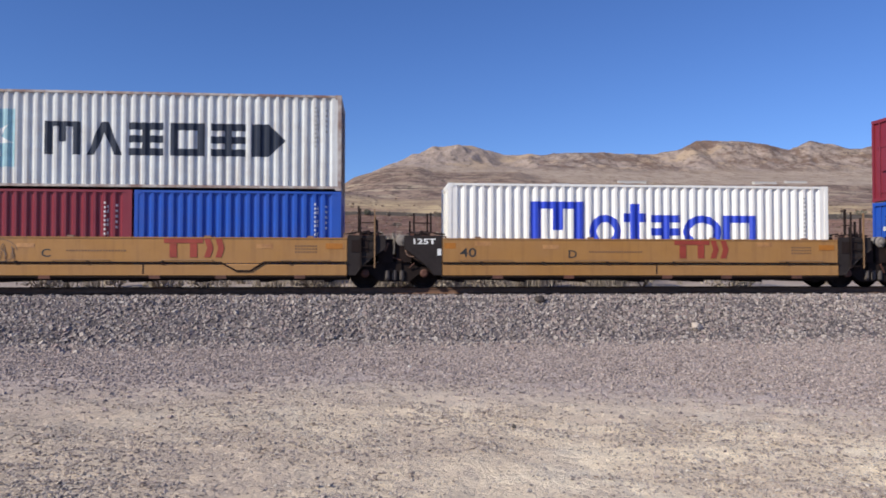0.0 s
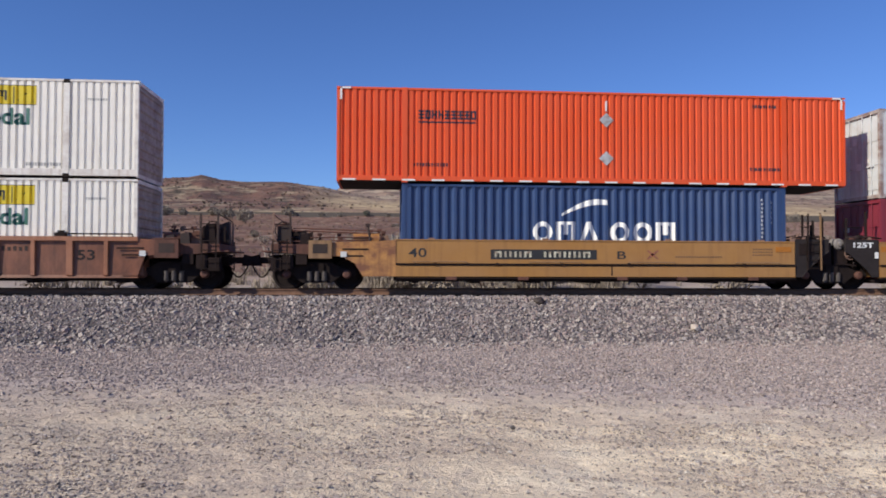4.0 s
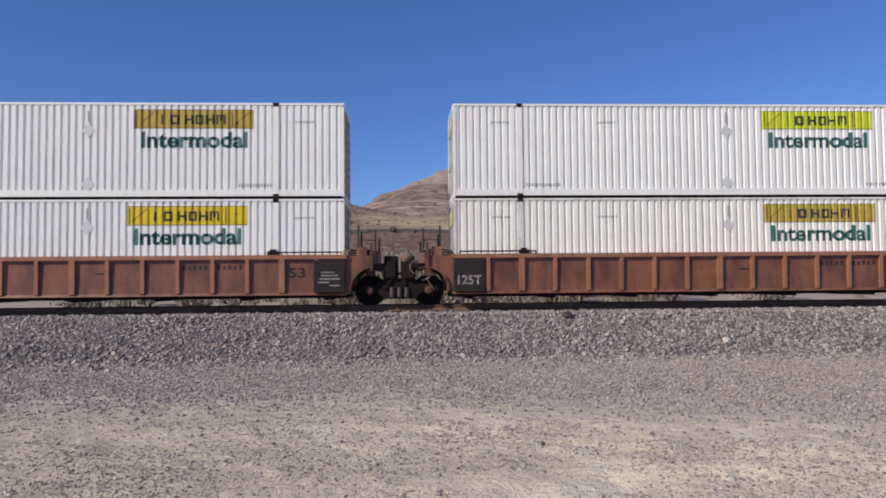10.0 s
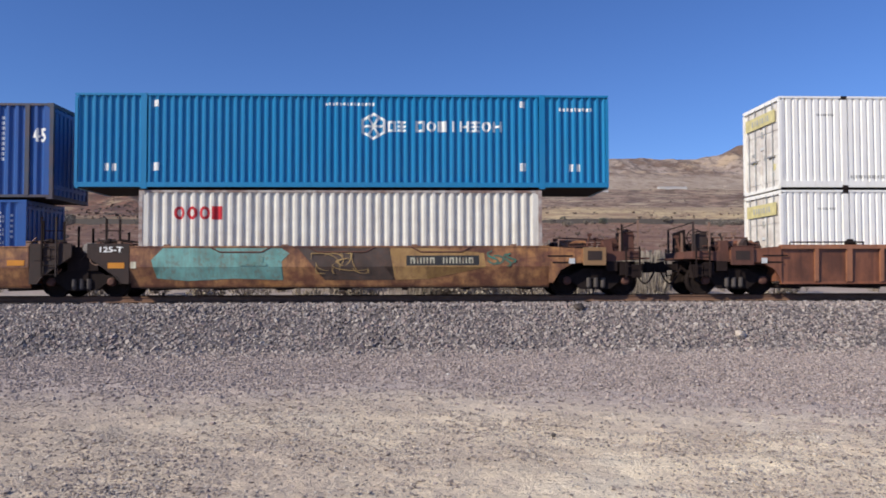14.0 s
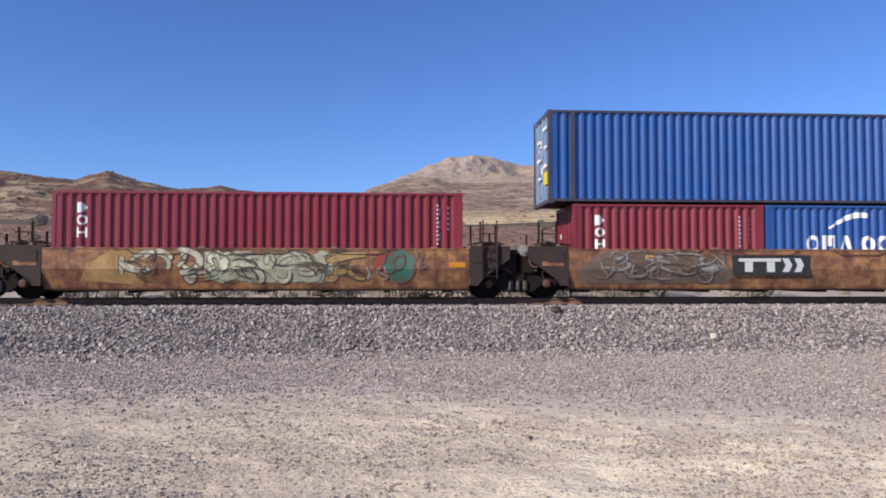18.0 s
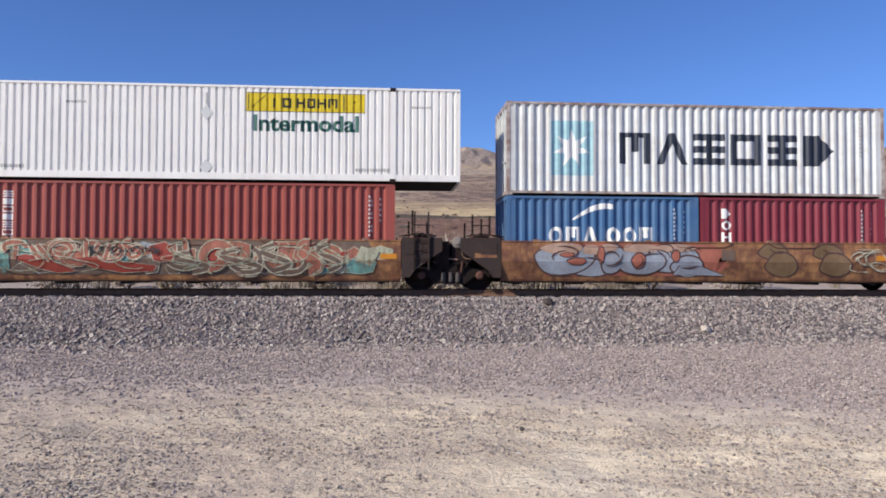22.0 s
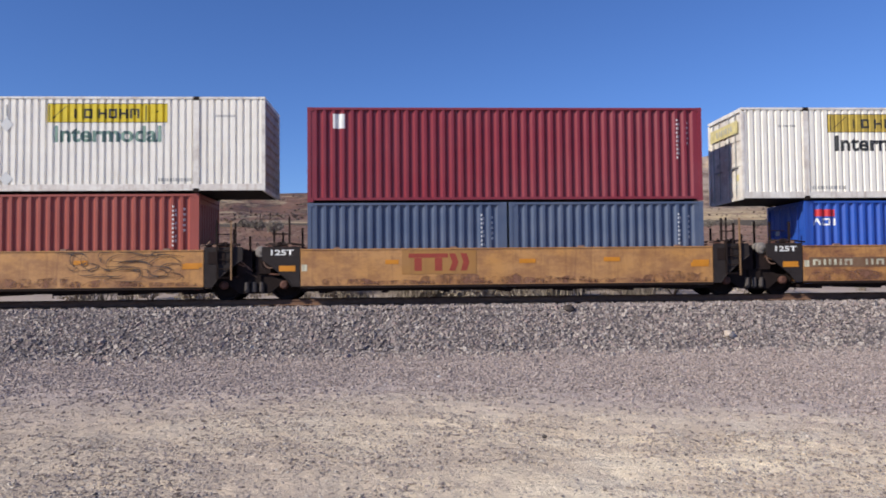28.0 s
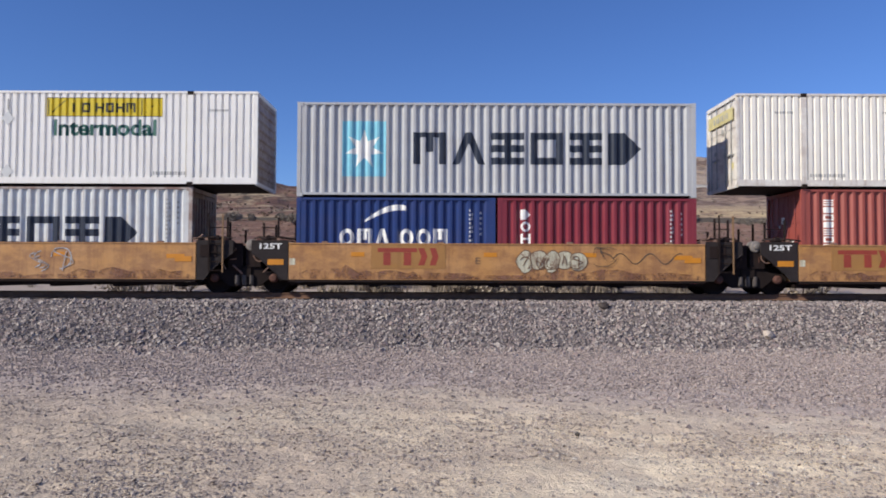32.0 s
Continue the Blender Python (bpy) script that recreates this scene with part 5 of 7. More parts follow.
def cyan_long():
    c, p = long_box("sky-blue 53-foot container with a white ring emblem", HI, CYAN, CYAN, period=0.235, rail=0.2, strips=True, front=SHADED_BLUE_END, folds=(0.37, 0.17), depth=0.06)
    side_name(c, p, [(1.3, 1.9, 1.75, 2.08, 2, "OH"), (2.15, 4.85, 1.75, 2.08, 8, "OCBIVHCV")], INK_WHITE)
    bm = bmesh.new()
    ring = []
    for i in range(6):
        a = math.pi / 6 + i * math.pi / 3
        ring.append((bm.verts.new((0.87 + 0.42 * math.cos(a), 0, 1.92 + 0.42 * math.sin(a))), bm.verts.new((0.87 + 0.33 * math.cos(a), 0, 1.92 + 0.33 * math.sin(a)))))
    for i in range(6):
        (a, b), (d, e) = ring[i], ring[(i + 1) % 6]
        bm.faces.new((a, d, e, b))
    for i in range(3):
        a = i * math.pi / 3
        dx, dz = math.cos(a), math.sin(a)
        q = [bm.verts.new((0.87 + dx * l - dz * w, 0, 1.92 + dz * l + dx * w)) for l, w in ((-0.3, -0.035), (0.3, -0.035), (0.3, 0.035), (-0.3, 0.035))]
        bm.faces.new(q)
    follow(bm, p, 0.006)
    me = bpy.data.meshes.new("emblem")
    bm.to_mesh(me)
    bm.free()
    part("emblem", me, INK_WHITE, c, "white six-sided emblem")
    s = Solid()
    tiny_print(s, p, -0.6, 2.55, 14, 0.11, 0.09)
    tiny_print(s, p, 6.55, 2.4, 9, 0.12, 0.1)
    for a in (-7.2, 6.85):
        tiny_print(s, p, a, 0.55, 2, 0.22, 0.22)
    for a in (-5.75, 5.35):
        tiny_print(s, p, a, 0.55, 1, 0.3, 0.25)
        tiny_print(s, p, a, 2.5, 1, 0.25, 0.2)
    tagged(part("marking", s, INK_WHITE, c, "small white print"), kind="stuff")
    return c


def blue_45():
    c, p = iso_box("blue 45-foot steel container with dark frame posts and white number", 13.716, HI, BLUE_DEEP, FRAME_DARK, doors=BLUE_CHALKY)
    for sx in (-1, 1):
        x0, x1 = sorted((sx * 6.02, sx * 6.15))
        part("lifting_post", Solid().box(x0, x1, -1.226, -1.15, 0.1, HI - 0.05), FRAME_DARK, c)
    for k in range(6):
        z = 2.35 - k * 0.3
        part("door_mark", Solid().box(-6.858 - 0.02, -6.858 + 0.012, -0.95 + 0.95 * (k % 2), -0.4 + 0.95 * (k % 2) - 0.1 * (k % 3), z, z + 0.09), INK_WHITE, c, "white door print")
    part("door_label", Solid().box(-6.858 - 0.022, -6.858 + 0.012, -1.05, -0.6, 0.6, 1.0), INK_YELLOW, c, "yellow label")
    part("number", lettering("45", 6.22, 1.72, 0.42, 0.42, p, 0.008, 0.03), INK_WHITE, c, "white number 45")
    s = Solid()
    for i in range(9):
        patch(s, p, 5.3, 5.38, 2.4 - i * 0.155, 2.5 - i * 0.155)
    part("marking", s, INK_WHITE, c)
    return c


def white_blue_name():
    c, p = iso_box("white container with big royal-blue name shapes", 12.192, HI, WHITE, WHITE)
    side_name(c, p, [(-3.52, -1.52, 0.9, 2.35, 1, "W"), (-1.69, -0.46, 0.9, 1.95, 1, "C"), (-0.59, 0.29, 0.9, 2.3, 1, "P"), (0.29, 1.43, 0.9, 1.95, 1, "H"), (1.32, 2.81, 0.9, 1.95, 1, "C"), (2.64, 3.95, 0.9, 1.95, 1, "O")], INK_BLUE, "royal-blue plain shapes in place of a name")
    box_marks(c, p, 12.192, HI, INK_GREY)
    return c


def white_red_name():
    c, p = iso_box("white corrugated container with red name shapes", 12.192, HI, WHITE_DIRTY, RUSTY_FRAME, front=GREY_END)
    side_name(c, p, [(-5.05, -3.55, 2.0, 2.4, 4, "CCCB")], INK_RED, "red plain shapes in place of a name")
    return c


def blue_flag():
    c, p = iso_box("bright blue container with a red and white name mark", 12.192, STD, BLUE)
    s = Solid()
    patch(s, p, -5.75, -5.1, 2.1, 2.32)
    part("emblem", s, INK_RED, c, "red mark")
    side_name(c, p, [(-5.8, -4.95, 1.82, 2.04, 3, "AOI")], INK_WHITE)
    t = Solid()
    shape(t, p, [(-0.48, 1.86), (-0.32, 2.06), (-0.48, 2.28), (-0.64, 2.06)], 0.005)
    part("sticker", t, INK_CYAN_OLD, c, "pale blue diamond sticker")
    box_marks(c, p, 12.192, STD, INK_WHITE)
    return c


def maroon_sticker():
    c, p = iso_box("maroon steel container with a small white sticker", 12.192, HI, MAROON)
    s = Solid()
    patch(s, p, -5.32, -4.95, 2.25, 2.7)
    part("sticker", s, INK_WHITE, c, "white square sticker")
    box_marks(c, p, 12.192, HI, INK_WHITE)
    return c


# ---- well cars ----
WHEEL_R = 0.46
CREASE = 0.90        # height at which the old cars' sides fold inwards
WHEELSETS = []


def bogie(parent, x):
    """A two-axle truck of cast steel under the car's end at x."""
    b = new("bogie")
    b.parent = parent
    b.location = (x, 0, 0)
    tagged(b, "grimy two-axle cast steel bogie")
    for sy in (-1, 1):
        y0, y1 = sorted((sy * 0.93, sy * 1.07))
        out = [(-1.2, 0.46), (-1.12, 0.62), (-0.7, 0.66), (-0.42, 0.83), (0.42, 0.83), (0.7, 0.66), (1.12, 0.62), (1.2, 0.46), (1.05, 0.36), (0.72, 0.42), (0.45, 0.2), (-0.45, 0.2), (-0.72, 0.42), (-1.05, 0.36)]
        part("side_frame", Solid().prism_y(out, y0, y1), STEEL_DARK, b)
        for k in (-0.22, 0, 0.22):
            part("spring", Solid().rod((k, sy * 1.0, 0.3), (k, sy * 1.09, 0.3), 0.075).rod((k, sy * 1.09, 0.27), (k, sy * 1.09, 0.55), 0.07), SPRING_DUST, b, "dusty grey coil spring")
        for k in (-0.9, 0.9):
            part("bearing_cap", Solid().lathe_y(k, WHEEL_R, [(0.13, sy * 1.05), (0.13, sy * 1.15), (0.08, sy * 1.19)], 14), RUST, b, "rusty bearing cap")
    part("bolster", Solid().prism_x([(-1.12, 0.5), (-0.6, 0.38), (0.6, 0.38), (1.12, 0.5), (1.12, 0.78), (-1.12, 0.78)], -0.2, 0.2), STEEL_DARK, b)
    for k in (-0.9, 0.9):
        s = Solid()
        for sy in (-1, 1):
            a = sy * 0.70
            s.lathe_y(0, 0, [(0.10, a - 0.08 * sy), (0.11, a - 0.03 * sy), (0.38, a - 0.02 * sy), (0.41, a - 0.05 * sy), (WHEEL_R + 0.028, a - 0.05 * sy), (WHEEL_R + 0.025, a - 0.025 * sy), (WHEEL_R, a - 0.015 * sy), (WHEEL_R - 0.004, a + 0.08 * sy), (0.40, a + 0.08 * sy), (0.37, a + 0.03 * sy), (0.14, a + 0.045 * sy), (0.12, a + 0.09 * sy)], 28)
            for q in range(3):
                t = q * 2.094
                s.box(math.cos(t) * 0.26 - 0.03, math.cos(t) * 0.26 + 0.03, min(a + 0.02 * sy, a + 0.05 * sy), max(a + 0.02 * sy, a + 0.05 * sy), math.sin(t) * 0.26 - 0.03, math.sin(t) * 0.26 + 0.03)
        s.rod((0, -1.1, 0), (0, 1.1, 0), 0.08, 12)
        w = part("wheelset", s, STEEL_DARK, b, "dark steel axle with two wheels")
        w.location = (k, 0, WHEEL_R)
        WHEELSETS.append((w, k))
    return b


def ladder(parent, x, y, z0, z1, w=0.42, material=GRIME):
    s = Solid()
    for a in (x - w / 2, x + w / 2):
        s.box(a - 0.02, a + 0.02, y - 0.02, y + 0.02, z0, z1)
    n = 4
    top = min(z1, 1.6)
    for i in range(n):
        z = z0 + 0.06 + (top - z0 - 0.12) * i / (n - 1)
        s.rod((x - w / 2, y - 0.01, z), (x + w / 2, y - 0.01, z), 0.014, 6)
    part("ladder", s, material, parent)


def stanchion(parent, x, y, z0, z1, material=GRIME):
    part("stanchion", Solid().box(x - 0.028, x + 0.028, y - 0.028, y + 0.028, z0, z1), material, parent)


def hose(parent, x, y, z, reach, drop, material=GRIME):
    s = Solid()
    pts = [(x + reach * i / 7, y, z - drop * math.sin(math.pi * i / 7)) for i in range(8)]
    for a, b in zip(pts, pts[1:]):
        s.rod(a, b, 0.025, 6)
    part("air_hose", s, material, parent)


def brake_wheel(parent, x, y, z, material):
    s = Solid()
    for i in range(16):
        a, b = i * math.pi / 8, (i + 1) * math.pi / 8
        s.rod((x + 0.26 * math.cos(a), y, z + 0.26 * math.sin(a)), (x + 0.26 * math.cos(b), y, z + 0.26 * math.sin(b)), 0.016, 6)
    for i in range(5):
        a = i * 2 * math.pi / 5
        s.rod((x, y, z), (x + 0.26 * math.cos(a), y, z + 0.26 * math.sin(a)), 0.013, 6)
    part("brake_wheel", s, material, parent)


def joint_end(car, sx, half, joint, plate_mat, body_mat, words, flat):
    """The inner end of a unit, carried on a bogie shared with its neighbour."""
    e = half + 0.02
    # gusset plate of the end, sloping up over the wheel
    out = [(sx * e, 0.40), (sx * e, 1.60), (sx * (joint - 0.28), 1.60), (sx * (joint - 0.28), 1.22), (sx * (joint - 0.52), 1.06), (sx * (e + 0.38), 0.62), (sx * (e + 0.22), 0.40)]
    for sy in (-1, 1):
        y0, y1 = sorted((sy * 1.40, sy * 1.33))
        part("end_plate", Solid().prism_y(out if sx * 1 < 0 else out[::-1], y0, y1), plate_mat, car)
    part("end_bulkhead", Solid().box(min(sx * half, sx * (half + 0.14)), max(sx * half, sx * (half + 0.14)), -1.32, 1.32, 0.42, 1.45), body_mat, car)
    part("end_deck", Solid().box(min(sx * (half + 0.1), sx * (joint - 0.12)), max(sx * (half + 0.1), sx * (joint - 0.12)), -1.05, 1.05, 1.05, 1.28), plate_mat, car)
    part("end_sill_beam", Solid().prism_y([(sx * half, 0.55), (sx * (half + 0.7), 0.8), (sx * (joint + 0.1), 0.85), (sx * (joint + 0.1), 1.05), (sx * half, 1.1)], -0.35, 0.35), GRIME, car)
    cover = [(e + 0.12, 1.1), (e + 0.12, 1.46), (e + 0.62, 1.46), (e + 0.62, 1.1)]
    if not words:
        part("cover_plate", Solid().box(min(sx * cover[0][0], sx * cover[2][0]), max(sx * cover[0][0], sx * cover[2][0]), -1.418, -1.40, 1.1, 1.46), RUST_DARK if plate_mat is not BLACK else GRIME, car)
    flange = out[3:]
    for (xa, za), (xb, zb) in zip(flange, flange[1:]):
        part("plate_flange", Solid().rod((xa, -1.40, za), (xb, -1.40, zb), 0.022, 5), plate_mat, car)
    for k, (x0, x1, z) in enumerate(((-0.1, 0.75, 1.635), (0.2, 1.05, 1.675), (0.45, 0.95, 1.72))):
        part("top_pipe", Solid().rod((sx * (e + x0), -1.36 + 0.03 * k, z), (sx * (e + (x0 + x1) / 2), -1.37 + 0.03 * k, z + 0.05 - 0.04 * k), 0.026, 6).rod((sx * (e + (x0 + x1) / 2), -1.37 + 0.03 * k, z + 0.05 - 0.04 * k), (sx * (e + x1), -1.33 + 0.03 * k, z - 0.02), 0.026, 6), (GRIME, RUST_DARK, GRIME)[k], car)
    for k, (dx, z) in enumerate(((0.3, 1.62), (0.62, 1.66), (0.9, 1.6))):
        part("pipe_clamp", Solid().box(sx * (e + dx) - 0.05, sx * (e + dx) + 0.05, -1.39, -1.30, z - 0.02, z + 0.06 + 0.03 * (k % 2)), (RUST_PALE, GRIME, RUST)[k], car)
    if sx < 0 and not words:
        part("placard", Solid().box(-e - 0.8, -e - 0.12, -1.412, -1.40, 1.0, 1.13), YELLOW_OLD, car, "faded orange placard")
    if words:
        part("load_mark", lettering(words, sx * e - 0.86 if sx < 0 else e + 0.1, 1.34, 0.68, 0.17, flat, 1.408, 0.03), INK_WHITE, car, "white stencilled capacity mark")
        if body_mat is YELLOW:
            part("placard", Solid().box(-half + 0.05, -half + 0.40, -1.411, -1.40, 1.21, 1.38), INK_AMBER, car, "faded orange placard")
            part("marking", Solid().box(-e - 0.14, -e - 0.02, -1.41, -1.40, 1.0, 1.2), INK_WHITE, car)
        else:
            part("placard", Solid().box(-e - 0.62, -e - 0.14, -1.409, -1.40, 0.86, 1.03), INK_ORANGE, car, "orange placard")
            part("marking", Solid().box(-half + 0.03, -half + 0.19, -1.412, -1.40, 0.86, 1.06), INK_CREAM, car)


def inner_gear(car, sx, half, joint, seed, material=GRIME):
    r = random.Random(seed)
    z0 = 1.28
    for dx, y, h in ((0.35, -1.25, 1.12), (0.85, -1.0, 1.0), (0.3, 1.2, 1.15), (0.9, 0.9, 0.85)):
        stanchion(car, sx * (half + dx), y, z0, z0 + h * r.uniform(0.85, 1.1), material)
    a, b = sorted((sx * (half + 0.35), sx * (half + 0.9)))
    for h in (0.72, 0.36):
        part("grab_rail", Solid().rod((a, -1.12, z0 + h), (b, -1.0, z0 + h), 0.016, 6), material, car)
    for k in range(3):
        z = z0 + 0.2 + 0.09 * k
        xa, xb = sx * (half - 0.25 + 0.1 * k), sx * (joint - 0.35 - 0.12 * k)
        part("pipe", Solid().rod((xa, -1.2 + 0.18 * k, z), ((xa + xb) / 2, -1.12 + 0.15 * k, z + 0.07), 0.028, 6).rod(((xa + xb) / 2, -1.12 + 0.15 * k, z + 0.07), (xb, -1.05 + 0.1 * k, z - 0.05), 0.028, 6), RUST if k == 1 else material, car)
    for i in range(4):
        x = sx * (half + r.uniform(0.15, joint - half - 0.35))
        y = r.uniform(-0.9, 0.6)
        w, d, h = r.uniform(0.12, 0.3), r.uniform(0.12, 0.3), r.uniform(0.1, 0.34)
        part("brake_box", Solid().box(x - w, x + w, y - d, y + d, z0, z0 + h), material, car)
    part("air_tank", Solid().rod((sx * (half + 0.2), -0.55, z0 + 0.17), (sx * (half + 0.95), -0.55, z0 + 0.17), 0.15, 14), material, car)
    if sx > 0:
        z = 1.19 if seed < 40 else 0.95
        part("placard", Solid().box(half - 0.62, half - 0.12, -1.417, -1.405, z, z + 0.16), (INK_AMBER if seed < 40 else INK_ORANGE) if material is GRIME else INK_OCHRE, car, "orange placard")
    if sx < 0:
        part("brake_cylinder", Solid().lathe_y(-joint + 0.22, 1.46, [(0.03, -1.26), (0.07, -1.25), (0.08, -1.2), (0.15, -1.19), (0.18, -1.15), (0.18, -0.85)], 16), DUSTY if material is GRIME else RUST_PALE, car, "dusty silver brake cylinder")
        bend = [(-joint + 0.52 + 0.2 * math.cos(a * 0.5), 1.16 + 0.2 * math.sin(a * 0.5)) for a in range(3, 11)]
        loop = Solid()
        for (xa, za), (xb, zb) in zip(bend, bend[1:]):
            loop.rod((xa, -1.3, za), (xb, -1.3, zb), 0.016, 6)
        part("bent_pipe", loop, RUST_PALE, car, "pale bent brake pipe")
    else:
        part("bracket", Solid().box(half - 0.1, half + 0.06, -1.38, -1.3, 1.5, 1.68).rod((half + 0.02, -1.34, 1.6), (half + 0.2, -1.34, 1.78), 0.03, 6), RUST_PALE, car)
    r2 = random.Random(seed + 9)
    for k in range(7):
        x0 = sx * (half + r2.uniform(0.25, joint - half - 0.15))
        z1 = r2.uniform(0.75, 1.5)
        part("brake_rigging", Solid().rod((x0, -1.18, z1), (x0 + r2.uniform(-0.35, 0.35), -1.12, z1 + r2.uniform(-0.35, 0.12)), r2.uniform(0.015, 0.035), 6), r2.choice((RUST, RUST_DARK, GRIME, RUST_PALE)), car)
    part("side_bearing", Solid().box(min(sx * (joint - 0.5), sx * (joint - 0.05)), max(sx * (joint - 0.5), sx * (joint - 0.05)), -1.15, 1.15, 0.8, 1.5), GRIME, car)
    hose(car, sx * (joint - 0.7), -0.95, 1.15, sx * 0.9, 0.28, material)


def coupler_end(car, sx, half, joint, body_mat, seed):
    """The outer end of a set, with its own bogie, deck, steps and coupler."""
    r = random.Random(seed)
    bx = joint - 2.1
    bogie(car, sx * bx)
    end = joint - 0.75
    part("end_bulkhead", Solid().box(min(sx * half, sx * (half + 0.14)), max(sx * half, sx * (half + 0.14)), -1.32, 1.32, 0.42, 1.45), body_mat, car)
    top = [(sx * half, 1.05), (sx * (half + 0.25), 1.36), (sx * end, 1.36), (sx * end, 1.12), (sx * half, 0.9)]
    part("end_deck", Solid().prism_y(top, -1.28, 1.28), RUST, car)
    out = [(sx * half, 0.40), (sx * half, 1.5), (sx * (half + 0.5), 1.46), (sx * (bx + 0.2), 1.40), (sx * (bx + 0.2), 1.1), (sx * (bx + 0.05), 1.02), (sx * (bx - 0.75), 1.0), (sx * (bx - 1.15), 0.78), (sx * (bx - 1.38), 0.40)]
    for sy in (-1, 1):
        y0, y1 = sorted((sy * 1.42, sy * 1.30))
        part("end_plate", Solid().prism_y(out, y0, y1), body_mat, car)
    part("draft_sill", Solid().box(min(sx * half, sx * (end + 0.1)), max(sx * half, sx * (end + 0.1)), -0.3, 0.3, 0.72, 1.06), GRIME, car)
    part("coupler", Solid().box(min(sx * end, sx * (joint - 0.18)), max(sx * end, sx * (joint - 0.18)), -0.1, 0.1, 0.78, 0.98).prism_y([(sx * (joint - 0.28), 0.7), (sx * (joint + 0.08), 0.72), (sx * (joint + 0.12), 0.98), (sx * (joint - 0.22), 1.06)], -0.2, 0.16), STEEL_DARK, car, "cast knuckle coupler")
    part("uncoupling_lever", Solid().rod((sx * (end + 0.05), -1.25, 1.0), (sx * (end + 0.05), 0, 1.0), 0.018, 6).rod((sx * (end + 0.05), -1.25, 1.0), (sx * (end + 0.05), -1.3, 0.72), 0.018, 6), GRIME, car)
    ladder(car, sx * (end - 0.28), -1.4, 0.55, 1.5)
    ladder(car, sx * (end - 0.28), 1.4, 0.55, 1.5)
    for dx, y, h in ((0.0, -1.2, 1.0), (-0.5, -1.2, 0.95), (0.0, 1.1, 0.85), (-0.9, 0.6, 0.55), (0.0, -0.2, 0.6)):
        stanchion(car, sx * (end + dx - 0.06), y, 1.34, 1.34 + h * r.uniform(0.9, 1.05), r.choice((GRIME, RUST_DARK, RUST_PALE)))
    part("grab_rail", Solid().rod((sx * (end - 0.06), -1.2, 1.95), (sx * (end - 0.56), -1.2, 1.95), 0.016, 6), GRIME, car)
    part("grab_rail", Solid().rod((sx * (end - 0.06), -1.2, 2.25), (sx * (end - 0.06), 1.1, 2.15), 0.016, 6), GRIME, car)
    brake_wheel(car, sx * (end - 0.3), -0.7, 1.8, GRIME)
    part("air_tank", Solid().rod((sx * (half + 0.5), -0.5, 1.55), (sx * (half + 1.3), -0.5, 1.55), 0.17, 14), body_mat, car)
    for i in range(11):
        x = sx * (half + r.uniform(0.3, end - half - 0.2))
        y = r.uniform(-1.15, 0.8)
        w, d, h = r.uniform(0.06, 0.24), r.uniform(0.08, 0.22), r.uniform(0.1, 0.42)
        part("brake_box", Solid().prism_y([(x - w, 1.355), (x + w, 1.355), (x + w * r.uniform(0.5, 1), 1.36 + h), (x - w * r.uniform(0.3, 1), 1.36 + h * r.uniform(0.6, 1))], y - d, y + d), r.choice((GRIME, RUST, RUST, RUST_DARK, RUST_PALE)), car)
    for i in range(4):
        x = sx * (half + r.uniform(0.3, 0.8))
        z = 1.5 + 0.11 * i
        part("brake_rod", Solid().rod((x, -1.1 + 0.4 * i, z), (sx * (end - r.uniform(0.1, 0.5)), -1.15 + 0.5 * i, z + r.uniform(-0.1, 0.12)), 0.022, 6), RUST, car)
    for dx, y, w, h in ((0.35, -0.95, 0.2, 0.62), (0.75, -0.4, 0.26, 0.45), (0.15, 0.3, 0.18, 0.75), (1.0, -1.1, 0.14, 0.34)):
        x = sx * (end - dx)
        part("gear_box", Solid().prism_y([(x - w, 1.35), (x + w, 1.35), (x + w * 0.8, 1.36 + h), (x - w * 0.9, 1.36 + h * 0.85)], y - 0.16, y + 0.16), r.choice((GRIME, RUST, RUST_DARK)), car)
    for dx, z0, z1 in ((0.5, 0.62, 1.02), (0.15, 0.55, 0.95), (0.9, 0.75, 1.05)):
        x = sx * (end - dx)
        part("step_box", Solid().box(x - 0.16, x + 0.16, -1.32, -1.0, z0, z1), GRIME, car)
    for i in range(12):
        x, y, z = sx * (half + r.uniform(0.4, end - half)), r.uniform(-1.25, 0.6), 1.36
        h, lean = r.uniform(0.15, 0.62), r.uniform(-0.2, 0.2)
        part("bracket", Solid().rod((x, y, z), (x + lean, y, z + h), r.uniform(0.018, 0.045), 6).box(x + lean - 0.07, x + lean + 0.07, y - 0.05, y + 0.05, z + h - 0.05, z + h + 0.03), r.choice((RUST, RUST, RUST_DARK, RUST_PALE)), car)
    x0, x1 = sorted((sx * (bx - 0.46), sx * (bx + 0.22)))
    part("end_box", Solid().box(x0, x1, -1.50, -1.42, 0.93, 1.47), LADDER_TAN if body_mat is not BROWN else RUST, car, "proud box at the end of the side")
    part("end_box_panel", Solid().box(x0 + 0.12, x1 - 0.12, -1.508, -1.50, 1.08, 1.36), RUST_DARK, car, "dark inset panel")
    for a, b, z in ((1.55, 0.78, 1.19), (1.4, 0.7, 0.99)):
        x0, x1 = sorted((sx * (bx - a), sx * (bx - b)))
        part("slot", Solid().box(x0, x1, -1.432, -1.42, z, z + 0.045), GRIME, car)
    part("notice", Solid().box(min(sx * (bx - 0.9), sx * (bx - 0.72)), max(sx * (bx - 0.9), sx * (bx - 0.72)), -1.452, -1.446, 0.98, 1.14), INK_PALE, car, "small white notice")
    part("cross_step", Solid().box(min(sx * end, sx * (end + 0.28)), max(sx * end, sx * (end + 0.28)), -1.3, 1.3, 1.12, 1.16), RUST, car)
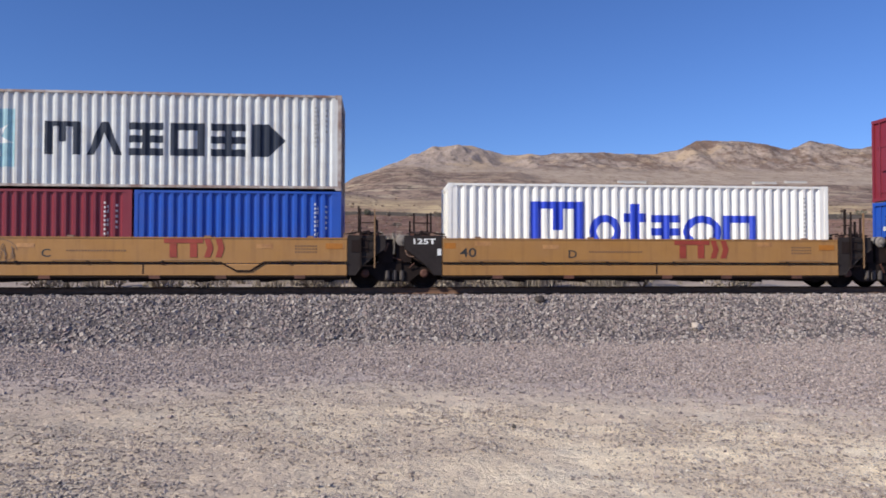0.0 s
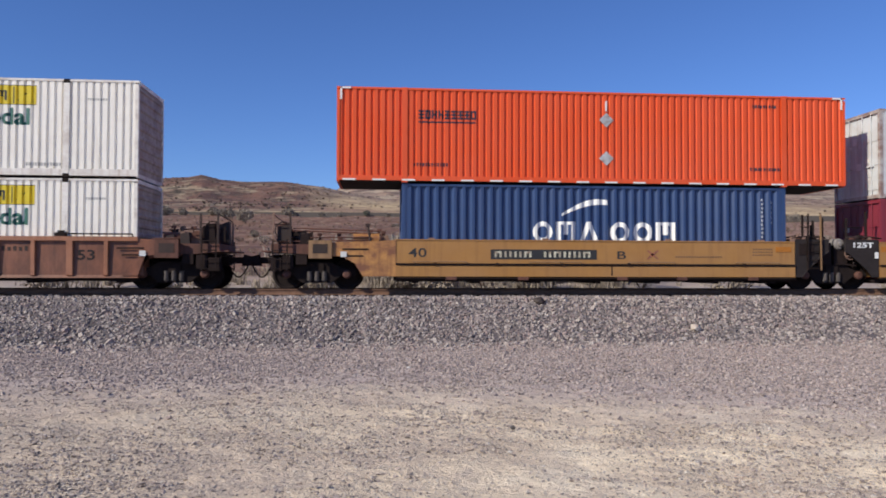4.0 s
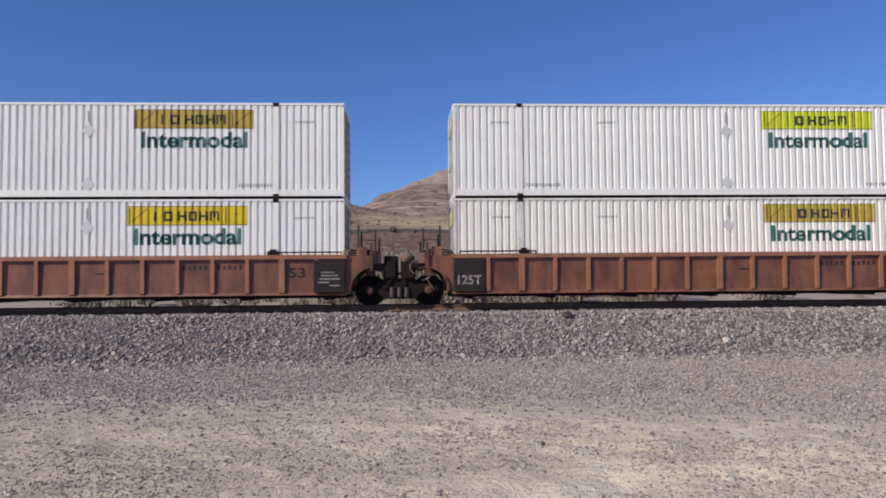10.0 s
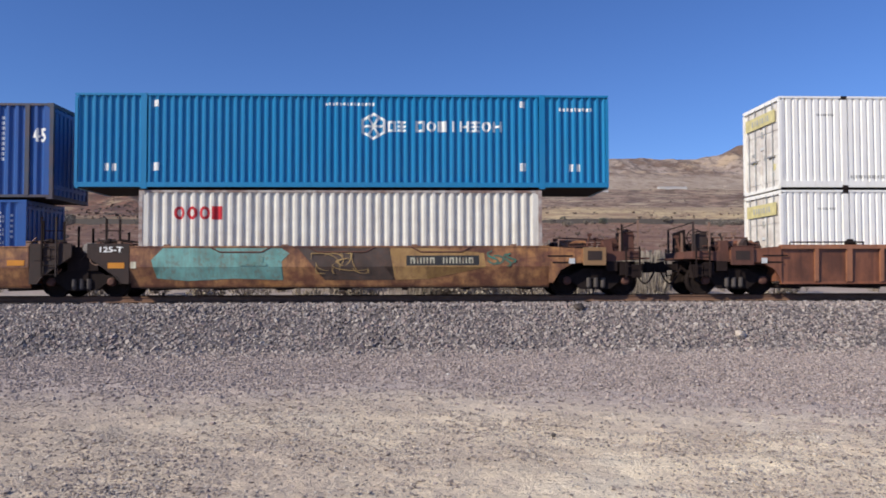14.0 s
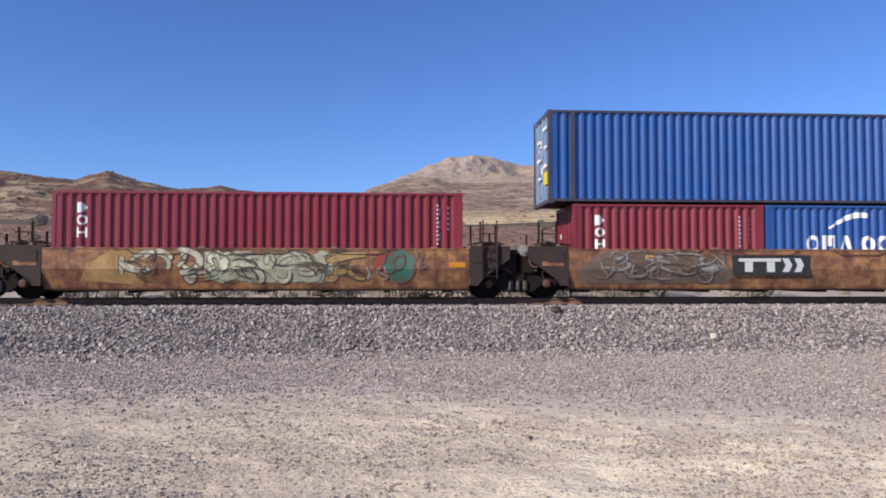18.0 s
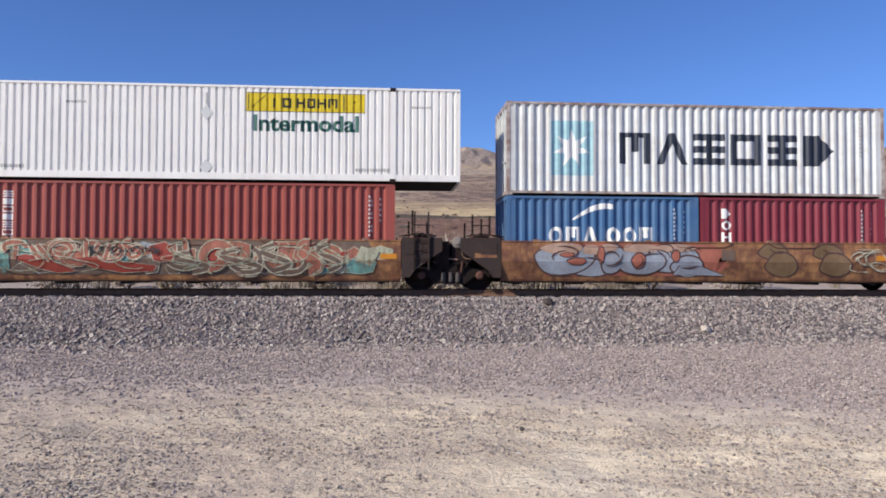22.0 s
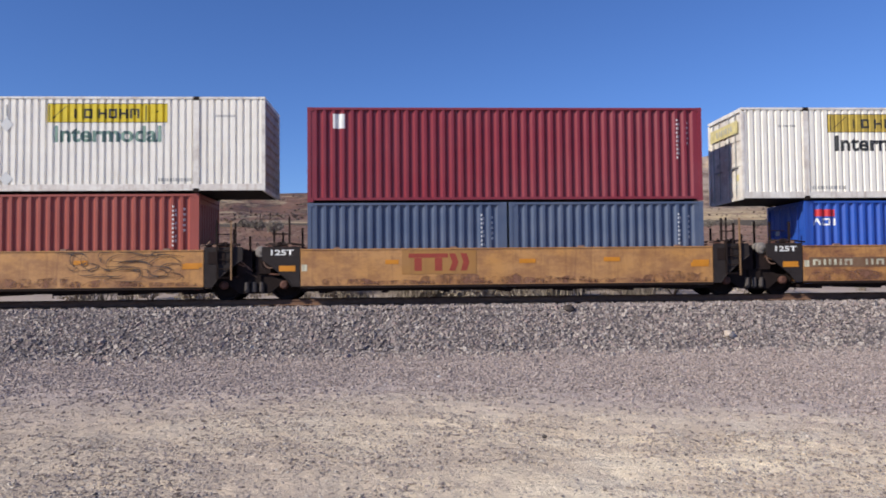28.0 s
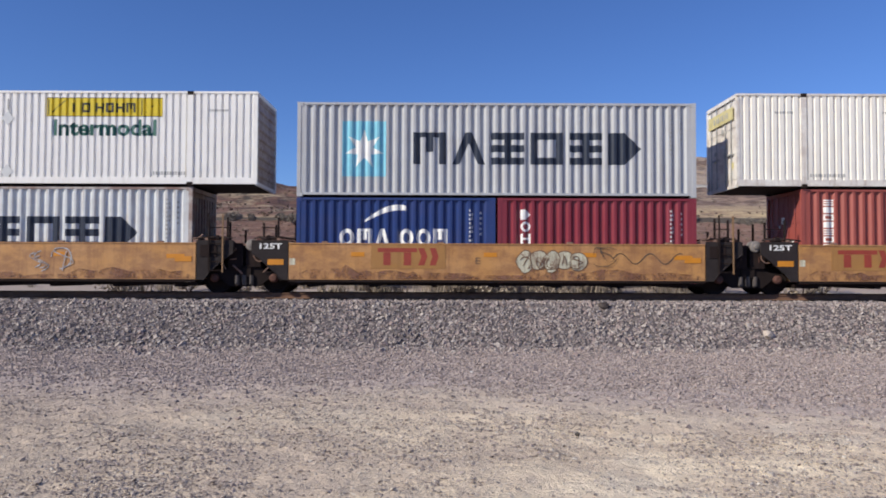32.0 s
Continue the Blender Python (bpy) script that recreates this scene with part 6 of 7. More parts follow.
    hose(car, sx * (end + 0.05), -0.35, 0.85, sx * 0.7, 0.5)


def floor_frame(car, half, material):
    part("floor_pan", Solid().box(-half, half, -1.18, 1.18, 0.245, 0.335), GRIME, car, "dark well floor")
    for i in range(7):
        x = -half + 0.6 + (2 * half - 1.2) * i / 6
        part("cross_beam", Solid().box(x - 0.09, x + 0.09, -1.2, 1.2, 0.19, 0.245), GRIME, car)


def smooth_well_car(style, paint_mat, label, left, right, joint_l, joint_r, words="125T", seed=1, dip=False):
    """A 40-foot well unit with plain plate sides."""
    half = 6.28
    car = thing("well_car", label, "rail car", "well cars of the train")
    for sy in (-1, 1):
        if style == "new":
            y0, y1 = sorted((sy * 1.405, sy * 1.30))
            part("side_plate", Solid().box(-half, half, y0, y1, 0.76, 1.50), paint_mat, car)
            part("bottom_chord", Solid().prism_x([(sy * 1.43, 0.40), (sy * 1.30, 0.36), (sy * 1.30, 0.735), (sy * 1.415, 0.735), (sy * 1.43, 0.70)][::sy], -half, half), paint_mat, car)
            part("bottom_lip", Solid().box(-half, half, min(sy * 1.45, sy * 1.30), max(sy * 1.45, sy * 1.30), 0.335, 0.37), GRIME, car)
        elif style == "mid":
            y0, y1 = sorted((sy * 1.405, sy * 1.30))
            part("side_plate", Solid().box(-half, half, y0, y1, 0.42, 1.50), paint_mat, car)
            part("bottom_lip", Solid().box(-half, half, min(sy * 1.42, sy * 1.28), max(sy * 1.42, sy * 1.28), 0.345, 0.418), GRIME, car)
        else:
            prof = [(sy * 1.405, 1.5), (sy * 1.405, CREASE), (sy * (1.405 - 0.28 * (CREASE - 0.34)), 0.34), (sy * 1.22, 0.285), (sy * 1.16, 0.32), (sy * 1.19, 0.4), (sy * 1.31, CREASE), (sy * 1.31, 1.5)]
            part("side_plate", Solid().prism_x(prof[::-sy], -half, half), paint_mat, car)
            part("bottom_lip", Solid().box(-half, half, min(sy * 1.24, sy * 1.15), max(sy * 1.24, sy * 1.15), 0.255, 0.29), GRIME, car)
        y0, y1 = sorted((sy * 1.425, sy * 1.27))
        part("top_chord", Solid().box(-half, half, y0, y1, 1.49, 1.525), paint_mat, car)
    floor_frame(car, half, paint_mat)
    if style == "new":
        run = [(-half, 0.775), (2.6, 0.775), (3.05, 0.53), (3.45, 0.53), (3.85, 0.79), (half, 0.79)] if dip else [(-half, 0.775), (half, 0.775)]
        pipe = Solid()
        for (xa, za), (xb, zb) in zip(run, run[1:]):
            pipe.rod((xa, -1.45, za), (xb, -1.45, zb), 0.026, 6)
        part("train_pipe", pipe, GRIME, car)
        for x in (-5.1, -3.2, -1.2, 0.9, 4.6):
            part("pipe_clip", Solid().box(x - 0.04, x + 0.04, -1.475, -1.40, 0.74, 0.82), GRIME, car)
        for a, b in ((-5.75, -4.15), (-2.2, -0.6), (0.9, 2.35), (4.35, 5.75)):
            rail = Solid().rod((a, -1.46, 0.845), (b, -1.46, 0.845), 0.018, 6).rod((a, -1.46, 0.845), (a, -1.4, 0.845), 0.018, 6).rod((b, -1.46, 0.845), (b, -1.4, 0.845), 0.018, 6)
            part("handhold", rail, LADDER_TAN, car)
        part("web_seam", Solid().box(0.35, 0.39, -1.436, -1.42, 0.44, 0.72), GRIME, car)
        for x in (-4.6, -2.4, 0.7, 2.6, 4.9):
            part("pad", Solid().box(x - 0.16, x + 0.16, -1.46, -1.38, 0.30, 0.40), RUST, car)
    for x in (-5.2, -1.7, 2.2, 5.2):
        part("lift_pad", Solid().box(x - 0.09, x + 0.09, -1.41, -1.30, 1.525, 1.575), RUST_PALE, car)
    if style == "old":
        for a, b in ((-3.9, -2.1), (-1.0, 1.0), (2.1, 3.9)):
            s = Solid()
            for p, q in (((a, 1.49), (a + 0.28, 1.34)), ((a + 0.28, 1.34), (b - 0.28, 1.34)), ((b - 0.28, 1.34), (b, 1.49))):
                s.rod((p[0], -1.412, p[1]), (q[0], -1.412, q[1]), 0.022, 6)
            part("stiffener", s, RUST, car)
    plate_mat = BLACK if style != "old" else RUST_DARK
    for sx, kind, joint in ((-1, left, joint_l), (1, right, joint_r)):
        if kind == "shared":
            joint_end(car, sx, half, joint, plate_mat, paint_mat, words if sx < 0 else "", FLAT)
            inner_gear(car, sx, half, joint, seed * 7 + sx)
            if sx > 0:
                ladder(car, half + 0.62, -1.45, 0.62, 1.56, 0.42, GRIME)
                part("ladder_post", Solid().box(half + 0.81, half + 0.85, -1.49, -1.44, 0.62, 2.38), LADDER_TAN if style != "old" else RUST_DARK, car)
                part("ladder_post", Solid().box(half + 0.39, half + 0.43, -1.49, -1.44, 0.9, 2.4), GRIME, car)
            else:
                bogie(car, -joint)
        else:
            coupler_end(car, sx, half, joint, YELLOW_RUSTY if style == "new" else paint_mat, seed * 3 + sx)
    return car


def ribbed_well_car(label, left, right, joint_l, joint_r, words, seed):
    """A 53-foot well unit with upright ribs on its sides."""
    half = 8.15
    car = thing("well_car", label, "rail car", "well cars of the train")
    for sy in (-1, 1):
        y0, y1 = sorted((sy * 1.368, sy * 1.29))
        part("side_plate", Solid().box(-half, half, y0, y1, 0.36, 1.46), BROWN, car)
        y0, y1 = sorted((sy * 1.46, sy * 1.27))
        part("top_chord", Solid().box(-half, half, y0, y1, 1.42, 1.545), BROWN_SUNLIT, car)
        part("bottom_chord", Solid().prism_x([(sy * 1.42, 0.34), (sy * 1.27, 0.34), (sy * 1.27, 0.44), (sy * 1.36, 0.44)][::sy], -half, half), BROWN, car)
    n = 15
    for i in range(n):
        x = -7.05 + 14.3 * i / (n - 1)
        w = 0.055 if i not in (1, 7, 13) else 0.085
        part("rib", Solid().prism_x([(-1.36, 0.38), (-1.43, 0.42), (-1.457, 1.42), (-1.36, 1.42)], x - w, x + w), BROWN_SUNLIT, car)
        part("rib", Solid().prism_x([(1.38, 0.38), (1.38, 1.42), (1.457, 1.42), (1.43, 0.42)], x - w, x + w), BROWN_SUNLIT, car)
    for i in (10, 11):
        x = -7.05 + 14.3 * (i + 0.5) / (n - 1)
        s = Solid()
        for k in range(5):
            s.box(x - 0.38 + 0.16 * k, x - 0.29 + 0.16 * k, -1.374, -1.368, 1.12, 1.26 - 0.03 * (k % 2))
        tagged(part("marking", s, RUST_DARK, car), kind="stuff")
    part("marking", Solid().box(0.75, 1.2, -1.374, -1.368, 1.0, 1.05), RUST_DARK, car)
    part("handhold", Solid().rod((-7.9, -1.48, 1.62), (-5.6, -1.48, 1.62), 0.022, 6).rod((-7.9, -1.48, 1.62), (-7.9, -1.42, 1.5), 0.022, 6).rod((-5.6, -1.48, 1.62), (-5.6, -1.42, 1.5), 0.022, 6), GRIME, car)
    part("handhold", Solid().rod((6.1, -1.48, 1.62), (8.0, -1.48, 1.62), 0.022, 6).rod((6.1, -1.48, 1.62), (6.1, -1.42, 1.5), 0.022, 6).rod((8.0, -1.48, 1.62), (8.0, -1.42, 1.5), 0.022, 6), GRIME, car)
    for x in (-5.95, 5.95):
        part("lock", Solid().box(x - 0.16, x + 0.16, -1.42, -1.3, 1.545, 1.66).box(x - 0.08, x + 0.08, -1.40, -1.3, 1.66, 1.72), STEEL_DARK, car)
    part("load_mark", lettering("53", 6.42, 0.86, 0.5, 0.3, FLAT, 1.376, 0.02), BLACK, car, "dark number 53")
    for sx, w in ((-1, words), (1, "")):
        s = Solid()
        x0, x1 = sorted((sx * 7.18, sx * 8.1))
        s.box(x0, x1, -1.47, -1.36, 0.42, 1.38)
        if (sx < 0 and left == "shared") or (sx > 0 and right == "shared"):
            part("mark_board", s, BLACK, car, "black stencil board")
            if sx > 0:
                q = Solid()
                for i, (a, l) in enumerate(((0.1, 0.4), (0.1, 0.5), (0.05, 0.6), (0.0, 0.35), (0.35, 0.3))):
                    q.box(7.3 + a, 7.3 + a + l, -1.478, -1.47, 1.0 - i * 0.1, 1.04 - i * 0.1)
                tagged(part("marking", q, INK_ASH, car), kind="stuff")
        if w and left == "shared":
            part("load_mark", lettering(w, -7.98, 0.62, 0.72, 0.28, FLAT, 1.476, 0.02), INK_ASH, car, "white stencilled capacity mark")
    floor_frame(car, half, BROWN)
    for sx, kind, joint in ((-1, left, joint_l), (1, right, joint_r)):
        if kind == "shared":
            arch = [(half + 0.80 - 0.68 * math.cos(a * 0.1745), 0.46 + 0.68 * math.sin(a * 0.1745)) for a in range(0, 10)]
            out = [(sx * half, 0.40), (sx * half, 1.5), (sx * (half + 0.85), 1.52)] + [(sx * xa, za) for xa, za in arch[::-1]]
            for sy in (-1, 1):
                y0, y1 = sorted((sy * 1.36, sy * 1.28))
                part("end_plate", Solid().prism_y(out, y0, y1), BROWN, car)
            for (xa, za), (xb, zb) in zip(arch, arch[1:]):
                part("fender", Solid().prism_y([(sx * xa, za), (sx * xb, zb), (sx * (xb - 0.02), zb + 0.035), (sx * (xa - 0.035), za + 0.012)], -1.45, -1.30), BROWN, car)
            part("post", Solid().box(sx * (half + 0.74) - 0.04, sx * (half + 0.74) + 0.04, -1.43, -1.36, 1.05, 1.9), RUST, car)
            part("end_deck", Solid().box(min(sx * half, sx * (joint - 0.15)), max(sx * half, sx * (joint - 0.15)), -1.2, 1.2, 1.1, 1.3), RUST_DARK, car)
            for k, (dx, z0, z1, m) in enumerate(((0.3, 1.3, 1.78, YELLOW_OLD), (0.82, 1.28, 1.6, RUST_PALE), (1.15, 0.85, 1.35, GRIME), (0.55, 0.9, 1.2, RUST))):
                x0, x1 = sorted((sx * (half + dx), sx * (half + dx + 0.3)))
                part("gear_box", Solid().box(x0, x1, -1.33 + 0.05 * k, -1.0, z0, z1), m, car)
            part("end_bulkhead", Solid().box(min(sx * half, sx * (half + 0.14)), max(sx * half, sx * (half + 0.14)), -1.28, 1.28, 0.42, 1.45), BROWN, car)
            inner_gear(car, sx, half, joint, seed * 5 + sx, RUST_DARK)
            if sx < 0:
                bogie(car, -joint)
        else:
            coupler_end(car, sx, half, joint, BROWN, seed * 3 + sx)
    return car


def name_tri(car, x, z, w, h, material, board=None):
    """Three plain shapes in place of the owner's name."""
    if board:
        part("name_board", Solid().box(x - 0.2, x + w + 0.2, -1.414, -1.405, z - 0.1, z + h + 0.1), board, car)
    y = -1.418
    k = w / 3
    tag = "brick-red plain shape" if material is INK_DULLRED else "pale plain shape"
    part("name_shape", Solid().box(x, x + 1.92 * k, y, y + 0.004, z + h * 0.76, z + h), material, car, tag)
    for i in range(2):
        a = x + i * k
        part("name_shape", Solid().box(a + 0.28 * k, a + 0.64 * k, y, y + 0.004, z, z + h * 0.74), material, car, tag)
    a, m = x + 1.98 * k, z + h / 2
    for dx, e in ((0.0, 0.46), (0.56, 0.44)):
        part("name_shape", Solid().add([(a + dx * k, y, z), (a + (dx + 0.3) * k, y, z), (a + (dx + e) * k, y, m), (a + (dx + 0.3) * k, y, z + h), (a + dx * k, y, z + h), (a + (dx + e - 0.3) * k, y, m)], [(0, 1, 2, 5), (5, 2, 3, 4)]), material, car, tag)


def number_board(car, x, w, z=0.9, board=INK_BLACK, n=10):
    part("number_board", Solid().box(x, x + w, -1.412, -1.405, z, z + 0.3), board, car, "dark board with unreadable white bars")
    s = Solid()
    for i in range(n):
        if i == 4:
            continue
        a = x + 0.12 + (w - 0.24) * i / n
        k = (w - 0.24) / n
        s.box(a, a + k * 0.22, -1.417, -1.411, z + 0.06, z + 0.24)
        s.box(a + k * 0.5, a + k * 0.72, -1.417, -1.411, z + 0.06, z + 0.24)
        if i % 3 == 0:
            s.box(a + k * 0.22, a + k * 0.5, -1.417, -1.411, z + 0.19, z + 0.24)
    tagged(part("number_bar", s, INK_CREAM, car), kind="stuff")


def letter(car, text, x, z, w, h, material=INK_BLACK):
    part("letter", lettering(text, x, z, w, h, FLAT, 1.410, 0.01), material, car, "dark stencilled unit mark")


def spots(car, places, material=INK_ORANGE, h=0.13):
    for x, z, w in places:
        part("placard", Solid().box(x, x + w, -1.413, -1.405, z, z + h), material, car)


def print_lines(car, x, z, rows, n, material=INK_BROWN):
    s = Solid()
    for r_ in range(rows):
        for i in range(n):
            s.box(x + i * 0.085, x + i * 0.085 + 0.055, -1.411, -1.405, z - r_ * 0.09, z - r_ * 0.09 + 0.045)
    tagged(part("marking", s, material, car), kind="stuff")


def lay(bm, name, material, car, label="", folded=True):
    """Turns a flat drawing (x, lift as -y, z) into paint that follows the side of the car."""
    if folded:
        bmesh.ops.bisect_plane(bm, geom=bm.verts[:] + bm.edges[:] + bm.faces[:], plane_co=(0, 0, CREASE), plane_no=(0, 0, 1))
    for v in bm.verts:
        v.co.y += -1.408 + (0.28 * max(0.0, CREASE - v.co.z) if folded else 0)
    me = bpy.data.meshes.new(name)
    bm.to_mesh(me)
    bm.free()
    for p in me.polygons:
        if p.normal.y > 0:
            p.flip()
    return part(name, me, material, car, label)


def blob(car, outline, material, lift, label="", name="graffiti", folded=True):
    bm = bmesh.new()
    f = bm.faces.new([bm.verts.new((x, -lift, z)) for x, z in outline])
    bmesh.ops.triangulate(bm, faces=[f])
    return lay(bm, name, material, car, label, folded)


def grown(outline, d):
    cx = sum(p[0] for p in outline) / len(outline)
    cz = sum(p[1] for p in outline) / len(outline)
    return [(cx + (x - cx) * (1 + d / max(0.15, math.hypot(x - cx, z - cz))), min(1.48, max(0.44, cz + (z - cz) * (1 + d / max(0.15, math.hypot(x - cx, z - cz)))))) for x, z in outline]


def bubble(car, outline, fill, line, lift, edge=0.05, folded=True):
    blob(car, grown(outline, edge), line, lift, "sprayed outline", folded=folded)
    blob(car, outline, fill, lift + 0.002, "sprayed fill", folded=folded)


def shards(car, x0, x1, z0, z1, seed, count, fills, line, edge=0.035):
    """Angular overlapping shapes of a big sprayed piece."""
    r = random.Random(seed)
    for i in range(count):
        cx, cz = x0 + (x1 - x0) * (i + r.uniform(0.1, 0.9)) / count, r.uniform(z0 + 0.15, z1 - 0.15)
        n, a0 = r.choice((4, 5, 6)), r.uniform(0, 6.28)
        rx, rz = (x1 - x0) / count * r.uniform(0.7, 1.7), (z1 - z0) * r.uniform(0.22, 0.5)
        pts = [(cx + rx * math.cos(a0 + 6.2832 * k / n) * r.uniform(0.6, 1.1), min(z1, max(z0, cz + rz * math.sin(a0 + 6.2832 * k / n) * r.uniform(0.7, 1.2)))) for k in range(n)]
        bubble(car, pts, r.choice(fills), line, 0.004 + 0.0045 * (i % 6), edge)


def ribbon(points, width, lift, taper=0.35):
    """A sprayed stroke along points of (x, z)."""
    bm = bmesh.new()
    n = len(points)
    rows = []
    for i, (x, z) in enumerate(points):
        a, b = points[max(0, i - 1)], points[min(n - 1, i + 1)]
        dx, dz = b[0] - a[0], b[1] - a[1]
        l = math.hypot(dx, dz) or 1
        w = width * (1 - taper * abs(2 * i / (n - 1) - 1)) / 2
        rows.append((bm.verts.new((x - dz / l * w, -lift, z + dx / l * w)), bm.verts.new((x + dz / l * w, -lift, z - dx / l * w))))
    for (a, b), (c, d) in zip(rows, rows[1:]):
        bm.faces.new((a, b, d, c))
    return bm


def scrawl(car, x0, x1, z0, z1, seed, fill, line, letters, lift=0.006, fat=0.16, folded=True):
    """Sprayed loops and hooks that spell nothing, each stroke with an outline where it is fat."""
    r = random.Random(seed)
    w = (x1 - x0) / letters
    for i in range(letters):
        for k in range(r.choice((2, 2, 3))):
            cx, cz = x0 + (i + 0.5) * w + r.uniform(-0.2, 0.2) * w, r.uniform(z0 + 0.3 * (z1 - z0), z1 - 0.3 * (z1 - z0))
            kind = r.choice("chs")
            rx, rz = w * r.uniform(0.3, 0.55), (z1 - z0) * r.uniform(0.25, 0.48)
            if kind == "c":
                a, e = r.uniform(0, 6.28), r.uniform(2.6, 5.2)
                pts = [(cx + rx * math.cos(a + e * q / 11), cz + rz * math.sin(a + e * q / 11)) for q in range(12)]
            elif kind == "s":
                pts = [(cx + rx * math.sin(q / 11 * 6.2) * 0.8, cz - rz + 2 * rz * q / 11) for q in range(12)]
            else:
                sl = r.uniform(-0.5, 0.5) * rx
                pts = [(cx + sl * (q / 5 - 1), cz - rz + 2 * rz * q / 11) for q in range(12)]
            pts = [(min(x1, max(x0, x)), min(z1, max(z0, z))) for x, z in pts]
            l = lift + 0.003 * ((i * 3 + k) % 5)
            if fat > 0.07:
                lay(ribbon(pts, fat + 0.07, l, 0.1), "graffiti", line, car, "sprayed outline", folded)
            lay(ribbon(pts, fat, l + 0.0015, 0.2), "graffiti", fill, car, "sprayed stroke", folded)


def piece(car, x0, x1, z0, z1, seed, ground, fills, line, count, lines, width=0.032, folded=True):
    """A sprayed piece: an uneven ground, fat curling strokes and many thin sweeping outlines."""
    r = random.Random(seed)
    n = 28
    top = [(x0 + (x1 - x0) * i / n, z1 - 0.16 * (z1 - z0) * r.random()) for i in range(n + 1)]
    low = [(x1 - (x1 - x0) * i / n, z0 + 0.16 * (z1 - z0) * r.random()) for i in range(n + 1)]
    if ground:
        blob(car, top + low, ground, 0.004, "sprayed ground", folded=folded)

    def sweep(cx, cz, rx, rz, a, e, bend):
        return [(min(x1, max(x0, cx + rx * math.cos(a + e * q / 13) + bend * (q / 13 - 0.5))), min(z1, max(z0, cz + rz * math.sin(a + e * q / 13)))) for q in range(14)]
    for i in range(count):
        cx, cz = x0 + (x1 - x0) * (i + r.uniform(0.2, 0.8)) / count, r.uniform(z0 + 0.3 * (z1 - z0), z1 - 0.3 * (z1 - z0))
        pts = sweep(cx, cz, r.uniform(0.25, 0.6), r.uniform(0.18, 0.36), r.uniform(0, 6.28), r.uniform(1.8, 4.0), r.uniform(-0.7, 0.7))
        wide = r.uniform(0.12, 0.24)
        lift = 0.007 + 0.003 * (i % 6)
        lay(ribbon(pts, wide + 0.055, lift, 0.3), "graffiti", line, car, "sprayed outline", folded)
        lay(ribbon(pts, wide, lift + 0.0015, 0.4), "graffiti", r.choice(fills), car, "sprayed stroke", folded)
    for i in range(lines):
        cx, cz = r.uniform(x0 + 0.2, x1 - 0.2), r.uniform(z0 + 0.15 * (z1 - z0), z1 - 0.15 * (z1 - z0))
        pts = sweep(cx, cz, r.uniform(0.15, 0.55), r.uniform(0.08, 0.34), r.uniform(0, 6.28), r.uniform(1.2, 3.4), r.uniform(-0.5, 0.5))
        lay(ribbon(pts, width * r.uniform(0.7, 1.6), 0.027 + 0.002 * (i % 7), 0.8), "graffiti", line, car, "sprayed line", folded)


def rust_run(car, x0, x1, z0, z1, seed, material=None, folded=False):
    """A ragged stain of rust that eats its way up a side plate."""
    r = random.Random(seed)
    n = max(8, int((x1 - x0) / 0.16))
    top = []
    for i in range(n + 1):
        f = i / n
        k = math.sin(math.pi * f) ** 0.4
        top.append((x0 + (x1 - x0) * f, z0 + 0.02 + (z1 - z0) * k * (0.55 + 0.3 * noise.noise(Vector((i * 0.45, seed, 0))) + r.uniform(-0.12, 0.18))))
    blob(car, [(x0, z0), (x1, z0)] + [(x, min(z, 1.47)) for x, z in reversed(top[1:-1])], material or RUST_STAIN, 0.0025 + 0.0006 * (seed % 4), "ragged rust stain", "rust_stain", folded)


def outline_oval(cx, cz, rx, rz, n=20, wob=0.0, seed=0):
    r = random.Random(seed)
    ph = r.uniform(0, 6)
    return [(cx + rx * math.cos(6.2832 * i / n) * (1 + wob * math.sin(3 * 6.2832 * i / n + ph)), cz + rz * math.sin(6.2832 * i / n) * (1 + wob * math.sin(2 * 6.2832 * i / n + ph))) for i in range(n)]


# ---- the train: units from first to last; u is each unit's centre when the clip starts ----
MOVERS = []


def place(ob, u, z=0.0):
    ob.matrix_basis = pose(u, YT, z)
    MOVERS.append((ob, u, z))
    return ob


FLOOR = 0.335
GAP = 0.028         # left between stacked boxes by their locks
U = dict(a=23.55, b=8.17, c=-7.27, d=-22.66, e=-44.62, f=-64.49, g=-83.96, h=-105.53, i=-121.05, j=-136.66, k=-152.28, l=-167.9, m=-187.6, n=-203.01, o=-218.44, p=-233.83, q=-249.2)
L20 = 6.058


def pair20(first, second, u):
    place(first, u - 3.065, FLOOR)
    place(second, u + 3.065, FLOOR)


# newer yellow set
car = smooth_well_car("new", YELLOW, "clean yellow 40-foot well car on the rails", "shared", "shared", 7.70, 7.70, seed=1)
place(car, U["a"])
place(plain_blue(12.192, STD, BLUE, "bright blue container low in a well car"), U["a"], FLOOR)
place(red_tall(12.192, HI), U["a"], FLOOR + STD + GAP)

car = smooth_well_car("new", YELLOW, "clean yellow 40-foot well car carrying one white container", "shared", "shared", 7.72, 7.69, seed=2)
letter(car, "40", -5.75, 0.95, 0.5, 0.28)
letter(car, "D", -2.4, 0.93, 0.26, 0.24)
name_tri(car, 0.95, 0.93, 1.75, 0.55, INK_DULLRED)
print_lines(car, -1.75, 1.1, 1, 20)
print_lines(car, 4.75, 1.25, 3, 8)
spots(car, ((-5.3, 1.3, 0.5), (-3.2, 1.2, 0.5), (3.6, 1.3, 0.5)), YELLOW_MID)
place(car, U["b"])
place(white_blue_name(), U["b"], FLOOR)

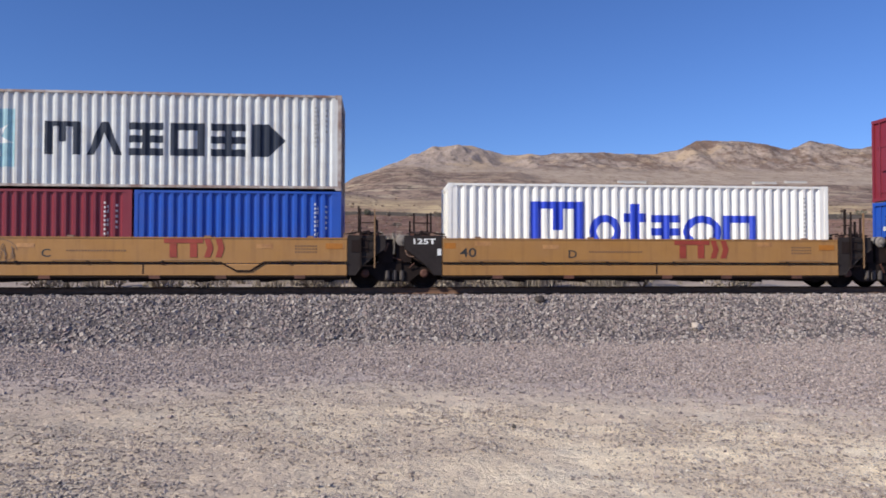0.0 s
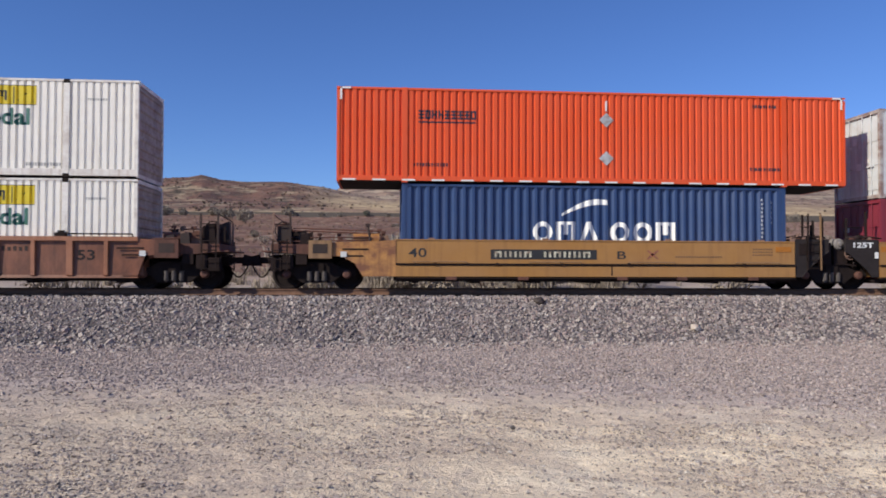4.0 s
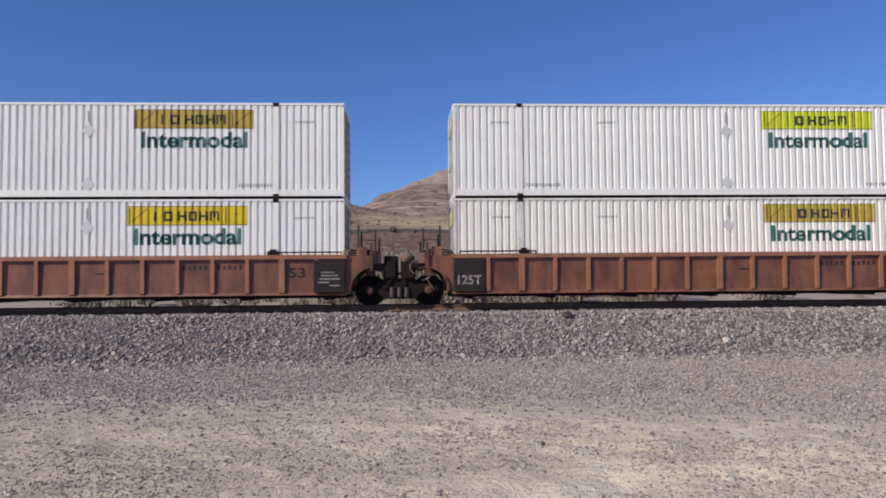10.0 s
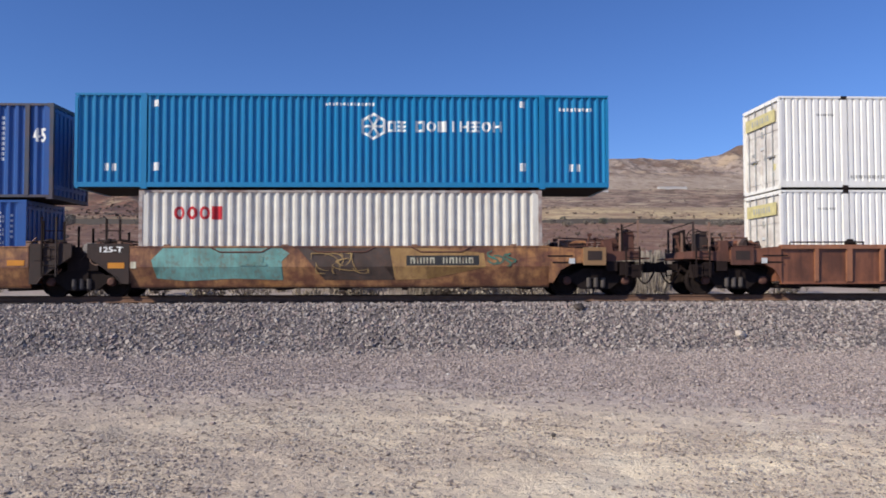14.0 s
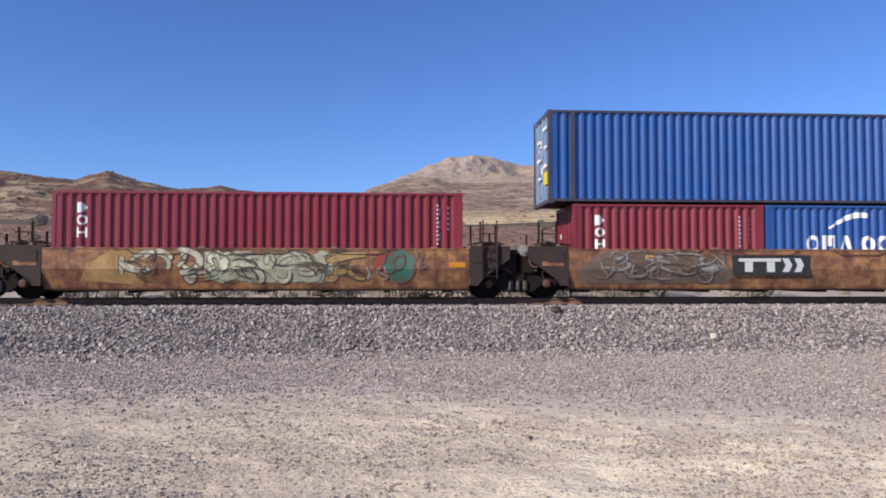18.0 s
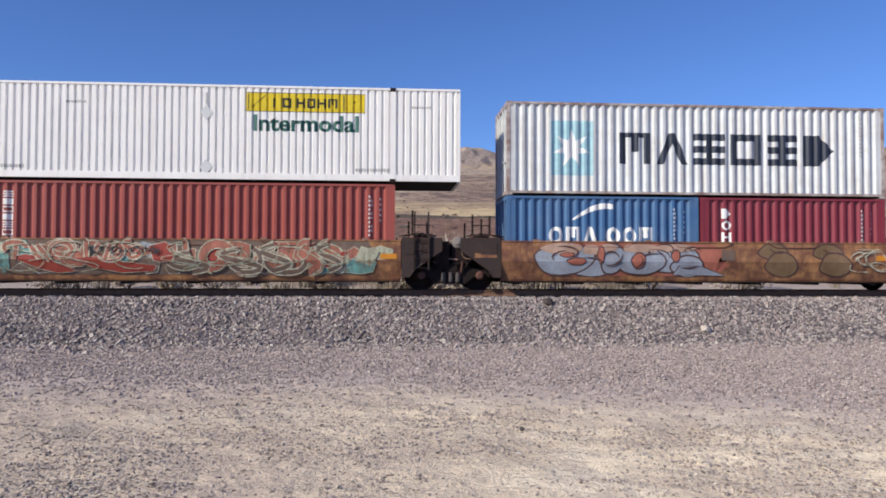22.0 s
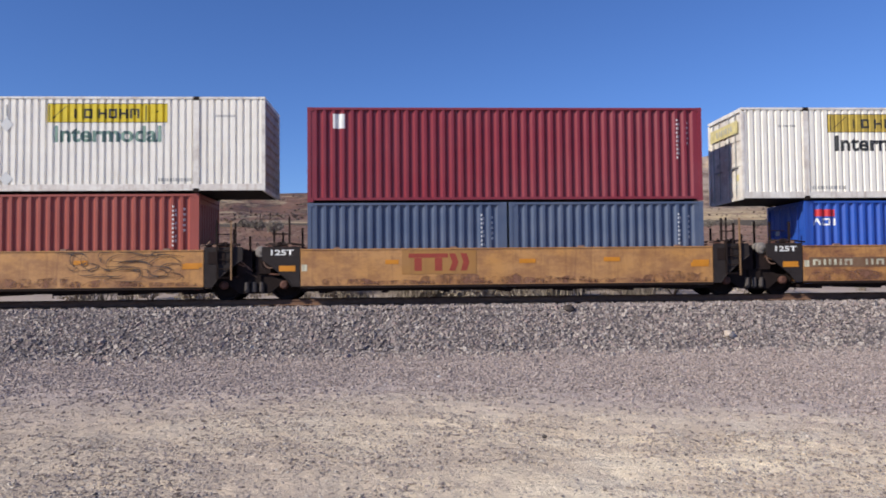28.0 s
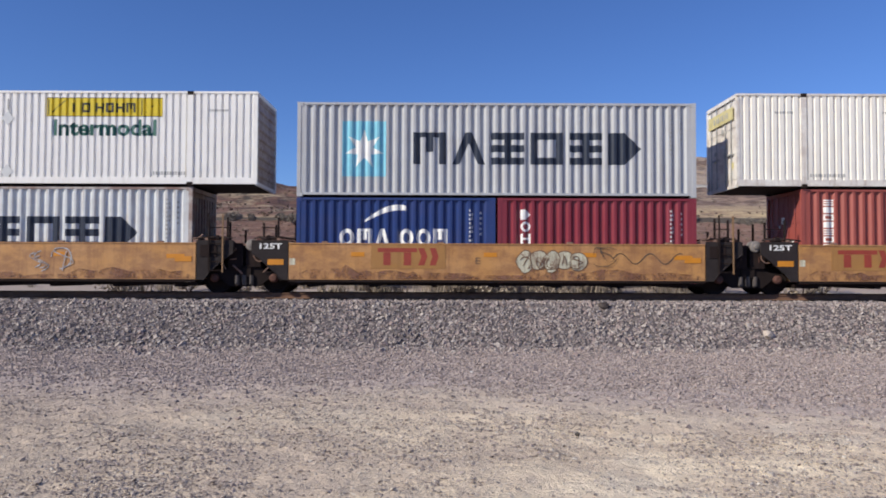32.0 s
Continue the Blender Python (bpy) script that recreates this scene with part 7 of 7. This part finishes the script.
car = smooth_well_car("new", YELLOW, "clean yellow 40-foot well car with a scribbled tag", "shared", "shared", 7.70, 7.72, seed=3, dip=True)
letter(car, "40", -5.75, 0.95, 0.5, 0.28)
letter(car, "C", -2.5, 0.93, 0.26, 0.24)
name_tri(car, 0.95, 0.93, 1.75, 0.55, INK_DULLRED)
print_lines(car, -1.8, 1.1, 1, 20)
print_lines(car, 4.75, 1.25, 3, 8)
spots(car, ((-3.2, 1.2, 0.5), (3.6, 1.2, 0.5), (5.7, 1.2, 0.5)), YELLOW_MID)
scrawl(car, -4.25, -3.2, 0.85, 1.42, 5, INK_SMOKE, INK_SMOKE, 5, 0.006, 0.03, False)
lay(ribbon([(p[0], min(1.46, max(0.8, p[1]))) for p in outline_oval(-3.75, 1.12, 0.58, 0.34, 16)], 0.025, 0.006), "graffiti", INK_SMOKE, car, "sprayed oval", False)
place(car, U["c"])
pair20(red_tall(L20, STD), plain_blue(L20, STD, BLUE, "bright blue 20-foot container in a well car"), U["c"])
place(grey_star_box(True), U["c"], FLOOR + STD + GAP)

car = smooth_well_car("new", YELLOW, "clean yellow 40-foot well car with a coupler deck", "coupler", "shared", 10.75, 7.70, seed=4)
letter(car, "40", -5.9, 0.98, 0.55, 0.28)
letter(car, "B", 0.55, 0.95, 0.28, 0.24)
number_board(car, -3.4, 3.3, 0.93)
for pts in (((1.5, 0.95), (1.65, 1.08), (1.85, 1.22)), ((1.85, 0.95), (1.68, 1.08), (1.5, 1.22))):
    lay(ribbon(pts, 0.07, 0.006), "sprayed_mark", INK_SALMON, car, "", False)
print_lines(car, 2.4, 1.0, 1, 18)
print_lines(car, 4.9, 1.25, 3, 8)
place(car, U["d"])
place(blue_swoosh(12.192, HI, NAVY), U["d"], FLOOR)
place(orange_long(), U["d"], FLOOR + HI + GAP)

# brown set with long wells
G3 = "rusty brown ribbed 53-foot well car"
for key, left, right, jl, jr, w, boxes in (
        ("e", "shared", "coupler", 9.93, 11.2, "125T", (dict(old=True), dict(old=True))),
        ("f", "shared", "shared", 9.74, 9.94, "125T", (dict(board=INK_OCHRE, old=True), dict(board=INK_LIME))),
        ("g", "coupler", "shared", 11.6, 9.73, "125T", (dict(), dict(board=INK_OCHRE, x0=1.8)))):
    car = ribbed_well_car(G3 + (" with a coupler deck" if "coupler" in (left, right) else " between its fellows"), left, right, jl, jr, w, seed=ord(key))
    place(car, U[key])
    place(white_long(**boxes[0]), U[key], FLOOR + 0.02)
    place(white_long(**boxes[1]), U[key], FLOOR + 0.02 + HI + GAP)

# old graffiti-covered set
car = smooth_well_car("old", YELLOW_OLD, "faded yellow well car with teal and black graffiti", "shared", "coupler", 7.81, 9.87, "125-T", seed=11)
blob(car, [(-5.5, 0.56), (-4.6, 0.48), (-3.2, 0.55), (-1.75, 0.5), (-1.85, 1.0), (-1.55, 1.3), (-1.8, 1.46), (-5.3, 1.46), (-5.65, 1.1), (-5.4, 0.85)], INK_TURQUOISE, 0.004, "turquoise sprayed band")
piece(car, -3.3, -2.0, 0.95, 1.2, 9, None, (INK_TEAL,), INK_TEAL, 0, 6, 0.03)
blob(car, [(-1.3, 1.46), (1.45, 1.46), (1.2, 1.0), (1.6, 0.5), (-0.5, 0.5), (-0.75, 0.9)], INK_SOOT, 0.004, "dark sprayed patch")
piece(car, -0.9, 0.8, 0.7, 1.3, 8, None, (INK_OCHRE,), INK_YELLOW_DUST, 0, 16, 0.035)
blob(car, [(1.65, 0.5), (2.6, 0.52), (2.5, 0.9), (4.35, 0.88), (4.3, 1.3), (2.6, 1.46), (1.5, 1.46), (1.3, 1.0)], INK_STRAW, 0.003, "straw-coloured bare paint")
number_board(car, 1.95, 2.2, 0.93)
scrawl(car, 4.4, 5.3, 0.9, 1.4, 9, INK_DARKGREEN, INK_DARKGREEN, 2, 0.006, 0.06)
place(car, U["h"])
place(white_red_name(), U["h"], FLOOR)
place(cyan_long(), U["h"] + 0.08, FLOOR + HI + GAP)

car = smooth_well_car("old", YELLOW_OLD, "faded yellow well car with silver and black graffiti", "shared", "shared", 7.80, 7.81, "", seed=12)
name_tri(car, -0.95, 0.82, 2.1, 0.42, INK_PALE, INK_BLACK)
blob(car, [(-5.9, 0.46), (-1.3, 0.46), (-0.95, 0.85), (-1.6, 1.2), (-3.0, 1.45), (-5.2, 1.42), (-6.0, 0.9)], INK_SMOKE, 0.003, "smoky sprayed ground")
piece(car, -5.5, -1.2, 0.50, 1.45, 21, None, (INK_SMOKE, INK_ASH, INK_SMOKE), INK_MOSS, 9, 10, 0.04)
piece(car, -5.5, -1.2, 0.50, 1.45, 23, None, (INK_SMOKE,), INK_ASH, 0, 34, 0.036)
scrawl(car, 4.5, 5.2, 1.1, 1.4, 22, INK_DARKGREEN, INK_DARKGREEN, 2, 0.006, 0.05)
spots(car, ((2.8, 1.1, 0.45), (-3.9, 1.2, 0.4)), YELLOW_MID)
place(car, U["i"])
pair20(red_tall(L20, STD), blue_swoosh(L20, STD, BLUE_DEEP), U["i"])
place(blue_45(), U["i"], FLOOR + STD + GAP)

car = smooth_well_car("old", YELLOW_OLD, "faded yellow well car with pale green graffiti", "shared", "shared", 7.81, 7.80, "", seed=13)
blob(car, [(-5.2, 0.55), (-3.6, 0.44), (-3.2, 1.0), (-3.4, 1.44), (-4.4, 1.4), (-5.0, 1.0)], INK_STRAW, 0.003, "straw-coloured haze")
piece(car, -4.0, -1.2, 0.55, 1.47, 33, None, (INK_CREAM, INK_PISTACHIO), INK_MOSS, 9, 18, 0.042)
piece(car, -1.6, 2.1, 0.46, 1.47, 38, INK_PISTACHIO, (INK_CREAM, INK_PISTACHIO, INK_CREAM), INK_MOSS, 9, 24, 0.042)
piece(car, 1.9, 3.3, 0.6, 1.44, 32, None, (INK_YELLOW_DUST,), INK_MOSS, 4, 6, 0.04)
bubble(car, outline_oval(3.72, 1.05, 0.3, 0.34, 16, 0.14), INK_DULLRED, INK_MOSS, 0.006, 0.04)
scrawl(car, 3.1, 3.9, 0.5, 1.0, 36, INK_ASH, INK_MOSS, 2, 0.008, 0.06)
bubble(car, outline_oval(4.2, 0.98, 0.44, 0.44, 20, 0.08), INK_DARKGREEN, INK_SMOKE, 0.012, 0.05)
scrawl(car, 3.4, 5.0, 0.7, 1.42, 35, INK_SMOKE, INK_SMOKE, 3, 0.02, 0.05)
place(car, U["j"])
place(red_tall(12.192, HI), U["j"], FLOOR)

car = smooth_well_car("old", YELLOW_OLD, "faded yellow well car with silver and blue graffiti", "shared", "shared", 7.81, 7.81, "", seed=14)
blob(car, [(-4.9, 0.46), (0.4, 0.46), (0.9, 0.8), (0.55, 1.0), (0.95, 1.2), (0.3, 1.44), (-4.6, 1.47), (-5.2, 1.1)], INK_CORAL, 0.003, "coral sprayed ground")
for cx, cz, rx, rz in ((-4.35, 0.95, 0.9, 0.46), (-3.55, 0.75, 0.7, 0.3), (-2.85, 0.98, 0.36, 0.47), (-1.95, 0.92, 0.72, 0.44), (-0.95, 1.0, 0.78, 0.45), (-0.45, 0.75, 0.5, 0.3)):
    bubble(car, outline_oval(cx, cz, rx, rz, 22, 0.08, cx), INK_ICE, INK_PLUM, 0.006 + 0.003 * (int(cx * 10) % 3), 0.06)
bubble(car, [(-0.9, 0.5), (0.75, 0.47), (0.3, 0.62), (0.0, 0.74), (-0.7, 0.78)], INK_ICE, INK_PLUM, 0.016, 0.035)
for cx, cz, rx, rz in ((-4.4, 1.29, 0.66, 0.17), (-1.95, 1.31, 0.6, 0.14), (-0.85, 1.32, 0.62, 0.13), (-2.95, 1.33, 0.25, 0.12), (-3.5, 1.26, 0.28, 0.16)):
    blob(car, outline_oval(cx, cz, rx, rz, 16, 0.08, cx), INK_PEACH, 0.022, "peach sprayed highlight")
for cx, cz, rx, rz in ((-3.95, 0.9, 0.28, 0.09), (-2.02, 0.93, 0.2, 0.21), (-0.85, 1.08, 0.12, 0.15), (-4.25, 1.1, 0.2, 0.06), (-3.2, 1.1, 0.1, 0.22)):
    bubble(car, outline_oval(cx, cz, rx, rz, 14, 0.1), INK_CORAL, INK_PLUM, 0.026, 0.045)
piece(car, -5.0, 0.2, 0.5, 1.45, 45, None, (INK_PLUM,), INK_PLUM, 0, 14, 0.045)
for x in (1.95, 3.7):
    bubble(car, outline_oval(x + 0.35, 1.22, 0.46, 0.24, 18, 0.1, x), INK_KHAKI, INK_PLUM, 0.006, 0.05)
    bubble(car, outline_oval(x + 0.62, 0.82, 0.50, 0.36, 18, 0.1, x), INK_KHAKI, INK_PLUM, 0.010, 0.05)
    lay(ribbon([(x + 0.2, 1.3), (x + 0.45, 1.18), (x + 0.75, 1.2), (x + 0.95, 1.08)], 0.045, 0.016), "graffiti", INK_PLUM, car, "sprayed line")
piece(car, 4.8, 6.2, 0.6, 1.3, 46, None, (INK_ICE, INK_TEAL), INK_CREAM, 0, 16, 0.05)
part("name_board", Solid().box(0.62, 1.05, -1.417, -1.41, 0.95, 1.28), INK_SMOKE, car)
place(car, U["k"])
pair20(blue_swoosh(L20, STD, BLUE_PALE), red_tall(L20, STD), U["k"])
place(grey_star_box(True), U["k"], FLOOR + STD + GAP)

car = smooth_well_car("old", YELLOW_OLD, "well car covered in red, teal and cream graffiti", "coupler", "shared", 9.87, 7.81, "", seed=15)
blob(car, [(-6.2, 0.46), (5.0, 0.46), (5.6, 1.0), (5.3, 1.47), (-6.2, 1.47)], INK_SMOKE, 0.002, "dark sprayed ground")
shards(car, -6.25, -4.7, 0.5, 1.46, 57, 5, (INK_TEAL, INK_SAGE, INK_TEAL), INK_TEAL, 0.01)
shards(car, -2.2, 0.2, 0.75, 1.46, 58, 5, (INK_TEAL, INK_BLUEGREY, INK_TEAL), INK_TEAL, 0.01)
shards(car, 3.3, 5.9, 0.5, 1.46, 59, 7, (INK_TEAL, INK_SAGE, INK_SALMON), INK_CREAM, 0.02)
shards(car, -5.2, 5.0, 0.5, 1.44, 51, 26, (INK_DULLRED, INK_SALMON, INK_SMOKE, INK_SMOKE, INK_SALMON), INK_CREAM, 0.022)
for pts in (((-5.0, 0.95), (-4.2, 0.62), (-3.7, 0.5), (-3.2, 0.56), (-3.9, 0.9), (-4.6, 1.05)), ((-3.3, 0.95), (-2.7, 0.66), (-1.9, 0.52), (-1.0, 0.56), (-0.9, 0.72), (-1.8, 0.84), (-2.6, 0.98))):
    bubble(car, list(pts), INK_DULLRED, INK_CREAM, 0.032, 0.025)
scrawl(car, -5.2, -1.2, 0.85, 1.44, 54, INK_SALMON, INK_CREAM, 6, 0.034, 0.12)
scrawl(car, -0.4, 4.7, 0.54, 1.42, 52, INK_SALMON, INK_SAGE, 6, 0.036, 0.24)
scrawl(car, -0.6, 4.8, 0.54, 1.42, 56, INK_SMOKE, INK_CREAM, 4, 0.044, 0.14)
scrawl(car, -5.4, 4.8, 0.55, 1.42, 60, INK_SAGE, INK_SMOKE, 7, 0.056, 0.03)
scrawl(car, -2.9, -0.8, 1.05, 1.32, 53, INK_BLACK, INK_BLACK, 8, 0.066, 0.035)
place(car, U["l"])
place(red_tall(12.192, HI, OXIDE, "red oxide"), U["l"], FLOOR)
place(white_long(), U["l"], FLOOR + HI + GAP)

# dusty yellow set
car = smooth_well_car("mid", YELLOW_RUSTY, "rust-patched yellow well car with a dark number board", "shared", "coupler", 7.70, 9.87, seed=21)
number_board(car, -6.1, 3.6, 0.85, INK_BROWN)
spots(car, ((0.1, 0.95, 0.5), (2.9, 1.0, 0.45), (6.0, 1.0, 0.25)))
print_lines(car, -1.2, 1.35, 2, 6, INK_CREAM)
for x0, x1, z0, z1, k in ((-6.2, -3.4, 0.44, 0.95, 1), (-3.6, -0.2, 0.44, 1.1, 2), (-0.5, 2.6, 0.44, 1.6, 3), (0.4, 2.2, 0.7, 1.5, 4), (2.4, 5.9, 0.44, 0.75, 5), (-1.9, -0.7, 0.9, 1.5, 6)):
    rust_run(car, x0, x1, z0, z1, k)
place(car, U["m"])
place(blue_flag(), U["m"], FLOOR)
place(white_long(board=INK_OCHRE, x0=-5.3, old=True, green=INK_BLACK, front=RUSTY_SHADED_END), U["m"], FLOOR + STD + GAP)

car = smooth_well_car("mid", YELLOW_MID, "dusty yellow well car with brick-red name shapes", "shared", "shared", 7.71, 7.71, seed=22)
name_tri(car, -3.05, 0.84, 1.85, 0.52, INK_DULLRED, YELLOW)
spots(car, ((-3.75, 1.05, 0.4), (0.3, 1.05, 0.5), (2.9, 1.08, 0.5), (5.6, 0.9, 0.55)))
for i in range(7):
    rust_run(car, -6.2 + 1.7 * i, -3.9 + 1.7 * i, 0.44, 0.62 + 0.11 * ((i * 3 + 1) % 4), 10 + i)
place(car, U["n"])
pair20(plain_blue(L20, STD, BLUE_GREY, "grey-blue 20-foot container in a well car"), plain_blue(L20, STD, BLUE_GREY, "grey-blue 20-foot container in a well car"), U["n"])
place(maroon_sticker(), U["n"], FLOOR + STD + GAP)

car = smooth_well_car("mid", YELLOW_MID, "dusty yellow well car with black scribbled tags", "shared", "shared", 7.70, 7.71, seed=23)
name_tri(car, -5.1, 0.84, 1.85, 0.52, INK_DULLRED, YELLOW)
spots(car, ((-2.5, 1.1, 0.4), (-0.1, 1.1, 0.4), (2.5, 1.1, 0.4), (5.75, 1.0, 0.5)))
piece(car, 1.7, 5.9, 0.75, 1.46, 61, None, (INK_SMOKE,), INK_SOOT, 0, 30, 0.030, False)
piece(car, 1.9, 5.7, 0.6, 0.95, 62, None, (INK_SMOKE,), INK_SOOT, 0, 10, 0.030, False)
for i in range(7):
    rust_run(car, -6.2 + 1.7 * i, -3.9 + 1.7 * i, 0.44, 0.62 + 0.11 * ((i * 3 + 2) % 4), 20 + i)
place(car, U["o"])
place(red_tall(12.192, HI, OXIDE, "red oxide"), U["o"], FLOOR)
place(white_long(old=True, green=INK_GREEN_OLD), U["o"], FLOOR + HI + GAP)

car = smooth_well_car("mid", YELLOW_MID, "dusty yellow well car with a cream sprayed tag", "shared", "shared", 7.69, 7.70, seed=24)
name_tri(car, -3.6, 0.86, 1.85, 0.52, INK_DULLRED, YELLOW)
letter(car, "E", -0.65, 0.9, 0.16, 0.2, INK_BROWN)
for i in range(5):
    bubble(car, outline_oval(0.85 + 0.4 * i, 0.98 + 0.05 * (i % 2), 0.24, 0.3, 16, 0.14, i), INK_CREAM, INK_BROWN, 0.006 + 0.003 * (i % 3), 0.03, False)
scrawl(car, 0.7, 2.6, 0.75, 1.25, 71, INK_BROWN, INK_BROWN, 5, 0.016, 0.03, False)
piece(car, 2.9, 3.6, 0.85, 1.42, 72, None, (INK_MOSS,), INK_MOSS, 0, 7, 0.022, False)
lay(ribbon([(3.5 + 0.06 * i, 1.08 + 0.16 * math.sin(i * 0.42)) for i in range(36)], 0.03, 0.006, 0.2), "graffiti", INK_MOSS, car, "thin sprayed wave", False)
spots(car, ((-4.4, 1.12, 0.4), (-0.4, 1.12, 0.4), (2.6, 1.12, 0.4), (5.35, 1.05, 0.55)))
for i in range(7):
    rust_run(car, -6.2 + 1.7 * i, -3.9 + 1.7 * i, 0.44, 0.62 + 0.11 * ((i * 3 + 3) % 4), 30 + i)
place(car, U["p"])
pair20(blue_swoosh(L20, STD, BLUE_NIGHT), red_tall(L20, STD), U["p"])
place(grey_star_box(False), U["p"], FLOOR + STD + GAP)

car = smooth_well_car("mid", YELLOW_MID, "dusty yellow well car with a faint sprayed tag", "shared", "shared", 7.70, 7.69, seed=25)
spots(car, ((2.0, 1.1, 0.4), (5.4, 1.05, 0.55)))
scrawl(car, 1.2, 2.6, 0.65, 1.35, 81, INK_SILVER, INK_SILVER, 2, 0.006, 0.035, False)
for i in range(7):
    rust_run(car, -6.2 + 1.7 * i, -3.9 + 1.7 * i, 0.44, 0.62 + 0.11 * ((i * 3 + 4) % 4), 40 + i)
place(car, U["q"])
place(grey_star_box(True), U["q"], FLOOR)
place(white_long(board=INK_YELLOW), U["q"], FLOOR + HI + GAP)


def rolled(t):
    for (ta, a), (tb, b) in zip(ROLLED, ROLLED[1:]):
        if t <= tb:
            return a + (b - a) * (t - ta) / (tb - ta)
    return ROLLED[-1][1]


def motions():
    for ob, u, z in MOVERS:
        walk(ob, [(t, pose(u + s, YT, z)) for t, s in ROLLED])
    spin = [(i / 15, rolled(i / 15) / WHEEL_R * 57.29578) for i in range(481)]
    for w, k in WHEELSETS:
        walk(w, [(t, pose(k, 0, WHEEL_R, 0, a % 360, 0)) for t, a in spin])


motions()
